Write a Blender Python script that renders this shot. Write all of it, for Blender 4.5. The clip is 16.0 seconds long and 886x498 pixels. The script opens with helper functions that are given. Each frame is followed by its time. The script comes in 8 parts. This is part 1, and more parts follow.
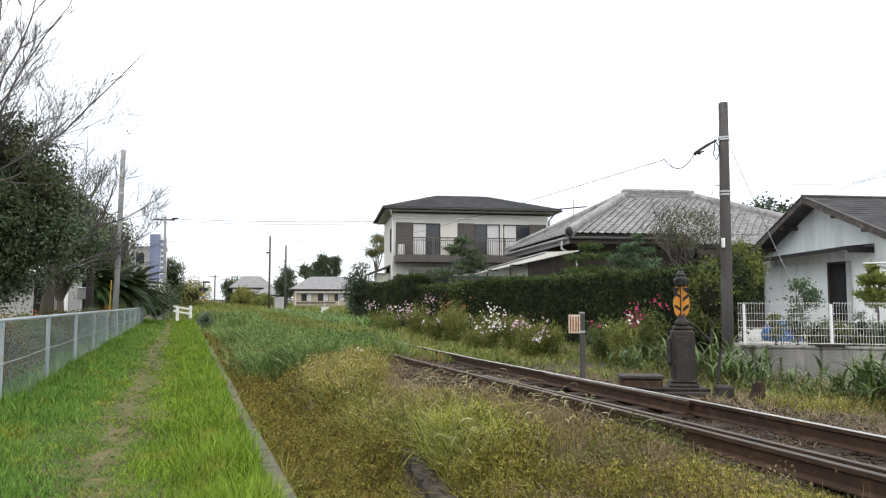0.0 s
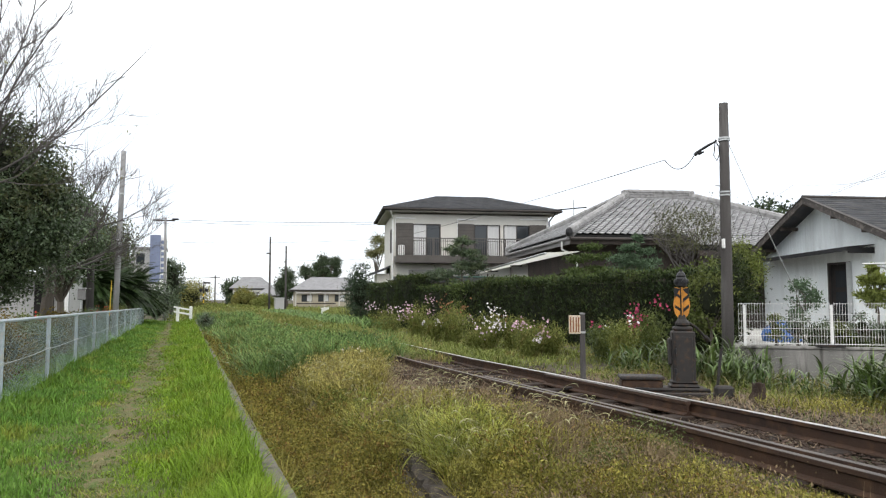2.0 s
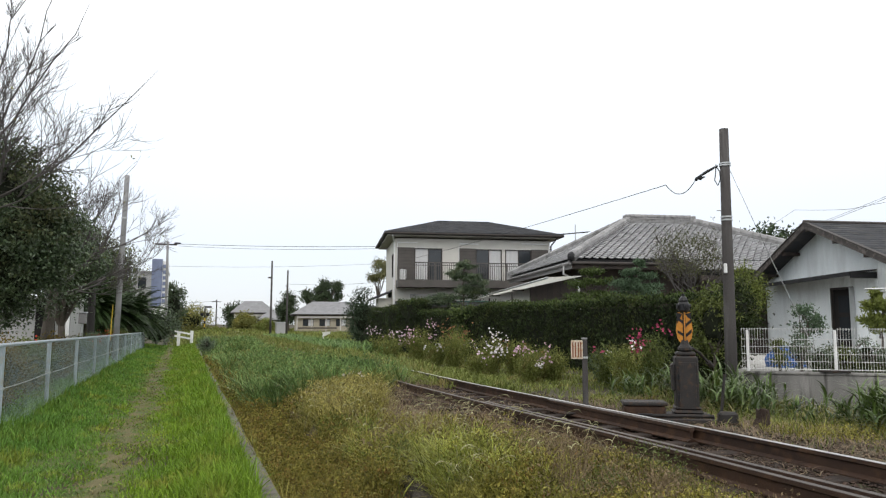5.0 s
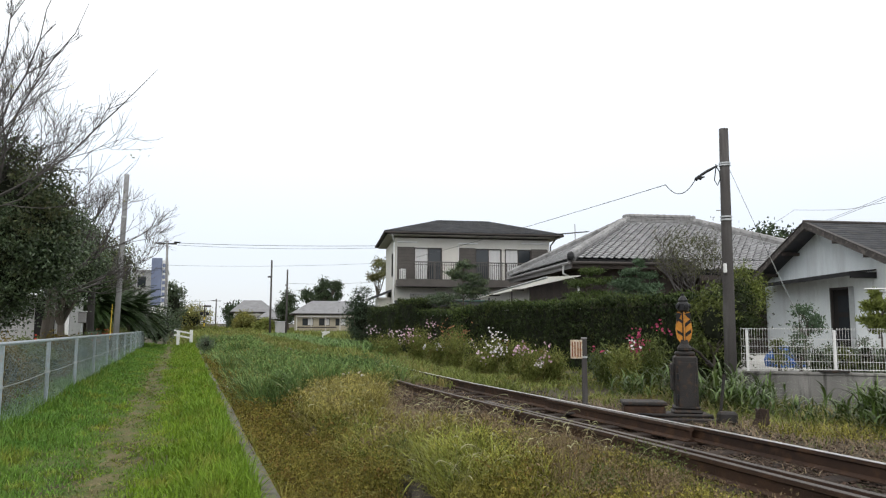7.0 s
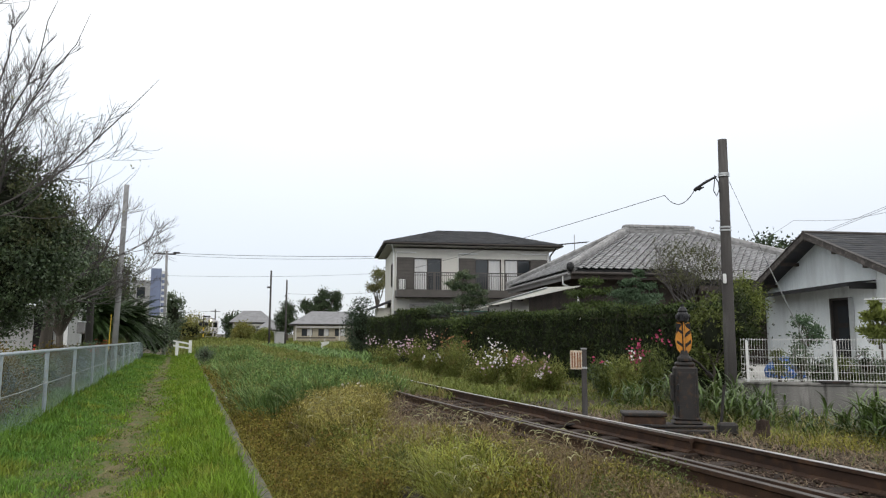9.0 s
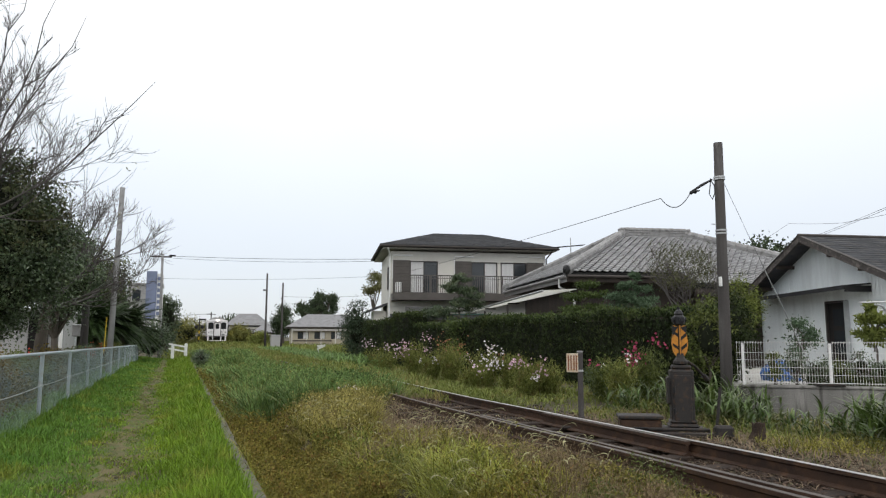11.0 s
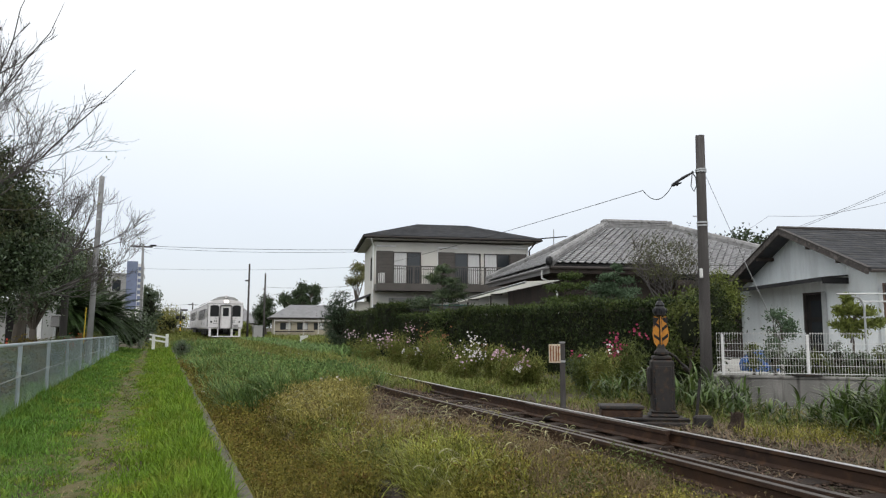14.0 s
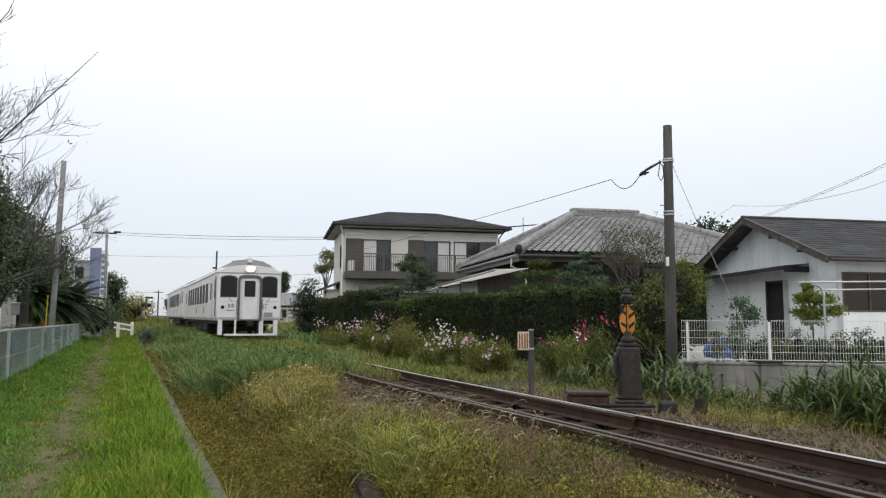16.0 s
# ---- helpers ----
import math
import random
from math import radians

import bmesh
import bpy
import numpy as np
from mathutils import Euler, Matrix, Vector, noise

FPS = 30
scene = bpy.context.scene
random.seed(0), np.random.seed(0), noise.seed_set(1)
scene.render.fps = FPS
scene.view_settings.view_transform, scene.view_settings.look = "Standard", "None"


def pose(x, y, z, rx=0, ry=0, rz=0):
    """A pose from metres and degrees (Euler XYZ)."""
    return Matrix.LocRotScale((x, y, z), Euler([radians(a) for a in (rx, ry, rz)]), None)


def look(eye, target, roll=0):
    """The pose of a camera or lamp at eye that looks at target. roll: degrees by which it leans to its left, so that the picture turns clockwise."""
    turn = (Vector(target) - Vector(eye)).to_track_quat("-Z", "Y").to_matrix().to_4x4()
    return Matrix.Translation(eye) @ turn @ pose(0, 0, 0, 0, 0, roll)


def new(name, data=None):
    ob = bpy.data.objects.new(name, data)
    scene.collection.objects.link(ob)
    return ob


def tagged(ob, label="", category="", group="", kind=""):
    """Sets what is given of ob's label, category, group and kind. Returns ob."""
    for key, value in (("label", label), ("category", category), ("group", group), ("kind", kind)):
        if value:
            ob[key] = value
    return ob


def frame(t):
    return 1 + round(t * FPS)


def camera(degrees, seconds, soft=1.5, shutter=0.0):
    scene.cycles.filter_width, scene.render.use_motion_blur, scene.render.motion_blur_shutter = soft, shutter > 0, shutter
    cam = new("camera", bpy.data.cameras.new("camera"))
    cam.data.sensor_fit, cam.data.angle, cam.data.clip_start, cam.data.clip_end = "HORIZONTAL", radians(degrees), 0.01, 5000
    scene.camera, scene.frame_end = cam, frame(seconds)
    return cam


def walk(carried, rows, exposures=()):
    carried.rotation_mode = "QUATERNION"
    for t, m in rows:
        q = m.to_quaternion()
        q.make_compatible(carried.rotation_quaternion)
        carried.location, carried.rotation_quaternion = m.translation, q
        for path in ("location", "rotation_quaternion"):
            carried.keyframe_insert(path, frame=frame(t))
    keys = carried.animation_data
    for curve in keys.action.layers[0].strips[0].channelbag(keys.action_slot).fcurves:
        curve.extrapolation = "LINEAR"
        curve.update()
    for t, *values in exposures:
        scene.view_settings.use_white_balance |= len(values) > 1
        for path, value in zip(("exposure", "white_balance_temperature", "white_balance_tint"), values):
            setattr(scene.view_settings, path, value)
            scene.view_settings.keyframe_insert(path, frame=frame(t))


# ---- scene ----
cam = camera(64.2, 16.0, soft=1.2)
EYE = (0.0, 0.0, 1.35)


def aim(yaw, pitch, roll):
    """A pose of the standing camera: yaw to the left of +y, pitch up, roll, in degrees."""
    a, b = radians(yaw), radians(pitch)
    way = Vector((-math.sin(a) * math.cos(b), math.cos(a) * math.cos(b), math.sin(b)))
    return look(EYE, Vector(EYE) + way, roll)


walk(cam, [
    (0.0, aim(-20.1, 4.07, 0.0)),
    (0.5, aim(-20.1, 4.07, 0.0)),
    (1.0, aim(-20.099, 4.045, -0.067)),
    (1.5, aim(-20.099, 4.058, -0.044)),
    (2.0, aim(-20.081, 4.121, -0.007)),
    (2.5, aim(-19.936, 4.657, 0.022)),
    (3.0, aim(-19.96, 5.821, 0.023)),
    (3.5, aim(-19.956, 6.141, 0.071)),
    (4.0, aim(-19.951, 6.126, 0.068)),
    (6.5, aim(-19.941, 6.073, 0.125)),
    (7.0, aim(-19.968, 6.061, 0.156)),
    (7.5, aim(-20.025, 6.225, 0.154)),
    (8.0, aim(-20.041, 6.486, 0.197)),
    (8.5, aim(-20.006, 6.742, 0.161)),
    (9.0, aim(-20.006, 6.906, 0.163)),
    (11.5, aim(-20.339, 7.149, 0.158)),
    (12.0, aim(-20.343, 7.118, 0.175)),
    (12.5, aim(-20.39, 7.112, 0.2)),
    (13.0, aim(-20.365, 7.117, 0.193)),
    (13.5, aim(-20.833, 6.839, 0.2)),
    (14.0, aim(-21.666, 6.412, 0.196)),
    (14.5, aim(-22.465, 5.839, 0.158)),
    (15.0, aim(-22.855, 5.592, 0.189)),
    (15.5, aim(-23.401, 5.452, 0.155)),
    (16.0, aim(-24.123, 5.429, 0.156)),
], exposures=[(0.0, 0.42), (2.0, 0.40), (3.0, 0.12), (3.5, 0.08), (7.0, 0.02), (9.0, -0.07), (12.0, -0.13), (16.0, -0.15)])

# ---- light: an overcast sky, brighter overhead, with a weak wide sun behind the cloud ----
world = bpy.data.worlds.new("overcast")
scene.world = world
world.use_nodes = True
wn, wl = world.node_tree.nodes, world.node_tree.links
wn.clear()
sky = wn.new("ShaderNodeTexSky")
sky.sky_type, sky.sun_disc = "NISHITA", False
sky.sun_elevation, sky.sun_rotation = radians(48), radians(200)
sky_bg = wn.new("ShaderNodeBackground")
sky_bg.inputs["Strength"].default_value = 0.03
wl.new(sky.outputs[0], sky_bg.inputs["Color"])
wtc = wn.new("ShaderNodeTexCoord")
sep = wn.new("ShaderNodeSeparateXYZ")
wl.new(wtc.outputs["Generated"], sep.inputs[0])
ramp = wn.new("ShaderNodeValToRGB")
el = ramp.color_ramp.elements
el[0].position, el[0].color = 0.0, (0.652, 0.68, 0.742, 1)
el[1].position, el[1].color = 0.48, (1.28, 1.27, 1.25, 1)
e = el.new(0.10)
e.color = (0.742, 0.773, 0.832, 1)
e = el.new(0.24)
e.color = (0.942, 0.972, 0.998, 1)
wl.new(sep.outputs["Z"], ramp.inputs[0])
cloud = wn.new("ShaderNodeTexNoise")
cloud.inputs["Scale"].default_value, cloud.inputs["Detail"].default_value = 1.6, 4
wl.new(wtc.outputs["Generated"], cloud.inputs["Vector"])
cramp = wn.new("ShaderNodeMapRange")
cramp.inputs["To Min"].default_value, cramp.inputs["To Max"].default_value = 0.9, 1.1
wl.new(cloud.outputs["Fac"], cramp.inputs["Value"])
cloud_bg = wn.new("ShaderNodeBackground")
wl.new(ramp.outputs[0], cloud_bg.inputs["Color"])
wl.new(cramp.outputs[0], cloud_bg.inputs["Strength"])
both = wn.new("ShaderNodeAddShader")
wout = wn.new("ShaderNodeOutputWorld")
wl.new(sky_bg.outputs[0], both.inputs[0])
wl.new(cloud_bg.outputs[0], both.inputs[1])
wl.new(both.outputs[0], wout.inputs["Surface"])

sun_data = bpy.data.lights.new("sun", "SUN")
sun_data.energy, sun_data.angle, sun_data.color = 0.7, radians(25), (1.0, 0.97, 0.92)
sun = new("sun", sun_data)
sun.matrix_world = look((-8, -22, 26), (0, 0, 0))

# ---- materials ----
def mat(name, c1, c2=None, scale=3.0, rough=0.8, bump=0.3, fine=60.0, metal=0.0, island=0.0, each=0.0, spec=0.3, leaf=0.0, stain=None, streak=False):
    """Two colours mixed by a coarse noise, grain by a fine one, relief by the fine one. island, each: spread of brightness
    from piece to piece; leaf: light let through; stain: a third colour in blotches; streak: the coarse noise drawn out upright."""
    m = bpy.data.materials.new(name)
    m.use_nodes = True
    n, k = m.node_tree.nodes, m.node_tree.links
    b = n["Principled BSDF"]
    tc = n.new("ShaderNodeTexCoord")
    src = tc.outputs["Object"]
    if streak:
        mp = n.new("ShaderNodeMapping")
        mp.inputs["Scale"].default_value = (1, 1, 0.12)
        k.new(src, mp.inputs[0])
        src = mp.outputs[0]
    big = n.new("ShaderNodeTexNoise")
    big.inputs["Scale"].default_value, big.inputs["Detail"].default_value = scale, 5
    k.new(src, big.inputs["Vector"])
    r = n.new("ShaderNodeMapRange")
    r.inputs["From Min"].default_value, r.inputs["From Max"].default_value = 0.32, 0.68
    k.new(big.outputs["Fac"], r.inputs["Value"])
    mix = n.new("ShaderNodeMix")
    mix.data_type = "RGBA"
    mix.inputs["A"].default_value = (*c1, 1)
    mix.inputs["B"].default_value = (*(c2 or [v * 0.75 for v in c1]), 1)
    k.new(r.outputs[0], mix.inputs["Factor"])
    colour = mix.outputs["Result"]
    small = n.new("ShaderNodeTexNoise")
    small.inputs["Scale"].default_value, small.inputs["Detail"].default_value = fine, 3
    k.new(tc.outputs["Object"], small.inputs["Vector"])
    if stain:
        sn = n.new("ShaderNodeTexNoise")
        sn.inputs["Scale"].default_value, sn.inputs["Detail"].default_value = scale * 2.7, 6
        k.new(src, sn.inputs["Vector"])
        sr = n.new("ShaderNodeMapRange")
        sr.inputs["From Min"].default_value, sr.inputs["From Max"].default_value = 0.52, 0.68
        k.new(sn.outputs["Fac"], sr.inputs["Value"])
        sm = n.new("ShaderNodeMix")
        sm.data_type = "RGBA"
        sm.inputs["B"].default_value = (*stain, 1)
        k.new(sr.outputs[0], sm.inputs["Factor"])
        k.new(colour, sm.inputs["A"])
        colour = sm.outputs["Result"]
    value = n.new("ShaderNodeMapRange")
    value.inputs["To Min"].default_value, value.inputs["To Max"].default_value = 0.75, 1.25
    k.new(small.outputs["Fac"], value.inputs["Value"])
    factor = value.outputs[0]
    for amount, node, out in ((island, "ShaderNodeNewGeometry", "Random Per Island"), (each, "ShaderNodeObjectInfo", "Random")):
        if amount:
            g = n.new(node)
            gr = n.new("ShaderNodeMapRange")
            gr.inputs["To Min"].default_value, gr.inputs["To Max"].default_value = 1 - amount, 1 + amount
            k.new(g.outputs[out], gr.inputs["Value"])
            mu = n.new("ShaderNodeMath")
            mu.operation = "MULTIPLY"
            k.new(gr.outputs[0], mu.inputs[0])
            k.new(factor, mu.inputs[1])
            factor = mu.outputs[0]
    hsv = n.new("ShaderNodeHueSaturation")
    k.new(colour, hsv.inputs["Color"])
    k.new(factor, hsv.inputs["Value"])
    k.new(hsv.outputs[0], b.inputs["Base Color"])
    b.inputs["Roughness"].default_value, b.inputs["Metallic"].default_value = rough, metal
    b.inputs["Specular IOR Level"].default_value = spec * 0.5 if leaf and spec < 0.4 else spec
    if bump:
        bp = n.new("ShaderNodeBump")
        bp.inputs["Strength"].default_value, bp.inputs["Distance"].default_value = bump, 0.02
        k.new(small.outputs["Fac"], bp.inputs["Height"])
        k.new(bp.outputs[0], b.inputs["Normal"])
    if leaf:
        tr = n.new("ShaderNodeBsdfTranslucent")
        k.new(hsv.outputs[0], tr.inputs["Color"])
        ms = n.new("ShaderNodeMixShader")
        ms.inputs[0].default_value = 0.6 * leaf
        k.new(b.outputs[0], ms.inputs[1])
        k.new(tr.outputs[0], ms.inputs[2])
        k.new(ms.outputs[0], n["Material Output"].inputs["Surface"])
    return m


def glow(name, colour, strength):
    m = bpy.data.materials.new(name)
    m.use_nodes = True
    b = m.node_tree.nodes["Principled BSDF"]
    b.inputs["Base Color"].default_value = (*colour, 1)
    b.inputs["Emission Color"].default_value, b.inputs["Emission Strength"].default_value = (*colour, 1), strength
    return m


def glass(name, colour, rough=0.05):
    """Dark window glass that mirrors the sky."""
    m = mat(name, colour, scale=0.6, rough=rough, bump=0, spec=0.6)
    return m


M_SOIL = mat("soil", (0.085, 0.066, 0.042), (0.055, 0.05, 0.03), 1.2, 0.95, 0.8, 40, stain=(0.05, 0.06, 0.024))
M_TRODDEN = mat("trodden_path", (0.15, 0.12, 0.062), (0.10, 0.11, 0.04), 2.2, 0.95, 0.9, 50, stain=(0.085, 0.125, 0.035))
M_STONE = mat("ballast_stone", (0.068, 0.044, 0.032), (0.036, 0.026, 0.021), 4, 0.9, 0.5, 80, island=0.45)
M_RAIL_RUST = mat("rail_rust", (0.058, 0.032, 0.020), (0.034, 0.020, 0.014), 3, 0.62, 0.35, 90, metal=0.1, spec=0.3, stain=(0.080, 0.043, 0.024))
M_RAIL_TOP = mat("rail_polished", (0.66, 0.65, 0.64), (0.52, 0.51, 0.50), 3, 0.3, 0.03, 60, metal=0.7, spec=0.5)
M_RAIL_DULL = mat("rail_dull_top", (0.10, 0.08, 0.065), (0.06, 0.05, 0.042), 3, 0.5, 0.2, 60, metal=0.3)
M_SLEEPER = mat("sleeper_wood", (0.050, 0.034, 0.025), (0.030, 0.022, 0.018), 4, 0.9, 0.8, 50, each=0.25)
M_CONCRETE = mat("concrete", (0.27, 0.262, 0.245), (0.17, 0.165, 0.155), 2.2, 0.9, 0.5, 40, stain=(0.06, 0.058, 0.052), streak=True)
M_YARD = mat("pale_yard_concrete", (0.46, 0.45, 0.42), (0.36, 0.352, 0.33), 0.8, 0.9, 0.3, 40, stain=(0.28, 0.275, 0.25))
M_KERB = mat("kerb_concrete", (0.17, 0.155, 0.13), (0.115, 0.105, 0.085), 3.0, 0.9, 0.6, 40, stain=(0.07, 0.072, 0.045))
M_POLE_WOOD = mat("pole_wood", (0.085, 0.078, 0.075), (0.055, 0.05, 0.049), 3, 0.9, 0.5, 70, streak=True, stain=(0.11, 0.105, 0.10))
M_POLE_CONC = mat("pole_concrete", (0.30, 0.298, 0.298), (0.22, 0.218, 0.218), 2, 0.85, 0.2, 60)
M_IRON = mat("painted_iron", (0.040, 0.036, 0.034), (0.026, 0.024, 0.023), 5, 0.6, 0.4, 80, metal=0.2, stain=(0.065, 0.042, 0.03))
M_BLACK = mat("black_paint", (0.018, 0.018, 0.02), rough=0.4, bump=0.1)
M_CABLE = mat("cable_black", (0.03, 0.03, 0.032), rough=0.6, bump=0)
M_ORANGE = mat("orange_paint", (0.62, 0.27, 0.035), (0.50, 0.21, 0.03), 8, 0.5, 0.1, 60, stain=(0.36, 0.17, 0.05))
M_FENCE_GREY = mat("fence_pale_blue", (0.42, 0.47, 0.52), (0.34, 0.39, 0.43), 5, 0.5, 0.15, 60, metal=0.2, stain=(0.40, 0.38, 0.34))
M_WIRE = mat("fence_wire", (0.36, 0.45, 0.44), (0.30, 0.38, 0.37), 5, 0.5, 0, 60)
M_WHITE = mat("white_paint", (0.80, 0.80, 0.79), (0.72, 0.72, 0.70), 2, 0.5, 0.1, 60)
M_PLASTER = mat("white_render", (0.80, 0.835, 0.835), (0.72, 0.76, 0.765), 0.8, 0.85, 0.2, 90, stain=(0.66, 0.69, 0.69), streak=True)
M_CREAM = mat("cream_siding", (0.67, 0.65, 0.60), (0.60, 0.58, 0.53), 0.8, 0.8, 0.15, 80, streak=True)
M_TAN = mat("tan_wall", (0.46, 0.41, 0.31), (0.38, 0.34, 0.26), 0.7, 0.85, 0.2, 60)
M_SHUTTER = mat("brown_grey_shutter", (0.105, 0.093, 0.085), (0.085, 0.078, 0.07), 3, 0.6, 0.1, 60)
M_TRIM = mat("dark_trim", (0.065, 0.055, 0.05), (0.045, 0.04, 0.037), 3, 0.6, 0.2, 60)
M_BROWNWOOD = mat("weathered_dark_wood", (0.07, 0.054, 0.046), (0.045, 0.037, 0.033), 3, 0.8, 0.4, 60, streak=True)
M_SLATE = mat("slate_roof", (0.07, 0.071, 0.078), (0.05, 0.052, 0.057), 1.2, 0.75, 0.3, 50, stain=(0.09, 0.087, 0.084))
M_SLATE_PIECE = mat("slate_shingle", (0.068, 0.07, 0.077), (0.047, 0.049, 0.053), 1.2, 0.7, 0.3, 50, island=0.2, stain=(0.083, 0.081, 0.078))
M_TILE = mat("grey_roof_tile", (0.56, 0.555, 0.56), (0.45, 0.447, 0.455), 2.0, 0.38, 0.1, 60, island=0.16, stain=(0.30, 0.295, 0.285))
M_TILE_PIECE = mat("grey_roof_tile_piece", (0.56, 0.555, 0.56), (0.45, 0.447, 0.455), 2.0, 0.38, 0.1, 60, each=0.16, stain=(0.30, 0.295, 0.285))
M_RIDGE = mat("ridge_tile", (0.31, 0.305, 0.30), (0.21, 0.207, 0.205), 2.5, 0.5, 0.2, 60, island=0.2, stain=(0.15, 0.147, 0.14))
M_BARGE = mat("weathered_barge_board", (0.10, 0.088, 0.08), (0.06, 0.053, 0.05), 3, 0.85, 0.5, 60, stain=(0.17, 0.15, 0.135))
M_BLACK_TRIM = mat("blackened_trim", (0.020, 0.020, 0.021), (0.013, 0.013, 0.014), 3, 0.6, 0.2, 60)
M_SOFFIT = mat("pale_soffit", (0.40, 0.38, 0.34), (0.34, 0.32, 0.29), 1.5, 0.85, 0.05, 60)
M_BROWN_FRAME = mat("bronze_window_frame", (0.15, 0.09, 0.06), (0.11, 0.07, 0.05), 3, 0.45, 0.1, 60, metal=0.2)
M_BROWN_GLASS = mat("bronze_glass", (0.035, 0.025, 0.02), (0.025, 0.02, 0.018), 0.8, 0.18, 0, 40, spec=0.4)
M_GASKET = mat("dark_gasket", (0.13, 0.125, 0.125), (0.10, 0.097, 0.097), 2, 0.55, 0.05, 40)
M_TEAL = mat("green_enamel_pipe", (0.10, 0.20, 0.17), (0.08, 0.16, 0.14), 4, 0.5, 0.1, 60)
M_WIRE_GREY = mat("weathered_wire", (0.30, 0.30, 0.31), (0.24, 0.24, 0.25), 4, 0.6, 0, 60)
# Near-black bed: shade between and under the tile lips put into the colour.
M_TILE_BED = mat("tile_gap_shade", (0.02, 0.02, 0.02), rough=0.95)
M_GLASS = glass("window_glass", (0.035, 0.04, 0.045))
M_CURTAIN = mat("net_curtain", (0.66, 0.66, 0.65), (0.55, 0.55, 0.55), 5, 0.9, 0.1, 30, streak=True)
M_TRAIN_GLASS = mat("train_glass", (0.012, 0.013, 0.014), scale=0.6, rough=0.2, bump=0, spec=0.35)
M_TRAIN_DARK = mat("train_side_glass", (0.022, 0.022, 0.023), scale=0.6, rough=0.45, bump=0, spec=0.12)
M_THATCH = mat("grass_thatch", (0.085, 0.125, 0.022), (0.06, 0.085, 0.02), 2.0, 0.95, 0.8, 60, stain=(0.12, 0.105, 0.045))
# Near-black: unlit rooms and wall shade put in as colour; also the door leaf.
M_DARK = mat("shade_and_door_black", (0.02, 0.018, 0.017), rough=0.9)
M_POLYCARB = mat("canopy_sheet", (0.84, 0.84, 0.81), (0.76, 0.76, 0.72), 2, 0.35, 0.05, 40, leaf=1.35)
M_TRAIN = mat("train_white", (0.80, 0.775, 0.785), (0.73, 0.71, 0.715), 1.0, 0.35, 0.03, 40, stain=(0.68, 0.655, 0.65))
M_TRAIN_GREY = mat("train_grey_trim", (0.27, 0.26, 0.26), (0.21, 0.205, 0.205), 2, 0.45, 0.05, 40)
M_TRAIN_ROOF = mat("train_roof", (0.33, 0.33, 0.32), (0.25, 0.25, 0.24), 1.5, 0.7, 0.1, 40)
M_UNDER = mat("train_underframe", (0.045, 0.042, 0.04), (0.03, 0.028, 0.027), 4, 0.8, 0.3, 40)
M_BARK = mat("bark", (0.13, 0.11, 0.09), (0.08, 0.07, 0.058), 4, 0.95, 0.8, 40, streak=True)
M_TWIG = mat("twig_bark", (0.12, 0.108, 0.102), (0.08, 0.073, 0.07), 5, 0.9, 0, 40)
M_GRASS = mat("path_grass", (0.185, 0.285, 0.026), (0.120, 0.210, 0.022), 0.9, 0.6, 0, 30, island=0.4, leaf=0.35, stain=(0.224, 0.247, 0.039))
M_GRASS_COOL = mat("fence_side_grass", (0.158, 0.272, 0.043), (0.095, 0.200, 0.034), 0.9, 0.6, 0, 30, island=0.45, leaf=0.35, stain=(0.214, 0.247, 0.039))
M_FENCE_SHRUB = mat("ochre_shrub_leaf", (0.160, 0.118, 0.030), (0.095, 0.078, 0.022), 1.2, 0.65, 0, 30, island=0.5, leaf=0.3)
M_GRASS_DRY = mat("dry_grass", (0.312, 0.273, 0.133), (0.234, 0.218, 0.094), 1.2, 0.7, 0, 30, island=0.4, leaf=0.3)
M_GRASS_SIDE = mat("rough_grass", (0.151, 0.174, 0.036), (0.103, 0.133, 0.027), 0.7, 0.65, 0, 30, island=0.45, leaf=0.3, stain=(0.207, 0.185, 0.054))
M_WEED_OLIVE = mat("olive_weed", (0.240, 0.213, 0.045), (0.107, 0.099, 0.021), 2.6, 0.65, 0, 30, island=0.68, leaf=0.3, stain=(0.199, 0.109, 0.039))
M_WEED_YELLOW = mat("yellowgreen_weed", (0.293, 0.261, 0.059), (0.104, 0.104, 0.023), 2.6, 0.65, 0, 30, island=0.68, leaf=0.3, stain=(0.255, 0.204, 0.069))
M_WEED_GREEN = mat("tall_green_weed", (0.219, 0.247, 0.065), (0.153, 0.190, 0.046), 0.4, 0.65, 0, 30, island=0.45, leaf=0.4, stain=(0.275, 0.257, 0.085))
M_REED = mat("broad_reed_leaf", (0.090, 0.138, 0.037), (0.056, 0.093, 0.025), 1.0, 0.30, 0, 30, island=0.6, leaf=0.25, spec=0.45, stain=(0.153, 0.176, 0.058))
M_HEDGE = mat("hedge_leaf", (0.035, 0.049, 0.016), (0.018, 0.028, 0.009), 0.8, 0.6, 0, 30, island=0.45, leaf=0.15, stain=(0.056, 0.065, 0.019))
M_PINE = mat("yellow_green_needles", (0.205, 0.235, 0.062), (0.13, 0.16, 0.042), 1.0, 0.6, 0, 30, island=0.5, leaf=0.3)
# Lighter leaves: new growth, plus light on lumps and top put into the colour.
M_HEDGE_MID = mat("hedge_lit_young_leaf", (0.052, 0.078, 0.028), (0.036, 0.058, 0.020), 0.8, 0.5, 0, 30, island=0.45, leaf=0.2)
M_HEDGE_TOP = mat("hedge_top_leaf", (0.090, 0.122, 0.036), (0.058, 0.084, 0.026), 0.8, 0.55, 0, 30, island=0.45, leaf=0.25)
# Near-black colour that stands in for the shade deep inside foliage.
M_CORE = mat("foliage_shade", (0.015, 0.019, 0.009), rough=1.0)
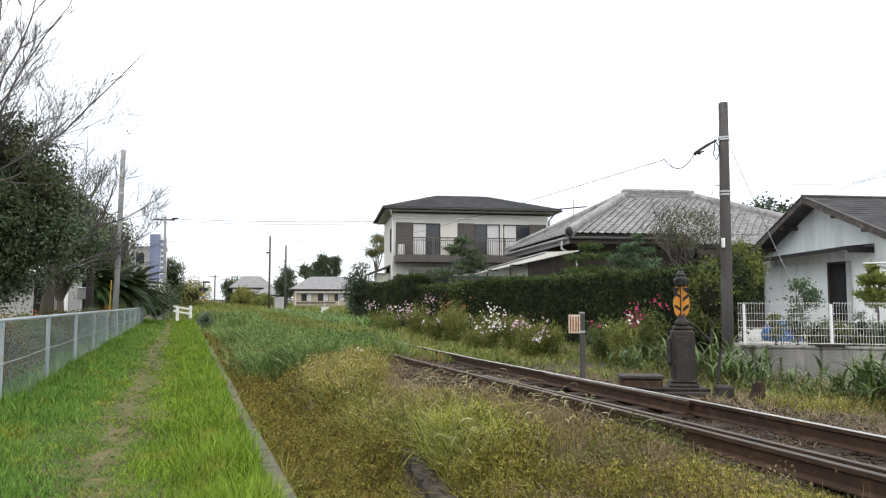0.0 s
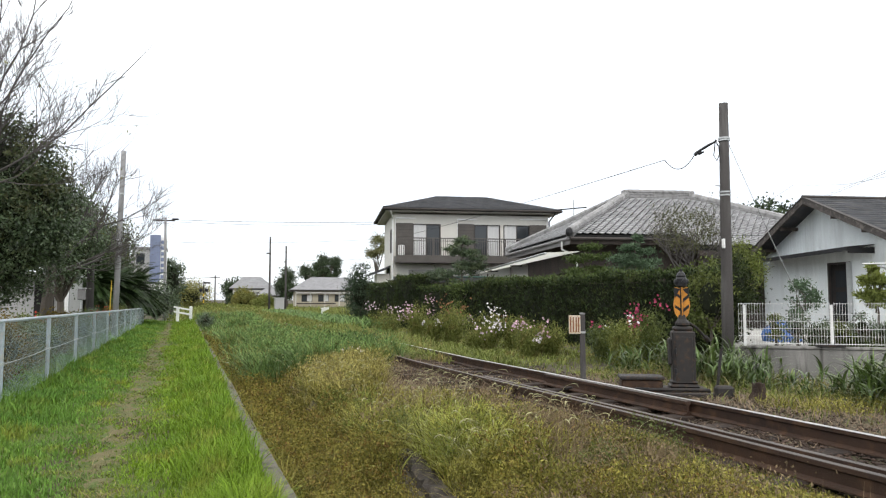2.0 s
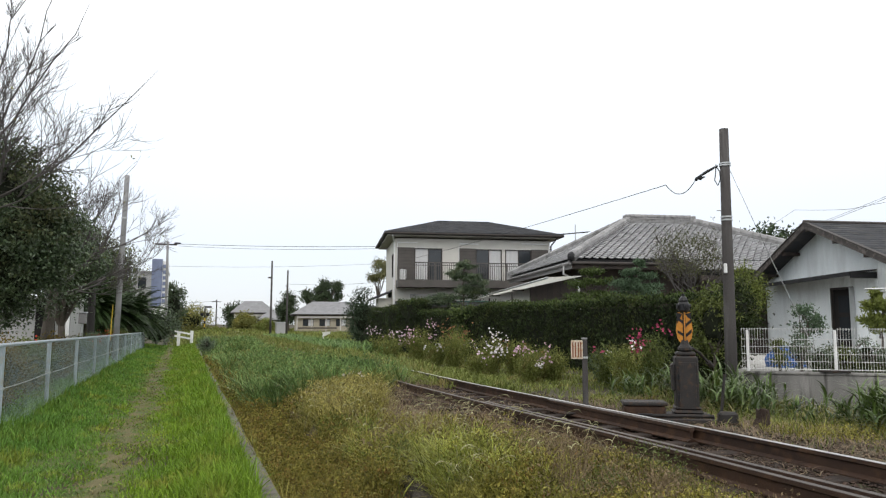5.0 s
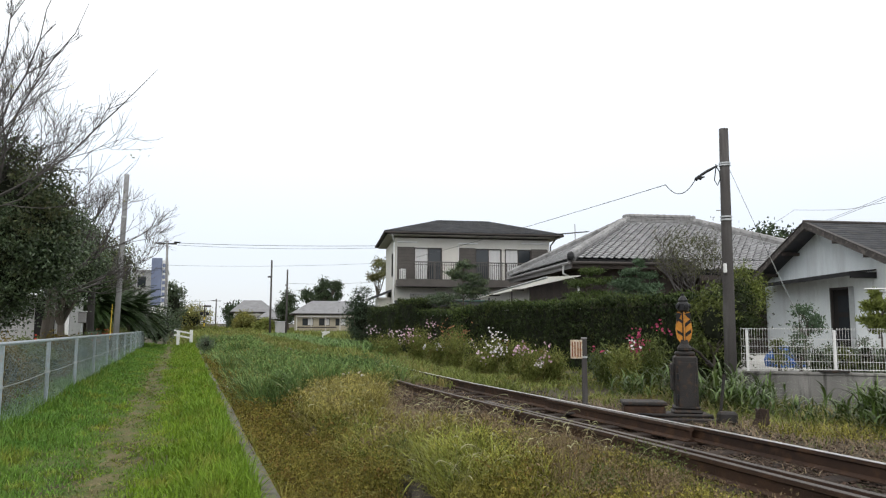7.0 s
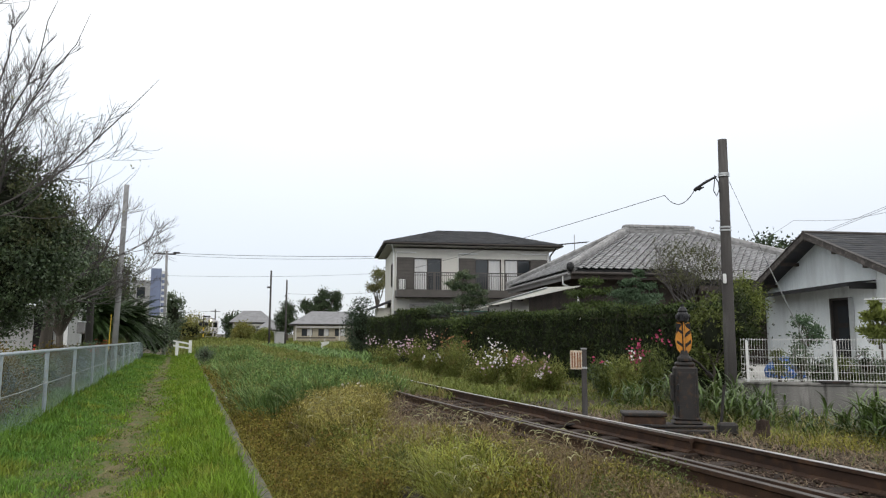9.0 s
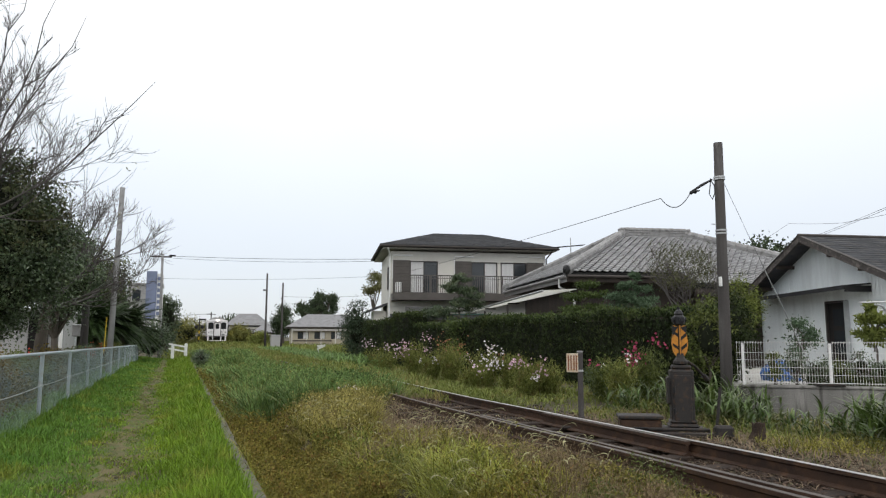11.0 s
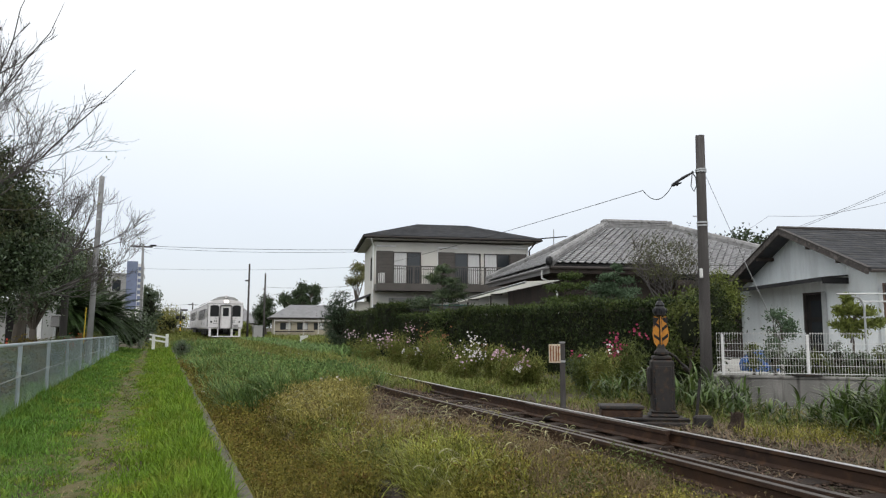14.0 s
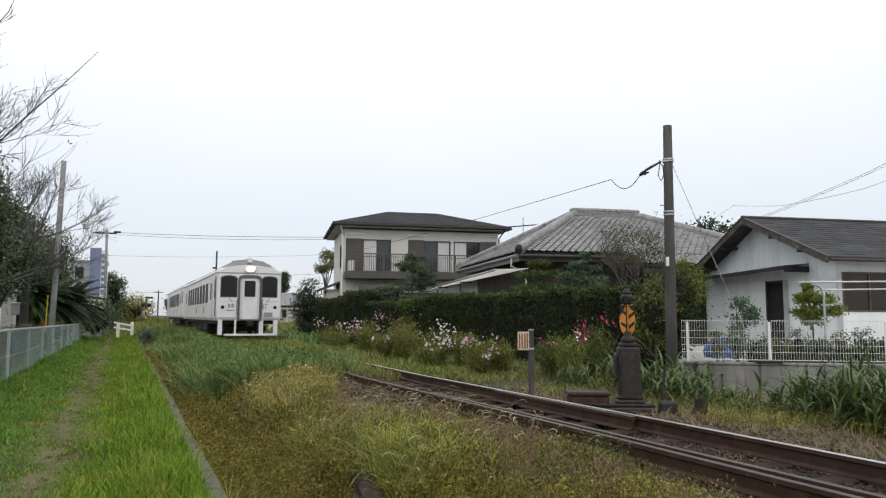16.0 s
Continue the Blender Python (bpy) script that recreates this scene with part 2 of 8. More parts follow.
M_LEAF_DARK = mat("evergreen_leaf", (0.092, 0.13, 0.064), (0.06, 0.09, 0.045), 0.8, 0.36, 0, 30, island=0.6, leaf=0.25, spec=0.45, stain=(0.115, 0.14, 0.065))
M_LEAF_OLIVE = mat("olive_evergreen_leaf", (0.098, 0.112, 0.046), (0.060, 0.078, 0.034), 0.8, 0.45, 0, 30, island=0.6, leaf=0.25, spec=0.4, stain=(0.118, 0.112, 0.050))
M_LEAF_MID = mat("shrub_leaf", (0.117, 0.138, 0.040), (0.082, 0.104, 0.031), 0.9, 0.55, 0, 30, island=0.5, leaf=0.25)
M_LEAF_YELLOW = mat("yellow_green_leaf", (0.235, 0.235, 0.075), (0.16, 0.17, 0.052), 0.5, 0.6, 0, 30, island=0.4, leaf=0.35, stain=(0.33, 0.28, 0.06))
M_CYCAD = mat("cycad_leaf", (0.046, 0.076, 0.026), (0.026, 0.046, 0.016), 1.0, 0.4, 0, 30, island=0.5, leaf=0.2)
M_PINK = mat("pink_petal", (0.60, 0.42, 0.48), (0.50, 0.32, 0.40), 4, 0.7, 0, 30, island=0.3, leaf=0.3)
M_PETAL_WHITE = mat("white_petal", (0.68, 0.655, 0.65), (0.58, 0.52, 0.54), 4, 0.7, 0, 30, island=0.15, leaf=0.3)
M_MAGENTA = mat("magenta_petal", (0.38, 0.06, 0.12), (0.28, 0.045, 0.09), 4, 0.7, 0, 30, island=0.35, leaf=0.3)
M_RUSSET = mat("russet_flower", (0.30, 0.15, 0.08), (0.22, 0.12, 0.06), 4, 0.8, 0, 30, island=0.35, leaf=0.2)
M_RED = mat("red_flower", (0.52, 0.06, 0.03), (0.42, 0.05, 0.03), 4, 0.7, 0, 30, island=0.3)
M_YELLOW = mat("yellow_sleeve", (0.75, 0.52, 0.05), rough=0.5, bump=0)
M_BLUE = mat("blue_sheet", (0.06, 0.16, 0.42), (0.05, 0.12, 0.34), 4, 0.5, 0.3, 20)
M_BLUEGREY = mat("blue_sign", (0.20, 0.235, 0.34), (0.17, 0.20, 0.29), 2, 0.6, 0.05, 30)
M_METAL = mat("galvanised", (0.52, 0.53, 0.53), (0.44, 0.45, 0.45), 5, 0.45, 0.05, 60, metal=0.7)
M_CONIFER_PALE = mat("grey_green_leaf", (0.15, 0.19, 0.12), (0.10, 0.13, 0.085), 0.9, 0.6, 0, 30, island=0.45, leaf=0.15)
M_CROP = mat("pale_crop_leaf", (0.19, 0.285, 0.095), (0.13, 0.215, 0.066), 1.2, 0.5, 0, 30, island=0.5, leaf=0.35)
M_CONIFER_DARK = mat("dark_conifer_leaf", (0.060, 0.085, 0.050), (0.036, 0.055, 0.032), 0.8, 0.6, 0, 30, island=0.5, leaf=0.1)
M_FAR_TREE = mat("distant_leaf", (0.065, 0.09, 0.045), (0.045, 0.066, 0.034), 0.5, 0.7, 0, 20, island=0.45, leaf=0.1)
M_GREY_BLDG = mat("grey_wall", (0.42, 0.42, 0.41), (0.36, 0.36, 0.35), 0.6, 0.85, 0.1, 30, streak=True)
M_BOARD = mat("worn_board", (0.62, 0.56, 0.47), (0.50, 0.40, 0.28), 9, 0.7, 0.2, 60, stain=(0.45, 0.27, 0.13))
M_RUST_MARK = mat("rust_mark", (0.24, 0.10, 0.05), rough=0.8, bump=0)
M_FAR_ROOF = mat("distant_tiles", (0.24, 0.24, 0.245), (0.19, 0.19, 0.195), 1.0, 0.6, 0.2, 20, stain=(0.16, 0.16, 0.16))
M_DRAIN = mat("mossy_concrete", (0.05, 0.04, 0.03), (0.028, 0.024, 0.02), 4, 0.95, 0.9, 30, stain=(0.085, 0.07, 0.05))
M_STRIPE = mat("grey_stencil", (0.33, 0.32, 0.32), rough=0.6, bump=0)

# ---- mesh helpers ----
rng = np.random.default_rng(7)


def np_mesh(name, verts, quads=None, tris=None, material=None, parent=None, smooth=False):
    """One mesh object from arrays of corners and faces."""
    me = bpy.data.meshes.new(name)
    verts = np.asarray(verts, np.float32).reshape(-1, 3)
    parts, sizes = [], []
    for f in (quads, tris):
        if f is not None and len(f):
            f = np.asarray(f, np.int32)
            parts.append(f.ravel())
            sizes.append(np.full(len(f), f.shape[1], np.int32))
    loops, sizes = np.concatenate(parts), np.concatenate(sizes)
    me.vertices.add(len(verts))
    me.vertices.foreach_set("co", verts.ravel())
    me.loops.add(len(loops))
    me.loops.foreach_set("vertex_index", loops)
    me.polygons.add(len(sizes))
    me.polygons.foreach_set("loop_start", np.concatenate([[0], np.cumsum(sizes)[:-1]]).astype(np.int32))
    if smooth:
        me.polygons.foreach_set("use_smooth", np.ones(len(sizes), bool))
    me.update(calc_edges=True)
    if material:
        me.materials.append(material)
    ob = new(name, me)
    ob.parent = parent
    return ob


def part(name, bm, material, parent=None, label="", smooth=False):
    """Links a bmesh as one mesh object under a thing or a part."""
    me = bpy.data.meshes.new(name)
    bmesh.ops.recalc_face_normals(bm, faces=bm.faces)
    bm.to_mesh(me)
    bm.free()
    if smooth:
        me.polygons.foreach_set("use_smooth", [True] * len(me.polygons))
    me.materials.append(material)
    ob = new(name, me)
    ob.parent = parent
    return tagged(ob, label)


def thing(name, label, category, group="", kind="", at=None):
    ob = new(name)
    ob.empty_display_size = 0.2
    if at is not None:
        ob.matrix_basis = at
    return tagged(ob, label, category, group, kind)


def box(bm, x0, x1, y0, y1, z0, z1, bevel=0.0, m=None):
    g = bmesh.ops.create_cube(bm, size=1.0)["verts"]
    for v in g:
        v.co = Vector(((x0 + x1) / 2 + v.co.x * (x1 - x0), (y0 + y1) / 2 + v.co.y * (y1 - y0), (z0 + z1) / 2 + v.co.z * (z1 - z0)))
        if m is not None:
            v.co = m @ v.co
    if bevel:
        bmesh.ops.bevel(bm, geom=list({e for v in g for e in v.link_edges}), offset=bevel, segments=1, affect="EDGES", profile=0.5)
    return bm


def boxes(*rows, bevel=0.0):
    bm = bmesh.new()
    for r in rows:
        box(bm, *r, bevel=bevel)
    return bm


def tube(bm, points, radii, sides=8, caps=True):
    """A tapering round bar along points."""
    pts = [Vector(p) for p in points]
    if not hasattr(radii, "__len__"):
        radii = [radii] * len(pts)
    rings, side = [], None
    for i, p in enumerate(pts):
        d = (pts[min(i + 1, len(pts) - 1)] - pts[max(i - 1, 0)]).normalized()
        if side is None:
            side = d.orthogonal().normalized()
        side = (side - d * side.dot(d)).normalized()
        other = d.cross(side)
        rings.append([bm.verts.new(p + (side * math.cos(a) + other * math.sin(a)) * radii[i]) for a in [2 * math.pi * j / sides for j in range(sides)]])
    for a, b in zip(rings, rings[1:]):
        for j in range(sides):
            bm.faces.new((a[j], a[(j + 1) % sides], b[(j + 1) % sides], b[j]))
    if caps and sides > 2:
        bm.faces.new(rings[0][::-1])
        bm.faces.new(rings[-1])
    return bm


def bar(points, radii, sides=8):
    return tube(bmesh.new(), points, radii, sides)


def spin(profile, steps=16, m=None):
    """A turned body from (radius, height) pairs."""
    bm = bmesh.new()
    rings = []
    for r, z in profile:
        rings.append([bm.verts.new((r * math.cos(2 * math.pi * j / steps), r * math.sin(2 * math.pi * j / steps), z)) for j in range(steps)])
    for a, b in zip(rings, rings[1:]):
        for j in range(steps):
            bm.faces.new((a[j], a[(j + 1) % steps], b[(j + 1) % steps], b[j]))
    bm.faces.new(rings[0][::-1])
    bm.faces.new(rings[-1])
    if m is not None:
        bm.transform(m)
    return bm


def prism(outline, y0, y1, m=None):
    """An outline in x and z drawn out along y."""
    bm = bmesh.new()
    a = [bm.verts.new((x, y0, z)) for x, z in outline]
    b = [bm.verts.new((x, y1, z)) for x, z in outline]
    bm.faces.new(a)
    bm.faces.new(b[::-1])
    for i in range(len(a)):
        j = (i + 1) % len(a)
        bm.faces.new((a[i], b[i], b[j], a[j]))
    if m is not None:
        bm.transform(m)
    return bm


def slab(corners, thick):
    """A sheet with three or four corners and a thickness downwards along its normal."""
    bm = bmesh.new()
    c = [Vector(p) for p in corners]
    n = (c[1] - c[0]).cross(c[2] - c[0]).normalized()
    if n.z < 0:
        n = -n
    a = [bm.verts.new(p) for p in c]
    b = [bm.verts.new(p - n * thick) for p in c]
    bm.faces.new(a)
    bm.faces.new(b[::-1])
    for i in range(len(a)):
        j = (i + 1) % len(a)
        bm.faces.new((a[i], b[i], b[j], a[j]))
    return bm


def blade_arrays(base, height, width, lean, turn, seg=3):
    """Tapering bent blades: a strip of seg quads and a tip for each."""
    n = len(base)
    s = np.linspace(0, 1, seg + 2)[:-1]
    s = np.append(s, 1.0)
    out = np.stack([np.cos(turn), np.sin(turn), np.zeros(n)], 1)
    twist = turn + math.pi / 2 + rng.normal(0, 0.5, n)
    side = np.stack([np.cos(twist), np.sin(twist), np.zeros(n)], 1)
    k = len(s)
    mid = base[:, None, :] + out[:, None, :] * (lean * height)[:, None, None] * (s ** 2)[None, :, None]
    mid = mid.copy()
    mid[:, :, 2] += height[:, None] * (s[None, :] - 0.35 * np.minimum(lean, 1.6)[:, None] * s[None, :] ** 2.5)
    w = width[:, None] * (0.75 + 0.5 * s - 1.25 * s ** 2)[None, :].clip(0)
    left, right = mid - side[:, None, :] * w[:, :, None] / 2, mid + side[:, None, :] * w[:, :, None] / 2
    verts = np.empty((n, 2 * (k - 1) + 1, 3))
    verts[:, 0:-1:2], verts[:, 1:-1:2], verts[:, -1] = left[:, :-1], right[:, :-1], mid[:, -1]
    q = np.array([[2 * i, 2 * i + 1, 2 * i + 3, 2 * i + 2] for i in range(k - 2)])
    t = np.array([[2 * k - 4, 2 * k - 3, 2 * k - 2]])
    off = (np.arange(n) * (2 * k - 1))[:, None, None]
    return verts.reshape(-1, 3), (q[None] + off).reshape(-1, 4), (t[None] + off).reshape(-1, 3)


def leaf_arrays(place, size, up=0.3, slim=0.5):
    """Folded pointed leaves, turned at random: two triangles each."""
    n = len(place)
    d = rng.normal(0, 1, (n, 3))
    d[:, 2] += up
    d /= np.linalg.norm(d, axis=1)[:, None]
    o = np.cross(d, rng.normal(0, 1, (n, 3)))
    o /= np.linalg.norm(o, axis=1)[:, None] + 1e-9
    nrm = np.cross(d, o)
    size = np.broadcast_to(size, (n,))[:, None]
    a, tip = place, place + d * size
    mid = place + d * size * 0.45 + nrm * size * 0.08
    verts = np.stack([a, mid - o * size * slim / 2, tip, mid + o * size * slim / 2], 1).reshape(-1, 3)
    off = (np.arange(n) * 4)[:, None]
    tris = np.concatenate([np.array([[0, 1, 2]]) + off, np.array([[0, 2, 3]]) + off])
    return verts, tris


def stack(sets):
    """Joins several (verts, faces) pairs into one."""
    vs, fs, k = [], [], 0
    for v, f in sets:
        vs.append(v)
        fs.append(f + k)
        k += len(v)
    return np.concatenate(vs), np.concatenate(fs)


def noise2(x, y, scale, seed=0.0):
    """A smooth field between about -1 and 1, from a few waves."""
    v = np.zeros_like(x)
    for i in range(5):
        a, f, p = seed * 1.7 + i * 2.399, scale * (0.7 + 0.45 * i), seed * 3.1 + i * 1.3
        v += np.sin((x * np.cos(a) + y * np.sin(a)) * f + p + 1.3 * np.sin((x * np.sin(a) - y * np.cos(a)) * f * 0.6 + p))
    return v / 3.0

# ---- ground, one sheet to the horizon ----
def track_x(y):
    """The middle of the track at the distance y."""
    ys = [-40, -10, 0, 6, 12, 18, 26, 34, 60, 125]
    xs = [5.3, 4.72, 4.62, 4.56, 4.40, 4.52, 4.83, 4.95, 4.95, 4.95]
    x = np.interp(y, ys, xs)
    over = np.maximum(np.asarray(y, float) - 118, 0)
    return x - over ** 2 / 500.0


def rise(y):
    """How much the line climbs beyond the level stretch."""
    return np.interp(y, [31, 53, 70, 82, 97, 140, 300], [0.0, 0.08, 0.15, 0.20, 0.28, 0.42, 0.6])


def ground_z(x, y):
    x, y = np.asarray(x, float), np.asarray(y, float)
    z = np.interp(x, [-60, -2.6, 0.6, 0.74, 0.80, 1.55, 1.75, 2.6, 3.3, 3.75, 5.55, 6.2, 7.5, 9.5, 14, 60],
                  [0.1, 0.0, 0.0, 0.0, -0.34, -0.36, -0.15, -0.02, 0.03, 0.02, 0.02, 0.06, 0.05, 0.10, 0.15, 0.1])
    z = np.where((x > 0.74) & (z < 0), z * np.clip((48 - y) / 14, 0, 1), z)
    far = np.clip((np.hypot(x, y) - 60) / 80, 0, 1)
    z = z * (1 - far) - 0.05 * far + 0.04 * noise2(x, y, 0.9) * (1 - far) * np.where(np.abs(x + 0.8) < 1.6, 0.35, 1)
    z = z + 0.075 * np.clip((0.80 - np.abs(x - track_x(y))) / 0.30, 0, 1) * (1 - far)
    along, out = 0.819 * (x - 10.3) - 0.574 * (y - 11.15), 0.574 * (x - 10.3) + 0.819 * (y - 11.15)
    z = z - 0.42 * np.clip((along + 1.6) / 1.4, 0, 1) * np.clip((14 - along) / 2, 0, 1) * np.clip((out + 2.4) / 1.3, 0, 1) * np.clip(1 - out, 0, 1)
    z = z + rise(y) * np.clip(1.9 - np.abs(x - track_x(y)) / 2.5, 0, 1)
    return z


def build_ground():
    xs = np.unique(np.concatenate([[-3000, -900, -300, -120], np.arange(-60, -8, 4), np.arange(-8, -2.5, 1.0), np.arange(-2.5, 0.6, 0.35), [0.6, 0.74, 0.80, 1.1, 1.35, 1.55, 1.75, 2.1, 2.6, 2.95, 3.3, 3.75, 4.2, 4.65, 5.1, 5.55, 6.2, 6.8], np.arange(7.5, 14, 0.8), np.arange(14, 60, 4), [120, 300, 900, 3000]]))
    ys = np.unique(np.concatenate([[-3000, -900, -300, -100], np.arange(-50, -4, 4), np.arange(-4, 50, 0.7), np.arange(50, 150, 5), [200, 300, 600, 1500, 4000]]))
    gx, gy = np.meshgrid(xs, ys)
    verts = np.stack([gx, gy, ground_z(gx, gy)], -1).reshape(-1, 3)
    w = len(xs)
    i = (np.arange(len(ys) - 1)[:, None] * w + np.arange(w - 1)[None]).ravel()
    ob = np_mesh("ground", verts, np.stack([i, i + 1, i + w + 1, i + w], 1), material=M_SOIL, smooth=True)
    tagged(ob, "brown soil ground under grass and weeds", "ground", kind="structure")


build_ground()


def build_trodden():
    """The worn line along the grassy footpath, rough enough to break through the turf in patches."""
    ys = np.concatenate([np.arange(-8, 1.5, 0.25), np.arange(1.5, 14, 0.07), np.arange(14, 56, 0.25)])
    mid = -0.55 - 0.004 * ys + 0.04 * np.sin(ys * 0.55) + 0.03 * np.sin(ys * 1.7)
    cols = np.linspace(-1, 1, 13)
    gx = mid[:, None] + 0.30 * cols[None]
    gy = np.repeat(ys[:, None], 13, 1)
    rough = 0.016 * noise2(gx, gy, 9.0, 1.0) + 0.012 * noise2(gx, gy, 23.0, 2.0)
    gz = ground_z(gx, gy) + 0.012 * noise2(gx, gy, 2.5) + 0.006 - 0.026 * (cols ** 2)[None] + 1.25 * rough
    i = (np.arange(len(ys) - 1)[:, None] * 13 + np.arange(12)[None]).ravel()
    ob = np_mesh("footpath", np.stack([gx, gy, gz], -1), np.stack([i, i + 1, i + 14, i + 13], 1), material=M_TRODDEN, smooth=True)
    tagged(ob, "narrow trodden earth footpath through mown grass", "footpath", kind="structure")


build_trodden()


def build_thatch():
    """Matted turf under the blades of the footpath."""
    xs, ys = np.linspace(-2.9, 0.58, 14), np.arange(-8.0, 52, 0.5)
    gx, gy = np.meshgrid(xs, ys)
    i = (np.arange(len(ys) - 1)[:, None] * 14 + np.arange(13)[None]).ravel()
    ob = np_mesh("turf", np.stack([gx, gy, ground_z(gx, gy) + 0.006 + 0.012 * noise2(gx, gy, 2.5)], -1), np.stack([i, i + 1, i + 15, i + 14], 1), material=M_THATCH, smooth=True)
    tagged(ob, "matted green turf of the footpath", "turf", kind="structure")


build_thatch()


def build_kerb():
    t = thing("kerb", "weathered grey concrete kerb along the grassy footpath", "kerb", kind="structure")
    me = None
    for i in range(48):
        y0 = -8.1 + i * 1.2
        if me is None:
            bm = boxes((-0.075, 0.075, 0.004, 1.19, -0.42, 0.04), bevel=0.014)
            ob = part("kerb_block", bm, M_KERB, t)
            me = ob.data
        else:
            ob = new("kerb_block", me)
            ob.parent = t
        ob.location = (0.665 + 0.004 * math.sin(i * 2.1), y0, 0.01 * math.sin(i * 1.3))


build_kerb()


def build_drain():
    """Rough concrete edge on the far side of the ditch."""
    bm = bmesh.new()
    pts = [(1.55, 2.4), (1.60, 3.6), (1.66, 4.4), (1.74, 5.1), (1.84, 5.8), (1.97, 6.6)]
    prev = None
    for i, (x, y) in enumerate(pts):
        top = 0.02 - 0.016 * i + 0.035 * math.sin(i * 2.2)
        row = [bm.verts.new(p) for p in ((x, y, -0.5), (x - 0.02, y, top - 0.03), (x + 0.02, y, top), (x + 0.14, y, top - 0.01), (x + 0.19, y, top - 0.06), (x + 0.2, y, -0.5))]
        if prev:
            for j in range(5):
                bm.faces.new((prev[j], prev[j + 1], row[j + 1], row[j]))
        else:
            bm.faces.new(row)
        prev = row
    bm.faces.new(prev[::-1])
    bmesh.ops.subdivide_edges(bm, edges=bm.edges[:], cuts=4, use_grid_fill=True)
    for v in bm.verts:
        if v.co.z > -0.45:
            q = v.co.copy()
            v.co += Vector((0.05 * noise.noise(q * 6), 0.0, 0.06 * noise.noise(q * 5 + Vector((3, 1, 2))) + 0.03 * noise.noise(q * 17)))
    ob = part("drain_edge", bm, M_DRAIN)
    tagged(ob, "broken weathered concrete edge of a weedy ditch", "drain", kind="structure")


build_drain()

# ---- the track ----
RAIL = 0.28


def rail_profile():
    h = [(0.0325, 0.0), (0.0325, -0.03), (0.010, -0.045), (0.010, -0.118), (0.061, -0.138), (0.061, -0.148)]
    return h + [(-x, z) for x, z in h[::-1]]


def build_rail(name, label, line, top):
    """A rail along (x, y) points, with a worn head laid on it."""
    t = thing(name, label, "rail", "rails of the track", "structure")
    for kind, prof, material in (("rail_body", rail_profile(), M_RAIL_RUST), ("rail_head", [(0.030, 0.0), (0.030, 0.003), (-0.030, 0.003), (-0.030, 0.0)], top)):
        bm = bmesh.new()
        prev = None
        for i, (x, y) in enumerate(line):
            a = Vector(line[min(i + 1, len(line) - 1)]) - Vector(line[max(i - 1, 0)])
            a.normalize()
            row = [bm.verts.new((x + a.y * px, y - a.x * px, RAIL + float(rise(y)) + pz)) for px, pz in prof]
            if prev:
                for j in range(len(row)):
                    k = (j + 1) % len(row)
                    bm.faces.new((prev[j], prev[k], row[k], row[j]))
            else:
                bm.faces.new(row)
            prev = row
        bm.faces.new(prev[::-1])
        part(kind, bm, material, t)


ys_rail = [float(v) for v in np.concatenate([np.arange(-36, 150, 0.75), np.arange(150, 345, 6.0)])]
build_rail("rail_far", "rusty steel rail with a bright worn head", [(float(track_x(y)) + 0.566, y) for y in ys_rail], M_RAIL_TOP)
build_rail("rail_near", "rusty steel rail with a dull brown head", [(float(track_x(y)) - 0.566, y) for y in ys_rail], M_RAIL_DULL)
build_rail("rail_inner", "rusty switch rail lying close beside the track rail", [(float(track_x(y)) - 0.566 + 0.012 + max(0.0, (9.2 - y)) * 0.012 + 0.075, y) for y in np.arange(-14, 9.3, 0.75)], M_RAIL_DULL)
build_rail("rail_switch", "dark switch tongue lying against the track rail", [(float(track_x(y)) + 0.566 - 0.085 - max(0.0, (9.0 - y)) * 0.006, y) for y in np.arange(6.2, 9.6, 0.5)], M_RAIL_DULL)


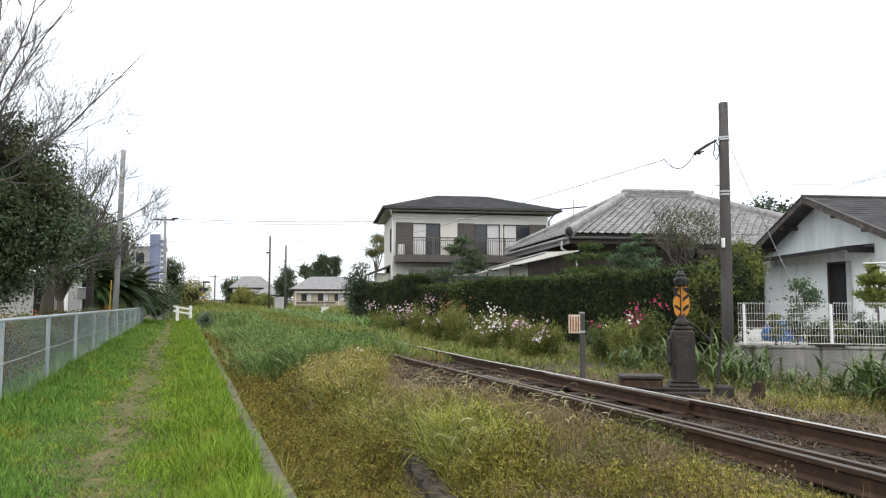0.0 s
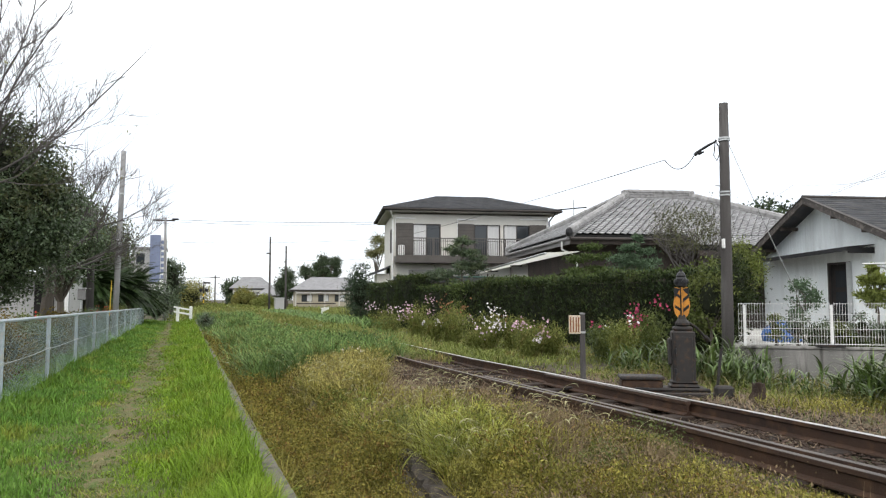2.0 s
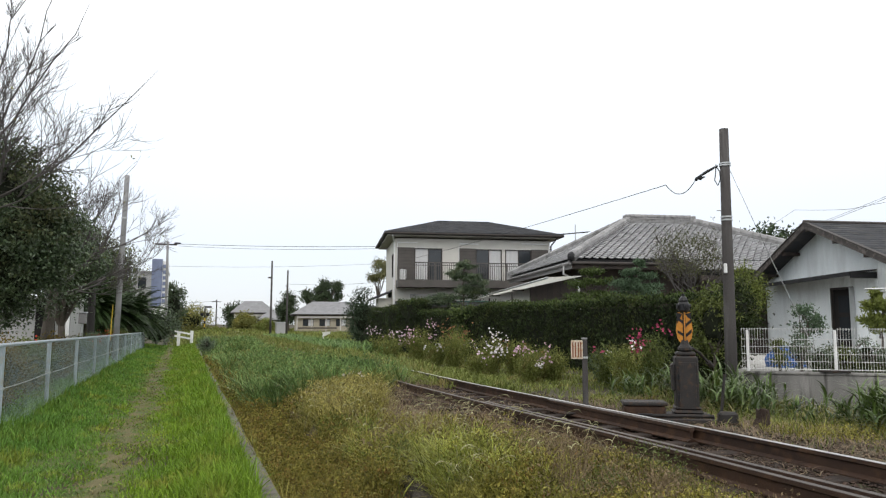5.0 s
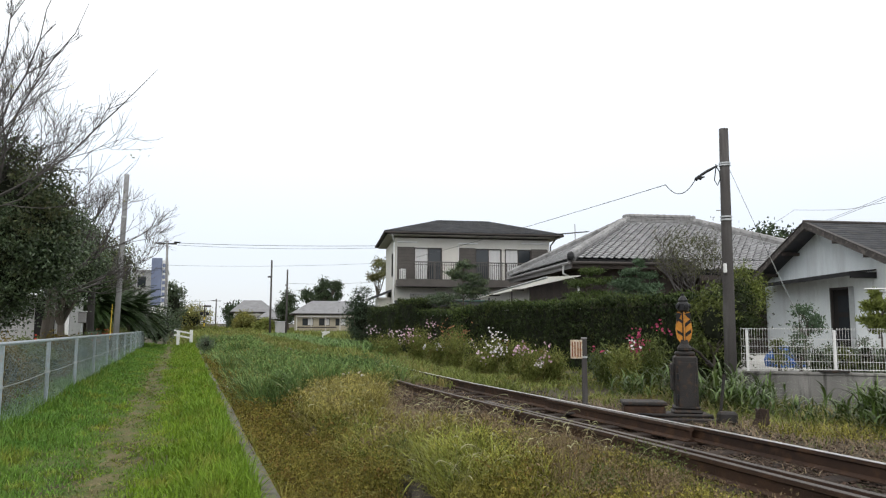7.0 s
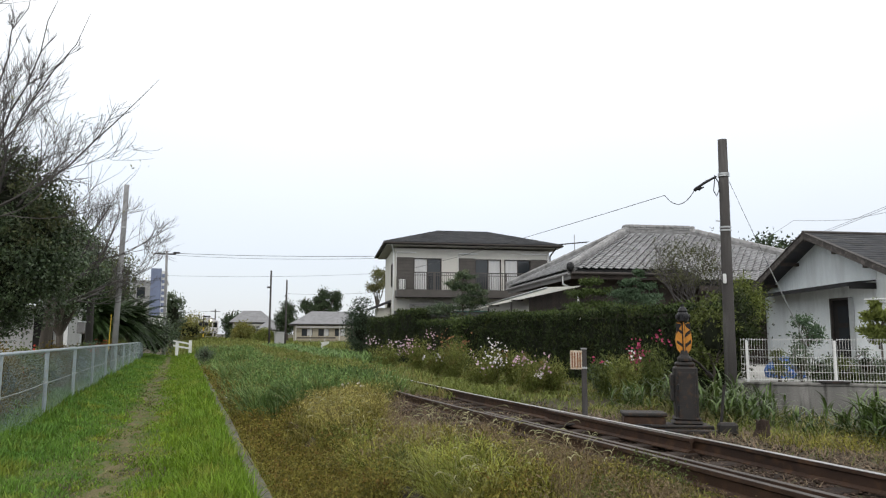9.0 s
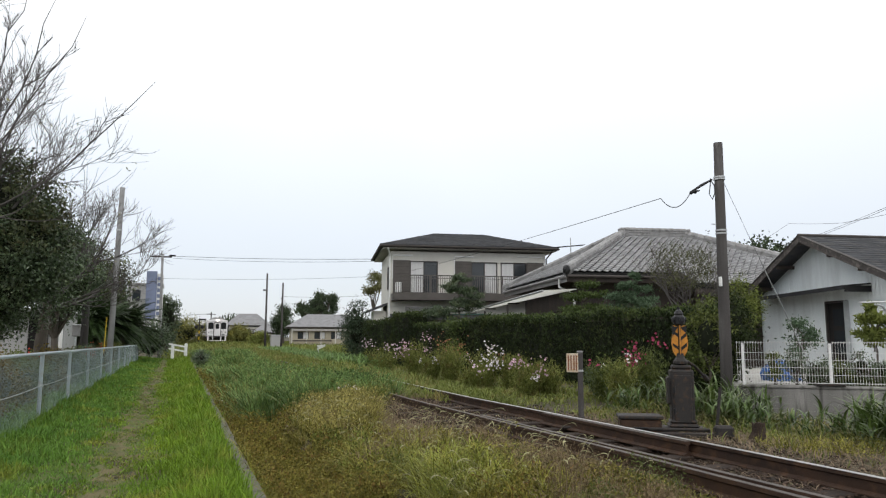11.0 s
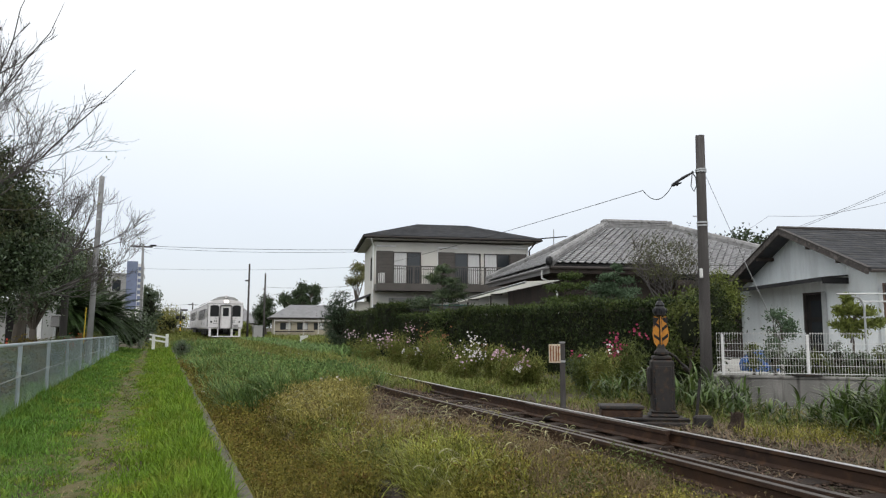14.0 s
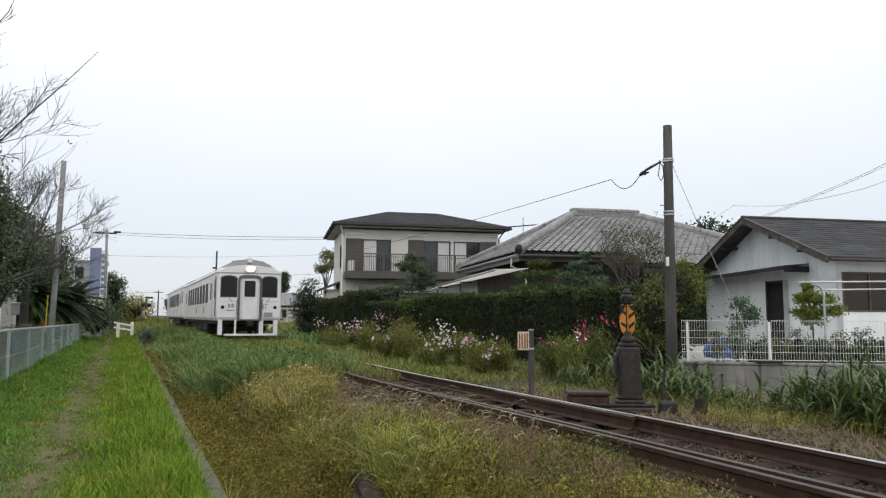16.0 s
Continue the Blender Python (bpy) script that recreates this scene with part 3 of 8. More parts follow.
def build_sleepers():
    t = thing("track_bed", "dark timber sleepers in a bed of brown ballast stones", "track bed", kind="structure")
    bm = boxes((-1.05, 1.05, -0.10, 0.10, -0.14, 0.0), bevel=0.012)
    first = part("sleeper", bm, M_SLEEPER, t)
    first.location = (float(track_x(-8.0)), -8.0, RAIL - 0.149)
    for i in range(1, 66):
        y = -8.0 + 0.62 * i
        ob = new("sleeper", first.data)
        ob.parent = t
        ob.location = (float(track_x(y)), y + 0.02 * math.sin(i * 3.7), RAIL - 0.149 - 0.006 * (i % 3 == 0))
        ob.rotation_euler = (0, 0, 0.02 * math.sin(i * 2.3))
    # stones
    n = 30000
    y = rng.uniform(-3, 22, n)
    x = track_x(y) + rng.normal(0.15, 0.95, n)
    keep = (x - track_x(y) < 2.3) & (x - track_x(y) > -1.25)
    x, y = x[keep], y[keep]
    n = len(x)
    size = rng.uniform(0.012, 0.030, n)
    octa = np.array([[1, 0.2, 0.1], [-0.2, 1, -0.1], [-1, -0.3, 0.15], [0.3, -1, 0], [0.25, 0.1, 0.45], [0, 0, -0.5]], float)
    turn = rng.uniform(0, 2 * math.pi, n)
    c, s = np.cos(turn), np.sin(turn)
    jit = octa[None] * rng.uniform(0.6, 1.3, (n, 6, 3)) + rng.normal(0, 0.12, (n, 6, 3))
    vx = jit[:, :, 0] * c[:, None] - jit[:, :, 1] * s[:, None]
    vy = jit[:, :, 0] * s[:, None] + jit[:, :, 1] * c[:, None]
    v = np.stack([vx, vy, jit[:, :, 2]], -1) * size[:, None, None]
    v += np.stack([x, y, ground_z(x, y) + size * 0.15 + 0.008], -1)[:, None, :]
    f = np.array([[0, 1, 4], [1, 2, 4], [2, 3, 4], [3, 0, 4], [1, 0, 5], [2, 1, 5], [3, 2, 5], [0, 3, 5]])
    ob = np_mesh("ballast_stones", v.reshape(-1, 3), tris=(f[None] + (np.arange(n) * 6)[:, None, None]).reshape(-1, 3), material=M_STONE, parent=t)
    tagged(ob, kind="stuff")


build_sleepers()

# ---- houses ----
def wall_panel(bm, length, z0, z1, thick, openings, m):
    """A wall along local x, its face at y = 0 and its thickness towards +y, with rectangular openings (x0, x1, z0, z1)."""
    xs = sorted({0.0, length, *[v for o in openings for v in o[:2]]})
    zs = sorted({z0, z1, *[v for o in openings for v in o[2:]]})
    grid = [[[bm.verts.new(m @ Vector((x, y, z))) for z in zs] for x in xs] for y in (0.0, thick)]

    def solid(i, j):
        if not (0 <= i < len(xs) - 1 and 0 <= j < len(zs) - 1):
            return False
        cx, cz = (xs[i] + xs[i + 1]) / 2, (zs[j] + zs[j + 1]) / 2
        return not any(o[0] < cx < o[1] and o[2] < cz < o[3] for o in openings)

    for i in range(len(xs) - 1):
        for j in range(len(zs) - 1):
            if not solid(i, j):
                continue
            ring = [(i, j), (i + 1, j), (i + 1, j + 1), (i, j + 1)]
            bm.faces.new([grid[0][a][b] for a, b in ring])
            bm.faces.new([grid[1][a][b] for a, b in ring[::-1]])
            for k, (di, dj) in enumerate(((0, -1), (1, 0), (0, 1), (-1, 0))):
                if not solid(i + di, j + dj):
                    (a, b), (c, d) = ring[k], ring[(k + 1) % 4]
                    bm.faces.new((grid[0][a][b], grid[1][a][b], grid[1][c][d], grid[0][c][d]))
    bmesh.ops.delete(bm, geom=[v for v in bm.verts if not v.link_faces], context="VERTS")


def window(parent, m, x0, x1, z0, z1, panes, frame_mat, depth=0.07, name="window", proud=0.02):
    """A sliding window in an opening: frame, sill and one mesh for each pane. panes: materials from left to right."""
    w = part(name, bmesh.new(), frame_mat, parent)
    bm = bmesh.new()
    t = 0.05
    for r in ((x0, x1, -proud, depth, z1 - t, z1), (x0, x1, -proud, depth, z0, z0 + t), (x0, x0 + t, -proud, depth, z0 + t, z1 - t), (x1 - t, x1, -proud, depth, z0 + t, z1 - t)):
        box(bm, *r, m=m)
    part("window_frame", bm, frame_mat, w)
    n = len(panes)
    step = (x1 - x0 - 2 * t) / n
    for i, material in enumerate(panes):
        a = x0 + t + i * step
        bm = bmesh.new()
        box(bm, a + 0.01, a + step - 0.01, 0.03 + 0.018 * (i % 2), 0.04 + 0.018 * (i % 2), z0 + t, z1 - t, m=m)
        part("pane", bm, material, w)
        if i:
            bm = bmesh.new()
            box(bm, a - 0.022, a + 0.022, -proud * 0.5, 0.055, z0 + t, z1 - t, m=m)
            part("meeting_rail", bm, frame_mat, w)
    return w


def side(x, y, rz):
    return pose(x, y, 0, 0, 0, rz)


def hip_roof(t, w, d, z, a, zr, over, material, edge_mat, thick=0.14, soffit=None):
    """Four sloping slabs over a w by d plan; a: how far in the ridge's ends lie; with gutter boards."""
    x0, x1, y0, y1 = -over, w + over, -over, d + over
    e = [(x0, y0, z), (x1, y0, z), (x1, y1, z), (x0, y1, z)]
    rl, rr = (a, d / 2, zr), (w - a, d / 2, zr)
    roof = part("roof", slab((e[0], e[1], rr, rl), thick), material, t)
    for c in ((e[2], e[3], rl, rr), (e[1], e[2], rr), (e[3], e[0], rl)):
        part("roof_slope", slab(c, thick), material, roof)
    for i in range(4):
        p, q = Vector(e[i]), Vector(e[(i + 1) % 4])
        part("gutter", bar([p - Vector((0, 0, 0.09)), q - Vector((0, 0, 0.09))], 0.055, 6), edge_mat, roof)
    bm = bmesh.new()
    box(bm, x0 + 0.16, x1 - 0.16, y0 + 0.16, y1 - 0.16, z - 0.22, z - 0.15)
    part("soffit", bm, soffit or edge_mat, roof)
    return roof, e, rl, rr


def shingles(roof, corners, rows, cols, material, lift=0.02, thick=0.012):
    """Courses of flat shingles over a slope given as eave left, eave right, ridge right, ridge left; one joined mesh."""
    el, er, rr, rl = [np.array(c, float) for c in corners]
    n = np.cross(er - el, rl - el)
    n /= np.linalg.norm(n)
    if n[2] < 0:
        n = -n
    vs, qs = [], []
    for i in range(rows):
        s0, s1 = i / rows, (i + 1.08) / rows
        a0, b0 = el + (rl - el) * s0, er + (rr - er) * s0
        a1, b1 = el + (rl - el) * min(s1, 1), er + (rr - er) * min(s1, 1)
        m = max(1, int(round(cols * np.linalg.norm(b0 - a0) / np.linalg.norm(er - el))))
        for j in range(m):
            u0, u1 = (j + 0.01) / m, (j + 0.99) / m
            jog = rng.uniform(-0.004, 0.004)
            p = [a0 + (b0 - a0) * u0 + n * (lift + jog), a0 + (b0 - a0) * u1 + n * (lift + jog), a1 + (b1 - a1) * u1 + n * 0.004, a1 + (b1 - a1) * u0 + n * 0.004]
            k = len(vs)
            vs += p + [p[0] - n * thick, p[1] - n * thick]
            qs += [[k, k + 1, k + 2, k + 3], [k + 4, k + 5, k + 1, k]]
    ob = np_mesh("shingles", np.array(vs), np.array(qs), material=material, parent=roof)
    tagged(ob, kind="stuff")


def build_two_storey():
    t = thing("two_storey_house", "cream two-storey house with a dark hipped roof and long balcony", "house", at=pose(10.636, 36.958, 0, 0, 0, -11))
    W, D, Z = 8.75, 6.4, 6.05
    th = 0.14
    front = side(0, 0, 0)
    left = side(0, D, -90)
    up, lo = 3.62, 0.1
    f_open = [(0.15, 2.60, 3.75, 5.52), (3.60, 5.97, 3.75, 5.52), (6.16, 8.62, 3.75, 5.52), (0.3, 3.0, 0.55, 2.35), (4.0, 7.0, 0.55, 2.35)]
    l_open = [(D - 1.9, D - 1.0, 4.0, 5.3)]
    bm = bmesh.new()
    wall_panel(bm, W, lo, Z, th, f_open, front)
    part("wall", bm, M_CREAM, t, "cream clad front wall")
    bm = bmesh.new()
    wall_panel(bm, D - th, lo, Z, th, l_open, left)
    part("wall", bm, M_CREAM, t)
    for rows in (((W - th, W, th, D, lo, Z)), ((th, W - th, D - th, D, lo, Z))):
        part("wall", boxes(rows), M_CREAM, t)
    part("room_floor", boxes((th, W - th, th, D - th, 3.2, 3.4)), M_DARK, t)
    # Added black board close behind the windows stands in for the unlit room.
    part("room_shade_board", boxes((th, W - th, 1.1, 1.2, lo, Z)), M_DARK, t)
    roof, e, rl, rr = hip_roof(t, W, D, 6.35, 2.9, 7.55, 0.62, M_SLATE, M_TRIM, soffit=M_SOFFIT)
    shingles(roof, (e[0], e[1], rr, rl), 22, 30, M_SLATE_PIECE)
    shingles(roof, (e[3], e[0], rl, rl), 22, 22, M_SLATE_PIECE)
    # upper windows with their shutter boxes
    for x0, x1, panes in ((1.05, 2.60, (M_CURTAIN, M_GLASS)), (4.48, 5.97, (M_GLASS, M_CURTAIN)), (6.16, 7.68, (M_CURTAIN, M_GLASS))):
        window(t, front, x0, x1, 3.75, 5.52, panes, M_TRIM)
    for x0, x1 in ((0.12, 1.05), (3.55, 4.48), (7.68, 8.65)):
        box_ob = part("shutter_box", boxes((x0, x1, -0.05, 0.10, 3.72, 5.55), bevel=0.01), M_SHUTTER, t, "dark grey-brown shutter box")
        for i in range(9):
            part("shutter_rib", boxes((x0 + 0.03, x1 - 0.03, -0.058, -0.05, 3.85 + 0.19 * i, 3.865 + 0.19 * i)), M_TRIM, box_ob)
    for x0, x1, z0 in ((0.12, 1.22, 5.78), (3.55, 4.63, 5.76), (7.10, 8.65, 5.82)):
        part("window_head", boxes((x0, x1, -0.06, 0.0, z0, z0 + 0.07), bevel=0.008), M_WHITE, t)
    for x, z0 in ((0.10, 4.5), (3.53, 4.6), (8.66, 4.6)):
        part("conduit", bar([(x, -0.03, z0), (x, -0.03, 5.80)], 0.022, 6), M_WHITE, t)
    window(t, left, D - 1.9, D - 1.0, 4.0, 5.3, (M_GLASS,), M_TRIM)
    window(t, front, 0.3, 3.0, 0.55, 2.35, (M_GLASS, M_CURTAIN), M_TRIM)
    window(t, front, 4.0, 7.0, 0.55, 2.35, (M_GLASS, M_GLASS, M_CURTAIN), M_TRIM)
    # balcony
    b = part("balcony", boxes((0.05, 8.0, -1.05, 0.0, 3.32, 3.72), bevel=0.015), M_SHUTTER, t, "dark balcony with thin upright rails")
    part("balcony_rail", boxes((0.05, 8.0, -1.06, -1.0, 4.62, 4.67)), M_SHUTTER, b)
    part("balcony_rail", boxes((0.05, 8.0, -1.045, -1.015, 4.48, 4.51)), M_SHUTTER, b)
    first = None
    for i in range(67):
        x = 0.1 + i * 0.1185
        if first is None:
            first = part("baluster", boxes((-0.013, 0.013, -1.043, -1.017, 3.72, 4.62)), M_SHUTTER, b)
            ob = first
        else:
            ob = new("baluster", first.data)
            ob.parent = b
        ob.location.x = x
    for x in (0.08, 2.05, 4.0, 6.0, 7.97):
        part("balcony_post", boxes((x - 0.03, x + 0.03, -1.06, -1.0, 3.72, 4.65)), M_SHUTTER, b)
    part("air_conditioner", boxes((0.22, 0.55, -0.62, -0.36, 3.74, 4.3), bevel=0.03), M_WHITE, b, "white air-conditioning unit")
    # eaves over the ground floor, shutters and pipes
    bm = slab([(0.0, -0.9, 2.38), (W, -0.9, 2.38), (W, 0.0, 2.62), (0.0, 0.0, 2.62)], 0.1)
    part("lower_eave", bm, M_SLATE, t)
    bm = boxes((0.72, 2.5, -1.0, -0.95, 2.72, 2.96))
    for i in range(8):
        box(bm, 0.72, 2.5, -1.04, -1.0, 2.73 + i * 0.03, 2.74 + i * 0.03)
    part("awning", bm, M_TRAIN_GREY, t, "striped grey awning over a ground floor window")
    for x, y in ((-0.05, -0.05), (W + 0.05, -0.05)):
        part("downpipe", bar([(x, y, 0.2), (x, y, 5.75), (x - 0.15 if x < 1 else x + 0.2, y - 0.5, 6.15)], 0.045, 8), M_WHITE if x < 1 else M_TRIM, t)
    # the lower lean-to on the left side
    ann = part("side_porch", boxes((-0.75, -0.02, 2.2, 4.6, 0.1, 2.85)), M_CREAM, t, "small cream porch with a dark roof")
    part("porch_roof", slab([(-1.15, 1.8, 2.85), (-1.15, 5.0, 2.85), (-0.02, 5.0, 3.3), (-0.02, 1.8, 3.3)], 0.1), M_SLATE, ann)
    bm = bmesh.new()
    box(bm, -0.762, -0.75, 2.7, 4.0, 1.2, 2.3)
    part("porch_window", bm, M_GLASS, ann)


build_two_storey()


def tile_mesh():
    """One arched roof tile, 0.29 wide, with a pointed lower lip."""
    cols, vs, qs = 7, [], []
    arch = lambda s: 0.009 * math.sin(s * math.pi) ** 0.8
    lip = lambda s: -0.17 * (1 - abs(2 * s - 1))
    for y, z, k in ((0.0, 0.075, 1), (0.30, 0.02, 0)):
        for j in range(cols):
            s = j / (cols - 1)
            vs.append((0.25 * s, y + lip(s) * k, arch(s) + z))
    for j in range(cols):
        s = j / (cols - 1)
        vs.append((0.25 * s, 0.085 + lip(s), arch(s) + 0.03))
    for j in range(cols - 1):
        qs.append((j, j + 1, cols + j + 1, cols + j))
        qs.append((2 * cols + j, 2 * cols + j + 1, j + 1, j))
    return np.array(vs), np.array(qs)


def lay_tiles(roof, eave_l, eave_r, ridge_r, ridge_l, single):
    """Courses of tiles over a slope. The first `single` tiles are parts of their own, the rest one joined mesh."""
    el, er, rr, rl = [np.array(c, float) for c in (eave_l, eave_r, ridge_r, ridge_l)]
    ux = (er - el) / np.linalg.norm(er - el)
    n = np.cross(ux, rl - el)
    n /= np.linalg.norm(n)
    if n[2] < 0:
        n = -n
    uy = np.cross(n, ux)
    vs, qs = tile_mesh()
    vs = vs * np.array([0.95, 1.0, 1.3])
    run = (rl - el) @ uy
    span = np.linalg.norm(er - el)
    spots = []
    rows = int(run / 0.21)
    for i in range(rows):
        h = i * 0.21 + 0.12
        lo = ((rl - el) @ ux) * h / run
        hi = span + ((rr - er) @ ux) * h / run
        half = 0.145 * (i % 2)
        j0, j1 = math.ceil((lo - 0.05 - half) / 0.29), math.floor((hi + 0.02 - half) / 0.29)
        for j in range(j0, j1):
            spots.append((j * 0.29 + half + rng.normal(0, 0.003), h))
    me, joined = None, []
    for k, (a, h) in enumerate(spots):
        o = el + ux * a + uy * h + n * 0.01
        if k < single:
            if me is None:
                ob = np_mesh("roof_tile", vs, qs, material=M_TILE_PIECE, parent=roof, smooth=True)
                me = ob.data
            else:
                ob = new("roof_tile", me)
                ob.parent = roof
            m = Matrix((ux, uy, n)).transposed().to_4x4()
            m.translation = o
            ob.matrix_basis = m
        else:
            joined.append(vs[:, :1] * ux + vs[:, 1:2] * uy + vs[:, 2:] * n + o)
    if joined:
        q = (qs[None] + (np.arange(len(joined)) * len(vs))[:, None, None]).reshape(-1, 4)
        ob = np_mesh("roof_tiles", np.concatenate(joined), q, material=M_TILE, parent=roof, smooth=True)
        tagged(ob, kind="stuff")


def ridge_course(roof, p, q, r=0.11, lift=0.06):
    """A capped ridge: two flat courses and a row of round tiles."""
    p, q = Vector(p), Vector(q)
    d = (q - p)
    n = max(2, int(d.length / 0.3))
    bm = bmesh.new()
    up = Vector((0, 0, 1))
    for i in range(n):
        a, b = p + d * (i / n), p + d * ((i + 1.0) / n - 0.012 / d.length)
        tube(bm, [a + up * (lift + 0.13), b + up * (lift + 0.145)], r * (1.0 if i % 2 else 0.97), 8)
    part("ridge_tiles", bm, M_RIDGE, roof, smooth=False)
    bm = tube(bmesh.new(), [p + up * 0.02, q + up * 0.02], 0.19, 4)
    part("ridge_base", bm, M_RIDGE, roof)


def build_tile_house():
    t = thing("tile_roof_house", "single-storey house with a grey tiled hipped roof", "house", at=pose(13.24, 22.66, 0, 0, 0, -12))
    # the eave's near corner is the origin
    z, zr, o = 3.70, 5.86, 0.85
    W, D = 11.6, 10.0
    e = [(0, 0, z), (W, 0, z), (W, D, z), (0, D, z)]
    rl, rr = (4.3, D / 2, zr), (7.3, D / 2, zr)
    for rows in ((o, W - o, o, o + 0.15, 0.3, 3.6), (o, W - o, D - o - 0.15, D - o, 0.3, 3.6), (o, o + 0.15, o + 0.15, D - o - 0.15, 0.3, 3.6), (W - o - 0.15, W - o, o + 0.15, D - o - 0.15, 0.3, 3.6)):
        part("wall", boxes(rows), M_BROWNWOOD, t)
    roof = part("roof", slab((e[0], e[1], rr, rl), 0.12), M_TILE_BED, t, "roof of curved grey tiles")
    for c in ((e[2], e[3], rl, rr), (e[1], e[2], rr), (e[3], e[0], rl)):
        part("roof_slope", slab(c, 0.12), M_TILE_BED, roof)
    part("soffit", boxes((0.06, W - 0.06, 0.06, D - 0.06, z - 0.22, z - 0.14)), M_BROWNWOOD, roof)
    part("fascia", boxes((0.02, W - 0.02, 0.02, 0.07, z - 0.30, z - 0.12)), M_BROWNWOOD, roof)
    part("fascia", boxes((0.02, 0.07, 0.07, D - 0.02, z - 0.30, z - 0.12)), M_TRAIN_GREY, roof)
    part("gutter", bar([(-0.07, 0.0, z - 0.10), (-0.07, D, z - 0.10)], 0.06, 8), M_TRAIN_GREY, roof)
    part("gutter", bar([(0.0, -0.07, z - 0.10), (4.4, -0.07, z - 0.10)], 0.06, 8), M_TRIM, roof)
    part("downpipe", bar([(-0.07, 0.7, z - 0.12), (-0.07, 0.75, z - 0.45), (0.5, 0.8, z - 0.7), (o - 0.06, 0.85, 0.4)], 0.04, 8), M_WHITE, t, "white downpipe")
    lay_tiles(roof, e[0], e[1], rr, rl, 300)
    lay_tiles(roof, e[3], e[0], rl, rl, 0)
    # the lower forward part
    k = (zr - z) / (D / 2)
    f0, f1, out = 4.5, 8.4, 1.05
    zl = z - k * out
    ext = part("porch_roof", slab([(f0, -out, zl), (f1, -out, zl), (f1, 0.0, z), (f0, 0.0, z)], 0.12), M_TILE_BED, t)
    lay_tiles(ext, (f0, -out, zl), (f1, -out, zl), (f1, 0.02, z + 0.01), (f0, 0.02, z + 0.01), 0)
    part("porch_fascia", boxes((f0, f1, -out + 0.02, -out + 0.07, zl - 0.3, zl - 0.12)), M_BROWNWOOD, ext)
    part("porch_wall", boxes((f0 + 0.3, f1 - 0.2, -out + 0.6, -out + 0.7, 0.3, zl - 0.05)), M_BROWNWOOD, t)
    for p, q in ((e[0], rl), (e[1], rr), (e[3], rl), (e[2], rr)):
        ridge_course(roof, p, q, 0.15, 0.06)
    ridge_course(roof, rl, rr, 0.11, 0.19)
    part("ridge_base", boxes((4.22, 7.38, D / 2 - 0.14, D / 2 + 0.14, zr - 0.08, zr + 0.06)), M_RIDGE, roof)
    for k, zz in enumerate((0.10, 0.17, 0.24)):
        part("ridge_base", boxes((4.22, 7.38, D / 2 - 0.16 + 0.02 * k, D / 2 + 0.16 - 0.02 * k, zr + zz - 0.04, zr + zz + 0.012), bevel=0.008), M_RIDGE, roof)
    for x in (4.22, 7.38):
        part("ridge_end_tile", boxes((x - 0.10, x + 0.10, D / 2 - 0.19, D / 2 + 0.19, zr - 0.02, zr + 0.40), bevel=0.05), M_RIDGE, roof)
    part("hip_end_tile", spin([(0.02, -0.14), (0.15, -0.08), (0.17, 0.06), (0.02, 0.13)], 10, pose(-0.02, -0.02, z + 0.13, 90, 0, 45)), M_BLACK_TRIM, roof)
    # windows under the front eave
    front = side(o, o, 0)
    for x in (0.6, 3.2):
        window(t, front, x, x + 1.7, 1.1, 2.5, (M_GLASS, M_GLASS), M_TRIM, depth=-0.01, proud=0.06)
    left = side(o, D - o, -90)
    window(t, left, 4.0, 7.2, 0.7, 2.5, (M_GLASS, M_CURTAIN, M_GLASS), M_TRIM, depth=-0.01, proud=0.06)
    # terrace canopy of pale sheet along the track side
    can = part("canopy", slab([(-2.1, 9.6, 2.58), (-1.0, -0.3, 3.05), (0.25, -0.3, 3.12), (-1.75, 9.6, 2.63)], 0.03), M_POLYCARB, t, "pale translucent terrace canopy")
    part("canopy_edge", bar([(-2.1, 9.6, 2.56), (-1.0, -0.3, 3.03)], 0.04, 6), M_METAL, can)
    for y in (3.4, 6.4, 9.3):
        x = -1.05 - 0.11 * y
        part("canopy_post", boxes((x - 0.03, x + 0.03, y - 0.03, y + 0.03, 0.1, 2.85 - 0.05 * y)), M_TRIM, can)
        part("canopy_rafter", boxes((x, x + 0.5, y - 0.02, y + 0.02, 2.84 - 0.035 * y, 2.89 - 0.035 * y)), M_TRIM, can)


build_tile_house()


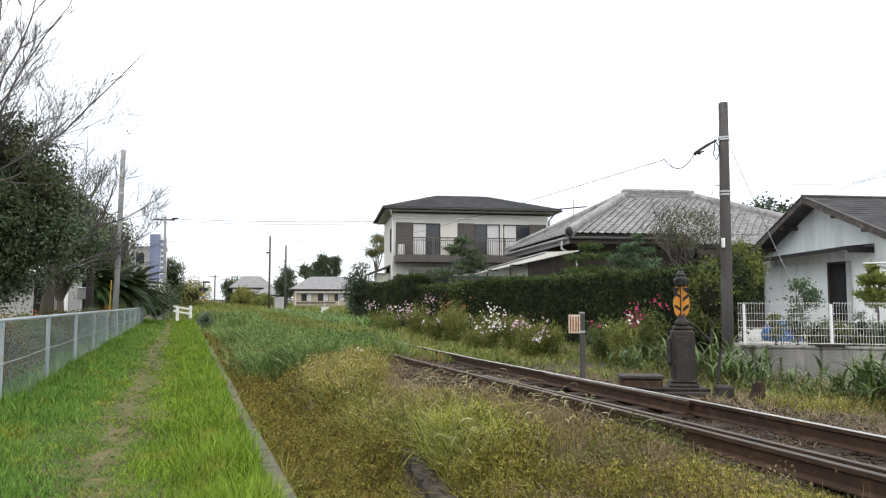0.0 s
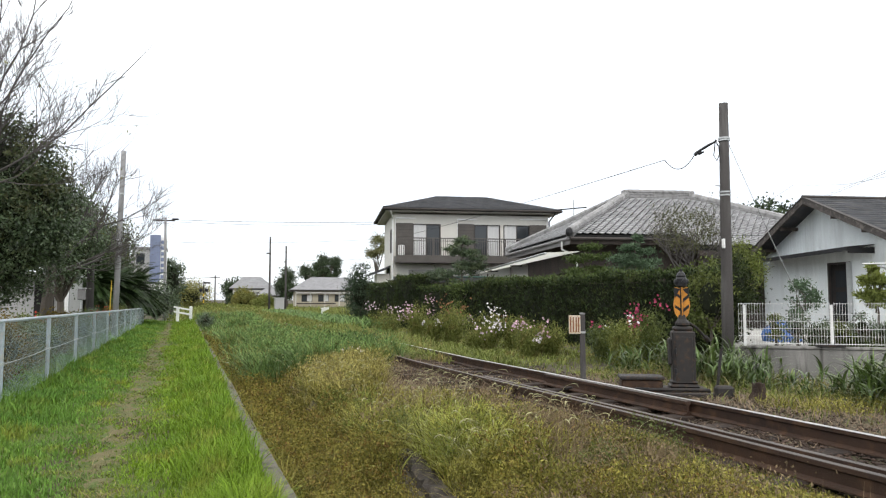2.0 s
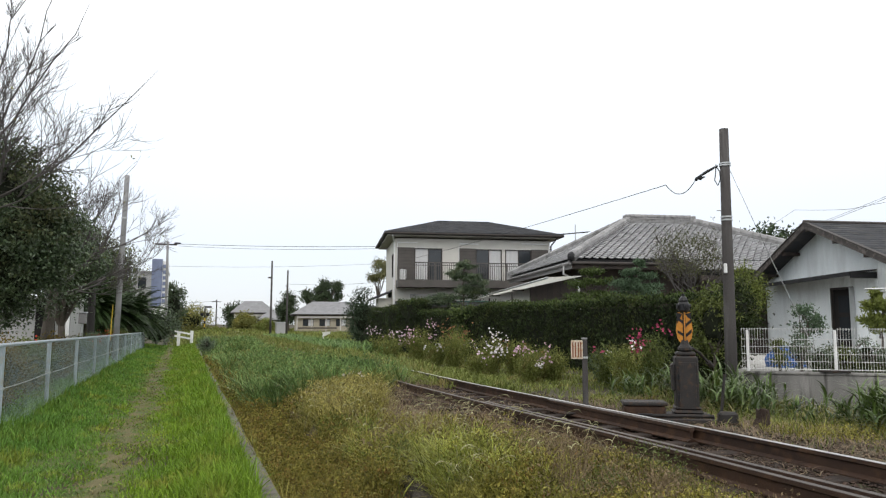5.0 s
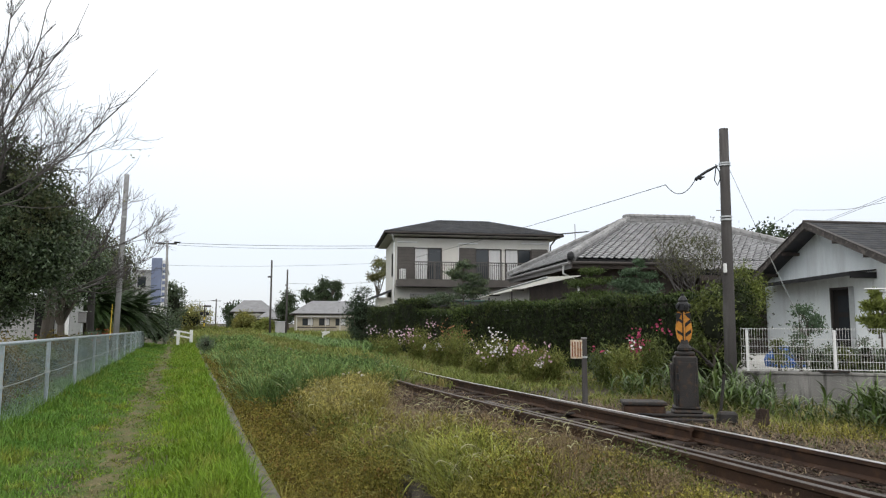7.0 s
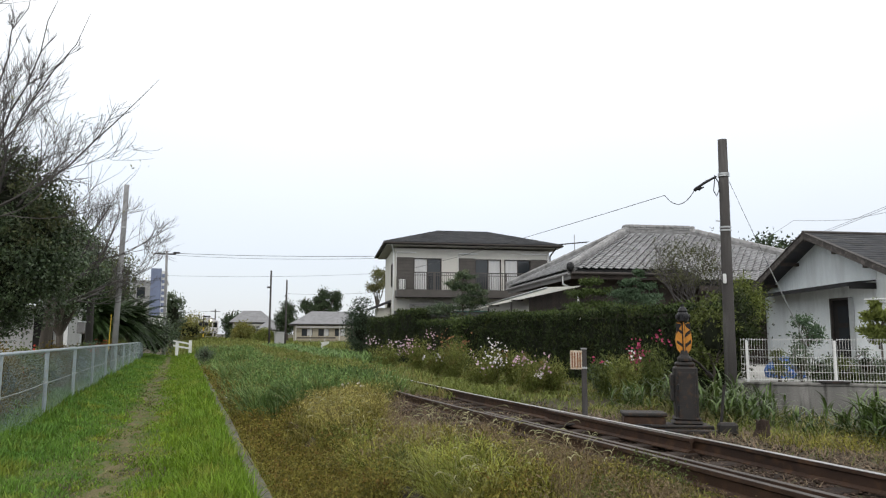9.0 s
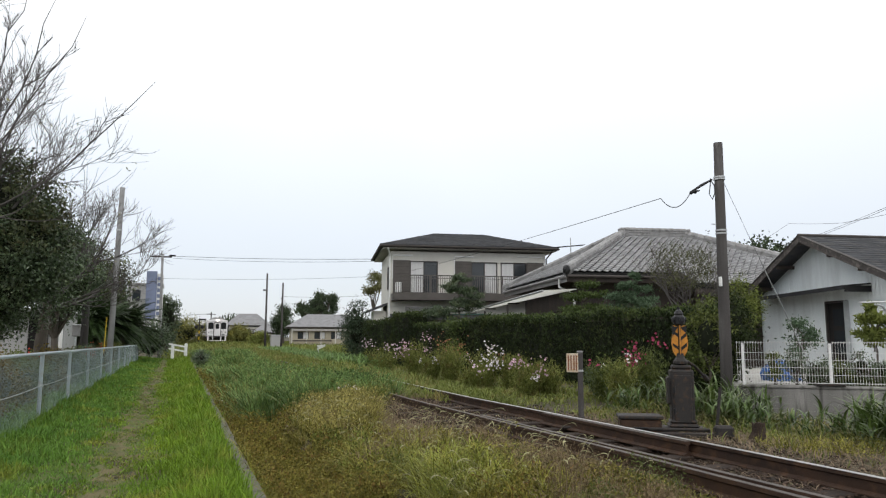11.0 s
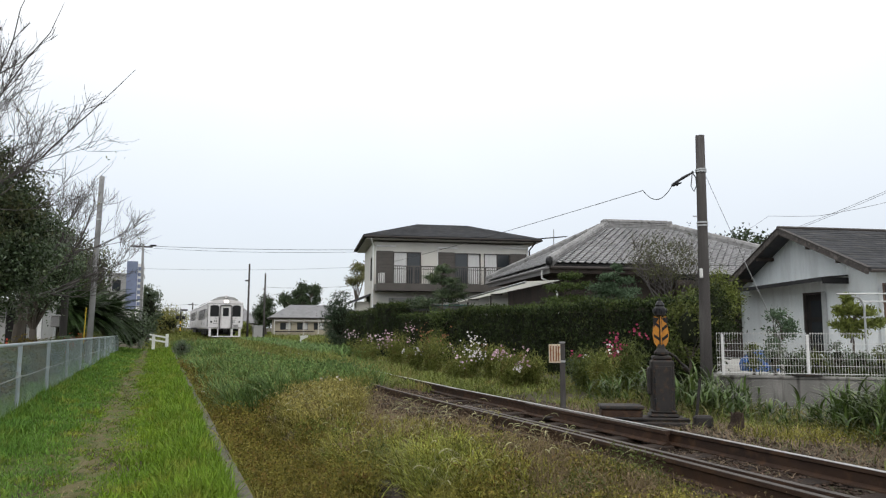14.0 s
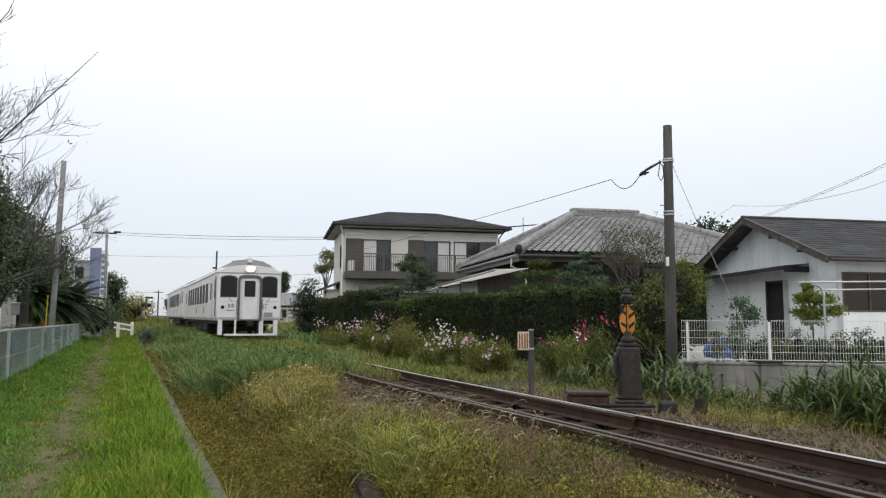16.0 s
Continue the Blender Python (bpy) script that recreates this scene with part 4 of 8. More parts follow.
def build_white_house():
    t = thing("white_house", "white rendered bungalow with a dark gabled slate roof", "house", at=pose(17.735, 13.428, 0.135, 0, 0, -12) @ Matrix.Scale(0.9, 4))
    o, go = 0.55, 0.75
    W, D, z, zr = 11.0, 8.34, 3.2, 4.974
    k, kf = (zr - z) / (D / 2), 0.508
    DF = 8.4
    zf = zr - kf * (DF - D / 2)
    # gable faces -x; walls stand in from the roof's edges
    gx, y0, y1 = go, o, DF - o
    base = 0.35
    gable = pose(gx, y1, 0, 0, 0, -90)
    openings = [(3.83, 4.97, 0.50, 2.64)]
    bm = bmesh.new()
    wall_panel(bm, y1 - y0, base, 2.76, 0.14, openings, gable)
    part("wall", bm, M_PLASTER, t, "white rendered gable wall")
    # corrugated sheet in the gable's triangle
    bm = bmesh.new()
    n = 50
    for i in range(n):
        ya, yb = y0 + (y1 - y0) * i / n, y0 + (y1 - y0) * (i + 0.55) / n
        for q, xo in (((ya, yb), gx - 0.024), ((yb, y0 + (y1 - y0) * (i + 1) / n), gx - 0.015)):
            h = [zr - 0.12 - (k if v < D / 2 else kf) * abs(v - D / 2) for v in q]
            a = [bm.verts.new((xo, q[0], 2.62)), bm.verts.new((xo, q[1], 2.62)), bm.verts.new((xo, q[1], h[1])), bm.verts.new((xo, q[0], h[0]))]
            b = [bm.verts.new(v.co + Vector((0.05, 0, 0))) for v in a]
            bm.faces.new(a)
            for s in range(4):
                bm.faces.new((a[s], b[s], b[(s + 1) % 4], a[(s + 1) % 4]))
    part("gable_cladding", bm, M_PLASTER, t, "pale ribbed metal cladding")
    front = side(gx, y0, 0)
    bm = bmesh.new()
    wall_panel(bm, W - 2 * go, base, 3.15, 0.14, [(0.15, 2.2, 1.52, 2.79), (6.0, 8.0, 1.52, 2.79)], front)
    part("wall", bm, M_PLASTER, t)
    part("wall", boxes((gx, W - go, y1 - 0.14, y1, base, zf + 0.15)), M_PLASTER, t)
    part("wall", boxes((W - go - 0.14, W - go, y0 + 0.14, y1 - 0.14, base, 3.15)), M_PLASTER, t)
    # Added near-black board paints the dimness behind the wall openings.
    part("room_shade_back", boxes((gx + 1.6, gx + 1.7, y0 + 0.2, y1 - 0.2, base, 3.1)), M_DARK, t)
    window(t, front, 0.15, 2.2, 1.52, 2.79, (M_BROWN_GLASS, M_BROWN_GLASS), M_BROWN_FRAME)
    window(t, front, 6.0, 8.0, 1.52, 2.79, (M_BROWN_GLASS, M_BROWN_GLASS), M_BROWN_FRAME)
    # half-open door
    d = part("door_frame", bmesh.new(), M_TRIM, t)
    bm = bmesh.new()
    for r in ((3.83, 3.90, -0.03, 0.12, 0.50, 2.64), (4.90, 4.97, -0.03, 0.12, 0.50, 2.64), (3.90, 4.90, -0.03, 0.12, 2.57, 2.64)):
        box(bm, *r, m=gable)
    part("door_post", bm, M_TRIM, d)
    bm = bmesh.new()
    box(bm, 3.90, 4.90, 0.05, 0.09, 0.52, 2.57, m=gable)
    part("door_leaf", bm, M_DARK, d, "dark glazed door")
    for r in ((4.15, 4.68, 0.035, 0.05, 1.78, 2.35), (4.15, 4.68, 0.035, 0.05, 0.85, 1.62)):
        bm = bmesh.new()
        box(bm, *r, m=gable)
        part("door_pane", bm, M_GLASS, d)
    bm = bmesh.new()
    box(bm, 4.99, 5.02, -0.20, -0.02, 0.5, 2.62, m=gable)
    part("screen_door", bm, M_METAL, d, "pale screen door standing open")
    # roof
    x0, x1 = 0.0, W
    roof = part("roof", slab([(x0, 0, z), (x1, 0, z), (x1, D / 2, zr), (x0, D / 2, zr)], 0.12), M_SLATE, t, "dark slate gable roof")
    part("roof_slope", slab([(x0, DF, zf), (x1, DF, zf), (x1, D / 2, zr), (x0, D / 2, zr)], 0.12), M_SLATE, roof)
    shingles(roof, [(x0, 0, z), (x1, 0, z), (x1, D / 2, zr), (x0, D / 2, zr)], 17, 14, M_SLATE_PIECE)
    for s, z_ in (((0, D / 2), z), ((DF, D / 2), zf)):
        bm = slab([(-0.03, s[0], z_ - 0.01), (0.03, s[0], z_ - 0.01), (0.03, s[1], zr - 0.01), (-0.03, s[1], zr - 0.01)], 0.19)
        part("barge_board", bm, M_BARGE, roof)
        bm = slab([(-0.06, s[0], z_ + 0.03), (0.10, s[0], z_ + 0.03), (0.10, s[1], zr + 0.03), (-0.06, s[1], zr + 0.03)], 0.03)
        part("verge_cap", bm, M_TRIM, roof)
    part("ridge_cap", bar([(x0 - 0.04, D / 2, zr + 0.02), (x1, D / 2, zr + 0.02)], 0.07, 6), M_TRIM, roof)
    part("gutter", bar([(x0, -0.05, z - 0.08), (x1, -0.05, z - 0.08)], 0.055, 6), M_TRIM, roof)
    for yy in (1.4, 2.8, D / 2, 5.6, 7.0):
        hz = zr - (k if yy < D / 2 else kf) * abs(yy - D / 2) - 0.26
        part("purlin_end", boxes((0.04, gx, yy - 0.05, yy + 0.05, hz - 0.06, hz + 0.06)), M_BROWNWOOD, roof)
    # pent roof over the gable door
    pr = part("pent_roof", slab([(-0.25, 1.75, 3.05), (-0.25, 7.2, 2.90), (gx - 0.03, 7.2, 2.95), (gx - 0.03, 1.75, 3.14)], 0.04), M_BLACK_TRIM, t, "small dark pent roof over the side door")
    part("pent_board", slab([(-0.27, 1.75, 3.045), (-0.27, 7.2, 2.895), (-0.23, 7.2, 2.895), (-0.23, 1.75, 3.045)], 0.13), M_BLACK_TRIM, pr)
    part("pent_side", boxes((-0.22, gx - 0.04, 1.73, 1.77, 2.84, 3.04)), M_BLACK_TRIM, pr)
    part("footing", boxes((gx - 0.02, W - go, y0 - 0.03, y1 + 0.02, 0.0, base)), M_CONCRETE, t)


build_white_house()

# ---- yard wall with its white mesh fence ----
FENCE_DIR = -35.0


def build_yard():
    t = thing("yard_wall", "stained grey concrete retaining wall of a raised yard", "retaining wall", kind="structure", at=pose(10.3, 11.15, 0, 0, 0, FENCE_DIR))
    for i in range(5):
        part("wall_panel", boxes((i * 2.6 + 0.004, i * 2.6 + 2.596, -0.10, 0.12, -0.7, 0.40), bevel=0.012), M_CONCRETE, t)
    part("wall_coping", boxes((0, 13.0, -0.12, 0.14, 0.402, 0.455), bevel=0.012), M_CONCRETE, t)
    part("yard_surface", boxes((0.0, 13.0, 0.14, 9.5, -0.7, 0.41)), M_YARD, t, "pale concrete yard")
    part("wall_return", boxes((-0.14, 0.0, -0.1, 6.0, -0.3, 0.44), bevel=0.012), M_CONCRETE, t)
    part("loose_board", boxes((1.35, 1.85, -0.16, 0.05, 0.456, 0.50), bevel=0.008), M_IRON, t)
    f = thing("mesh_fence", "white welded mesh fence on a concrete wall", "fence", at=pose(10.3, 11.15, 0.455, 0, 0, FENCE_DIR))
    H = 0.82
    xs = [0.10, 1.65, 3.75, 5.75, 7.75, 9.75, 11.75]
    post, upright = None, None
    for x in xs:
        if post is None:
            post = part("post", boxes((-0.024, 0.024, -0.024, 0.024, 0, H - 0.02), bevel=0.006), M_WHITE, f)
            ob = post
        else:
            ob = new("post", post.data)
            ob.parent = f
        ob.location.x = x
    for a, b in zip([-0.05] + xs[1:-1], xs[1:]):
        pan = part("mesh_panel", boxes((a + 0.03, b - 0.03, -0.032, -0.026, 0.05, 0.056)), M_WHITE, f)
        for z in (0.05, 0.20, 0.34, 0.48, 0.62, H):
            part("mesh_wire", boxes((a + 0.03, b - 0.03, -0.035, -0.028, z - 0.0035, z + 0.0035)), M_WHITE, pan)
        n = int((b - a) / 0.05)
        for i in range(n):
            x = a + 0.04 + (b - a - 0.08) * i / (n - 1)
            if upright is None:
                bm = boxes((-0.0019, 0.0019, -0.027, -0.0235, 0.02, H + 0.005))
                tube(bm, [(0, -0.026, H), (0, -0.05, H + 0.02), (0, -0.075, H + 0.005), (0, -0.07, H - 0.03)], 0.003, 3)
                upright = part("upright_wire", bm, M_WHITE, pan)
                ob = upright
            else:
                ob = new("upright_wire", upright.data)
                ob.parent = pan
            ob.location.x = x


build_yard()


# ---- chain-link fence by the footpath ----
def build_link_fence():
    f = thing("chain_link_fence", "pale blue-grey pipe fence with wire netting beside the footpath", "fence")
    x0, y0, step, n = -2.05, 3.55, 3.15, 13
    top = lambda y: 1.10 - 0.0062 * max(0.0, y - 9)
    for i in range(n):
        y = y0 + i * step
        h = top(y)
        p = part("post", bar([(x0, y, -0.1), (x0, y, h - 0.02)], 0.032, 10), M_FENCE_GREY, f)
        part("clamp", bar([(x0, y, h * 0.53 - 0.02), (x0, y, h * 0.53 + 0.02)], 0.041, 10), M_METAL, p)
        if i < n - 1:
            y2 = y + step
            part("top_rail", bar([(x0, y, h), (x0, y2, top(y2))], 0.024, 8), M_FENCE_GREY, f)
            pts = [(x0 + 0.03, y + step * s, h * 0.53 - 0.015 * math.sin(math.pi * s)) for s in (0, 0.25, 0.5, 0.75, 1)]
            part("mid_rope", bar(pts, 0.006, 5), M_METAL, f)
            # netting: crossing zigzag wires
            pitch = 0.075 if i < 6 else 0.12
            r = 0.0011 if i < 4 else 0.0015
            vs, qs = [], []
            m = int((step - 0.06) / pitch)
            for sgn in (1, -1):
                for j in range(-int(h / pitch), m + 1):
                    ya, yb = j * pitch, j * pitch + h
                    za, zb = 0.02, h
                    if ya < 0:
                        za, ya = za - ya, 0
                    if yb > step - 0.06:
                        zb, yb = zb - (yb - step + 0.06), step - 0.06
                    if zb - za < 0.03:
                        continue
                    if sgn < 0:
                        ya, yb = step - 0.06 - ya, step - 0.06 - yb
                    k = len(vs)
                    for yy, zz in ((ya, za), (yb, zb)):
                        vs += [(x0 - r + 0.035, y + 0.03 + yy, zz), (x0 + r + 0.035, y + 0.03 + yy, zz), (x0 + 0.035, y + 0.03 + yy + r, zz - r)]
                    qs += [(k, k + 1, k + 4, k + 3), (k + 1, k + 2, k + 5, k + 4), (k + 2, k, k + 3, k + 5)]
            net = np_mesh("netting", np.array(vs), np.array(qs), material=M_WIRE, parent=f)
            tagged(net, kind="stuff")


build_link_fence()


# ---- poles and wires ----
def pole(name, label, base, top, r0, r1, material, fittings=()):
    t = thing(name, label, "utility pole", "poles along the line", at=pose(*base))
    d = Vector(top) - Vector(base)
    part("shaft", bar([d * s for s in (0, 0.35, 0.7, 1.0)], [r0, r0 * 0.65 + r1 * 0.35, r0 * 0.3 + r1 * 0.7, r1], 14), material, t, smooth=True)
    return t, d


def sag(a, b, drop, n=14):
    a, b = Vector(a), Vector(b)
    return [a.lerp(b, i / n) - Vector((0, 0, drop * 4 * (i / n) * (1 - i / n))) for i in range(n + 1)]


def wire(name, label, a, b, drop, r=0.012):
    ob = part(name, bar(sag(a, b, drop), r, 5), M_CABLE)
    tagged(ob, label, "cable", "overhead wires")
    return ob


def build_poles():
    base, top = (9.615, 10.72, -0.50), (9.66, 10.70, 5.12)
    t, d = pole("wooden_pole", "dark weathered wooden pole with a cable bracket beside the hedge", base, top, 0.118, 0.085, M_POLE_WOOD)
    h = d.z
    for z in (h - 0.68, h - 1.72, h - 1.78, h - 0.72):
        part("band", bar([d * (z / h) - Vector((0, 0, 0.015)), d * (z / h) + Vector((0, 0, 0.015))], 0.108, 14), M_METAL, t)
    part("step_bolt", bar([(0.02, 0, h - 1.60), (-0.16, 0.02, h - 1.60)], 0.009, 6), M_METAL, t)
    part("step_bolt", bar([(0.02, 0, h - 0.72), (0.14, -0.06, h - 0.72)], 0.012, 6), M_METAL, t)
    part("band_clip", boxes((-0.125, -0.075, -0.11, -0.05, h - 2.80, h - 2.62), bevel=0.01), M_WHITE, t, "white marker tag")
    a = Vector((0, 0, h - 0.72))
    far = Vector((-0.42, 0.25, h - 0.95))
    part("strain_arm", bar([a + Vector((-0.08, 0.04, 0)), a + Vector((-0.24, 0.14, -0.10)), far], [0.016, 0.028, 0.02], 8), M_BLACK, t)
    part("insulator", spin([(0.012, -0.10), (0.04, -0.07), (0.02, -0.03), (0.045, 0.01), (0.02, 0.05), (0.012, 0.10)], 10, look(far - Vector((-0.06, 0.03, 0)), far + Vector((-0.6, 0.36, -0.2)))), M_BLACK, t)
    loop = [(-0.12, 0.04, h - 0.70), (-0.17, 0.0, h - 0.86), (-0.20, 0.0, h - 1.02), (-0.13, 0.0, h - 1.12), (-0.09, -0.03, h - 1.0), (-0.10, -0.03, h - 0.85), (-0.16, 0.0, h - 0.74)]
    part("cable_loop", bar(loop, 0.010, 6), M_CABLE, t)
    end = Vector(base) + far
    # hanging jumper and the long span towards the far end of the line
    tagged(part("drop_cable", bar(sag(end, end + Vector((-0.33, 0.5, -0.06)), 0.24), 0.008, 5), M_CABLE), "slack loop of black cable under the span", "cable", "overhead wires")
    wire("span_cable", "black service cable running to the two-storey house", end + Vector((-0.33, 0.5, -0.06)), (11.56, 36.15, 4.92), 0.06, 0.007)
    wire("guy_cable", "thin stay wire running down from the pole", (9.70, 10.7, 4.45), (11.02, 11.07, 2.74), 0.0, 0.004)
    tagged(part("guy_sleeve", bar([(11.02, 11.07, 2.74), (11.83, 11.1, 1.33), (12.36, 11.12, 0.41)], 0.009, 8), M_METAL), "pale plastic sleeve on the pole's stay wire", "cable", "overhead wires")
    # concrete pole behind the netting, leaning very little
    b2, t2 = (-2.20, 26.5, 0.0), (-2.09, 26.5, 6.5)
    t, d = pole("concrete_pole", "pale concrete utility pole with a yellow guard sleeve", b2, t2, 0.100, 0.082, M_POLE_CONC)
    part("guard_sleeve", bar([(-0.16, -0.08, 0.8), (-0.13, -0.08, 2.0)], 0.016, 8), M_YELLOW, t, "yellow guy guard")
    for z in (5.6, 5.0, 3.4):
        part("band", bar([(d.x * z / d.z, 0, z - 0.03), (d.x * z / d.z, 0, z + 0.03)], 0.102, 12), M_METAL, t)
    b3, t3 = (-1.32, 55.0, 0.0), (-1.42, 55.0, 7.35)
    t, d = pole("street_pole", "grey utility pole with a short crossarm", b3, t3, 0.11, 0.08, M_POLE_CONC)
    part("crossarm", boxes((-0.95, 0.55, -0.05, 0.05, 7.08, 7.18)), M_IRON, t)
    part("insulator", boxes((0.35, 0.8, -0.06, 0.06, 7.18, 7.30), bevel=0.02), M_BLACK, t)
    for (x, y, h, arm) in ((7.95, 72.0, 7.65, 0.35), (10.05, 76.0, 7.05, 0.2)):
        t, d = pole("wooden_pole", "plain thin wooden line pole in the weeds", (x, y, 0.0), (x, y, h), 0.11, 0.08, M_POLE_WOOD)
        part("bracket", boxes((-arm, 0.0, -0.05, 0.05, h - 1.75, h - 1.6)), M_IRON, t)
    wire("far_cable", "thin black overhead cable crossing to the houses", (-0.7, 55.0, 7.2), (13.3, 41.0, 6.15), 0.12, 0.015)
    wire("far_cable", "thin black overhead cable crossing to the houses", (-0.7, 55.0, 7.05), (14.6, 43.0, 6.35), 0.22, 0.011)
    wire("far_cable", "thin black overhead cable crossing to the houses", (-1.35, 55.0, 5.55), (14.6, 48.0, 5.75), 0.18, 0.008)
    wire("far_cable", "thin black overhead cable between the far poles", (10.05, 76.0, 5.6), (24.0, 78.0, 6.6), 0.3, 0.012)
    for a, b, drop in (((21.2, 20.0, 5.62), (20.31, 17.0, 5.13), 0.02), ((20.31, 17.0, 5.13), (20.21, 14.0, 5.22), 0.03), ((21.2, 20.0, 5.62), (19.9, 20.0, 4.92), 0.02), ((21.9, 19.6, 5.1), (18.8, 13.0, 5.37), 0.03), ((21.8, 19.5, 5.02), (18.79, 13.0, 5.31), 0.03)):
        ob = part("roof_cable", bar(sag(a, b, drop), 0.007, 5), M_WIRE_GREY)
        tagged(ob, "thin grey service cable above the white house roof", "cable", "overhead wires")
    far_end = ((20.21, 14.0, 5.22), (19.6, 9.0, 6.0)), ((18.8, 13.0, 5.37), (16.5, 8.0, 5.9)), ((18.79, 13.0, 5.31), (16.5, 8.0, 5.8))
    for a, b in far_end:
        tagged(part("roof_cable", bar(sag(a, b, 0.02), 0.007, 5), M_WIRE_GREY), "thin grey service cable above the white house roof", "cable", "overhead wires")


build_poles()


# ---- points stand with its orange target ----
def build_switch_stand():
    t = thing("switch_stand", "dark iron points stand with an orange striped target and lamp", "switch stand", at=pose(6.57, 8.2, 0.06, 0, 0, -30))
    part("housing", boxes((-0.155, 0.155, -0.125, 0.125, 0.07, 0.86), bevel=0.025), M_IRON, t, "dark cast iron housing")
    part("housing_top", boxes((-0.13, 0.13, -0.10, 0.10, 0.86, 0.92), bevel=0.02), M_IRON, t)
    part("base_plate", boxes((-0.34, 0.32, -0.24, 0.24, 0.0, 0.07), bevel=0.015), M_IRON, t)
    part("foot_flare", boxes((-0.20, 0.20, -0.165, 0.165, 0.07, 0.13), bevel=0.028), M_IRON, t)
    part("foot_flare", boxes((-0.178, 0.178, -0.145, 0.145, 0.13, 0.18), bevel=0.024), M_IRON, t)
    part("door", boxes((-0.115, 0.115, -0.14, -0.125, 0.16, 0.78), bevel=0.006), M_IRON, t)
    for z in (0.30, 0.58):
        part("hinge", bar([(-0.12, -0.145, z - 0.04), (-0.12, -0.145, z + 0.04)], 0.016, 8), M_BLACK, t)
    part("lid_box", boxes((-0.20, -0.15, -0.10, 0.08, 0.38, 0.76), bevel=0.02), M_IRON, t)
    part("spindle", bar([(0, 0, 0.84), (0, 0, 1.5)], 0.022, 10), M_BLACK, t)
    part("collar", spin([(0.05, 0.0), (0.10, 0.02), (0.10, 0.05), (0.06, 0.10), (0.045, 0.16)], 14, pose(0, 0, 0.92)), M_IRON, t)
    # target: a tall rounded shield in two crossed leaves
    for turn, wide in ((0, 0.78), (90, 0.5)):
        outline = [(-0.05, 1.02), (-0.12, 1.10), (-0.145, 1.22), (-0.12, 1.36), (-0.125, 1.46), (-0.08, 1.47), (0.0, 1.435), (0.08, 1.47), (0.125, 1.46), (0.12, 1.36), (0.145, 1.22), (0.12, 1.10), (0.05, 1.02)]
        tg = part("target", prism([(x * wide, z) for x, z in outline], -0.006, 0.006, pose(0, 0, 0, 0, 0, turn)), M_ORANGE, t, "orange target with black diagonal stripes")
        if turn == 0:
            for zz, x0, x1 in ((1.10, 0.0, 0.098), (1.24, 0.0, 0.094)):
                part("stripe", prism([(x0, zz), (x0, zz + 0.05), (x1, zz + 0.13), (x1, zz + 0.08)], -0.009, 0.009), M_BLACK, tg)
            for zz in (1.12, 1.30):
                part("stripe", prism([(-0.094, zz + 0.06), (-0.01, zz), (-0.01, zz + 0.045), (-0.094, zz + 0.10)], -0.009, 0.009), M_BLACK, tg)
            for sg, zt in ((-1, 1.30), (1, 1.36)):
                part("dark_corner", prism([(sg * 0.099, 1.462), (sg * 0.02, 1.44), (sg * 0.045, 1.40), (sg * 0.094, zt)], -0.008, 0.008), M_BLACK, tg)
            part("spine", boxes((-0.017, 0.017, -0.012, 0.012, 1.02, 1.46)), M_BLACK, tg)
    part("lamp", spin([(0.05, 1.47), (0.08, 1.49), (0.08, 1.58), (0.06, 1.61), (0.066, 1.63), (0.045, 1.67), (0.022, 1.69), (0.022, 1.72)], 14), M_BLACK, t, "black signal lamp")
    for a in range(4):
        part("lens", spin([(0.035, 0.075), (0.04, 0.095), (0.025, 0.10)], 10, pose(0, 0, 1.545, 90, 0, 90 * a + 20)), M_BLACK, t)
    part("lever", bar([(0.08, 0.05, 0.98), (0.22, 0.2, 0.90), (0.38, 0.36, 0.74)], 0.018, 8), M_IRON, t)
    part("weight", bar([(0.36, 0.34, 0.76), (0.42, 0.40, 0.70)], 0.035, 12), M_IRON, t)
    part("side_lever", bar([(0.42, -0.1, 0.02), (0.50, -0.06, 0.62)], 0.02, 8), M_IRON, t)
    j = thing("junction_box", "low rusty iron box on the ballast beside the rail", "junction box", at=pose(5.86, 8.18, 0.08, 0, 0, -28))
    part("case", boxes((-0.28, 0.26, -0.16, 0.16, 0.0, 0.20), bevel=0.02), M_RAIL_RUST, j)
    part("cover", boxes((-0.30, 0.28, -0.18, 0.18, 0.20, 0.25), bevel=0.012), M_IRON, j)
    part("handle", bar([(-0.1, -0.19, 0.10), (-0.1, -0.23, 0.10), (0.06, -0.23, 0.10), (0.06, -0.19, 0.10)], 0.012, 6), M_BLACK, j)
    r = thing("pull_rods", "dark iron rods and chair plates between stand and rail", "rods", at=pose(6.0, 7.9, 0.08, 0, 0, -28))
    part("plate", boxes((-0.1, 0.85, -0.12, -0.02, 0.0, 0.05), bevel=0.01), M_IRON, r)
    part("rod", bar([(-1.3, 0.02, 0.08), (0.6, 0.02, 0.08)], 0.022, 8), M_IRON, r)
    part("crank", boxes((0.62, 0.86, -0.2, -0.06, 0.0, 0.16), bevel=0.03), M_IRON, r)
    # number post
    p = thing("distance_post", "short grey wooden post with a small worn white board", "marker post", at=pose(5.86, 9.68, 0.06, 0, 0, -30))
    part("post", boxes((-0.042, 0.042, -0.042, 0.042, -0.1, 1.06), bevel=0.012), M_POLE_WOOD, p)
    part("cap", boxes((-0.046, 0.046, -0.046, 0.046, 1.06, 1.09), bevel=0.008), M_POLE_CONC, p)
    b = part("board", boxes((-0.21, -0.03, -0.072, -0.048, 0.76, 1.05), bevel=0.006), M_BOARD, p, "worn white board with rust-coloured bars")
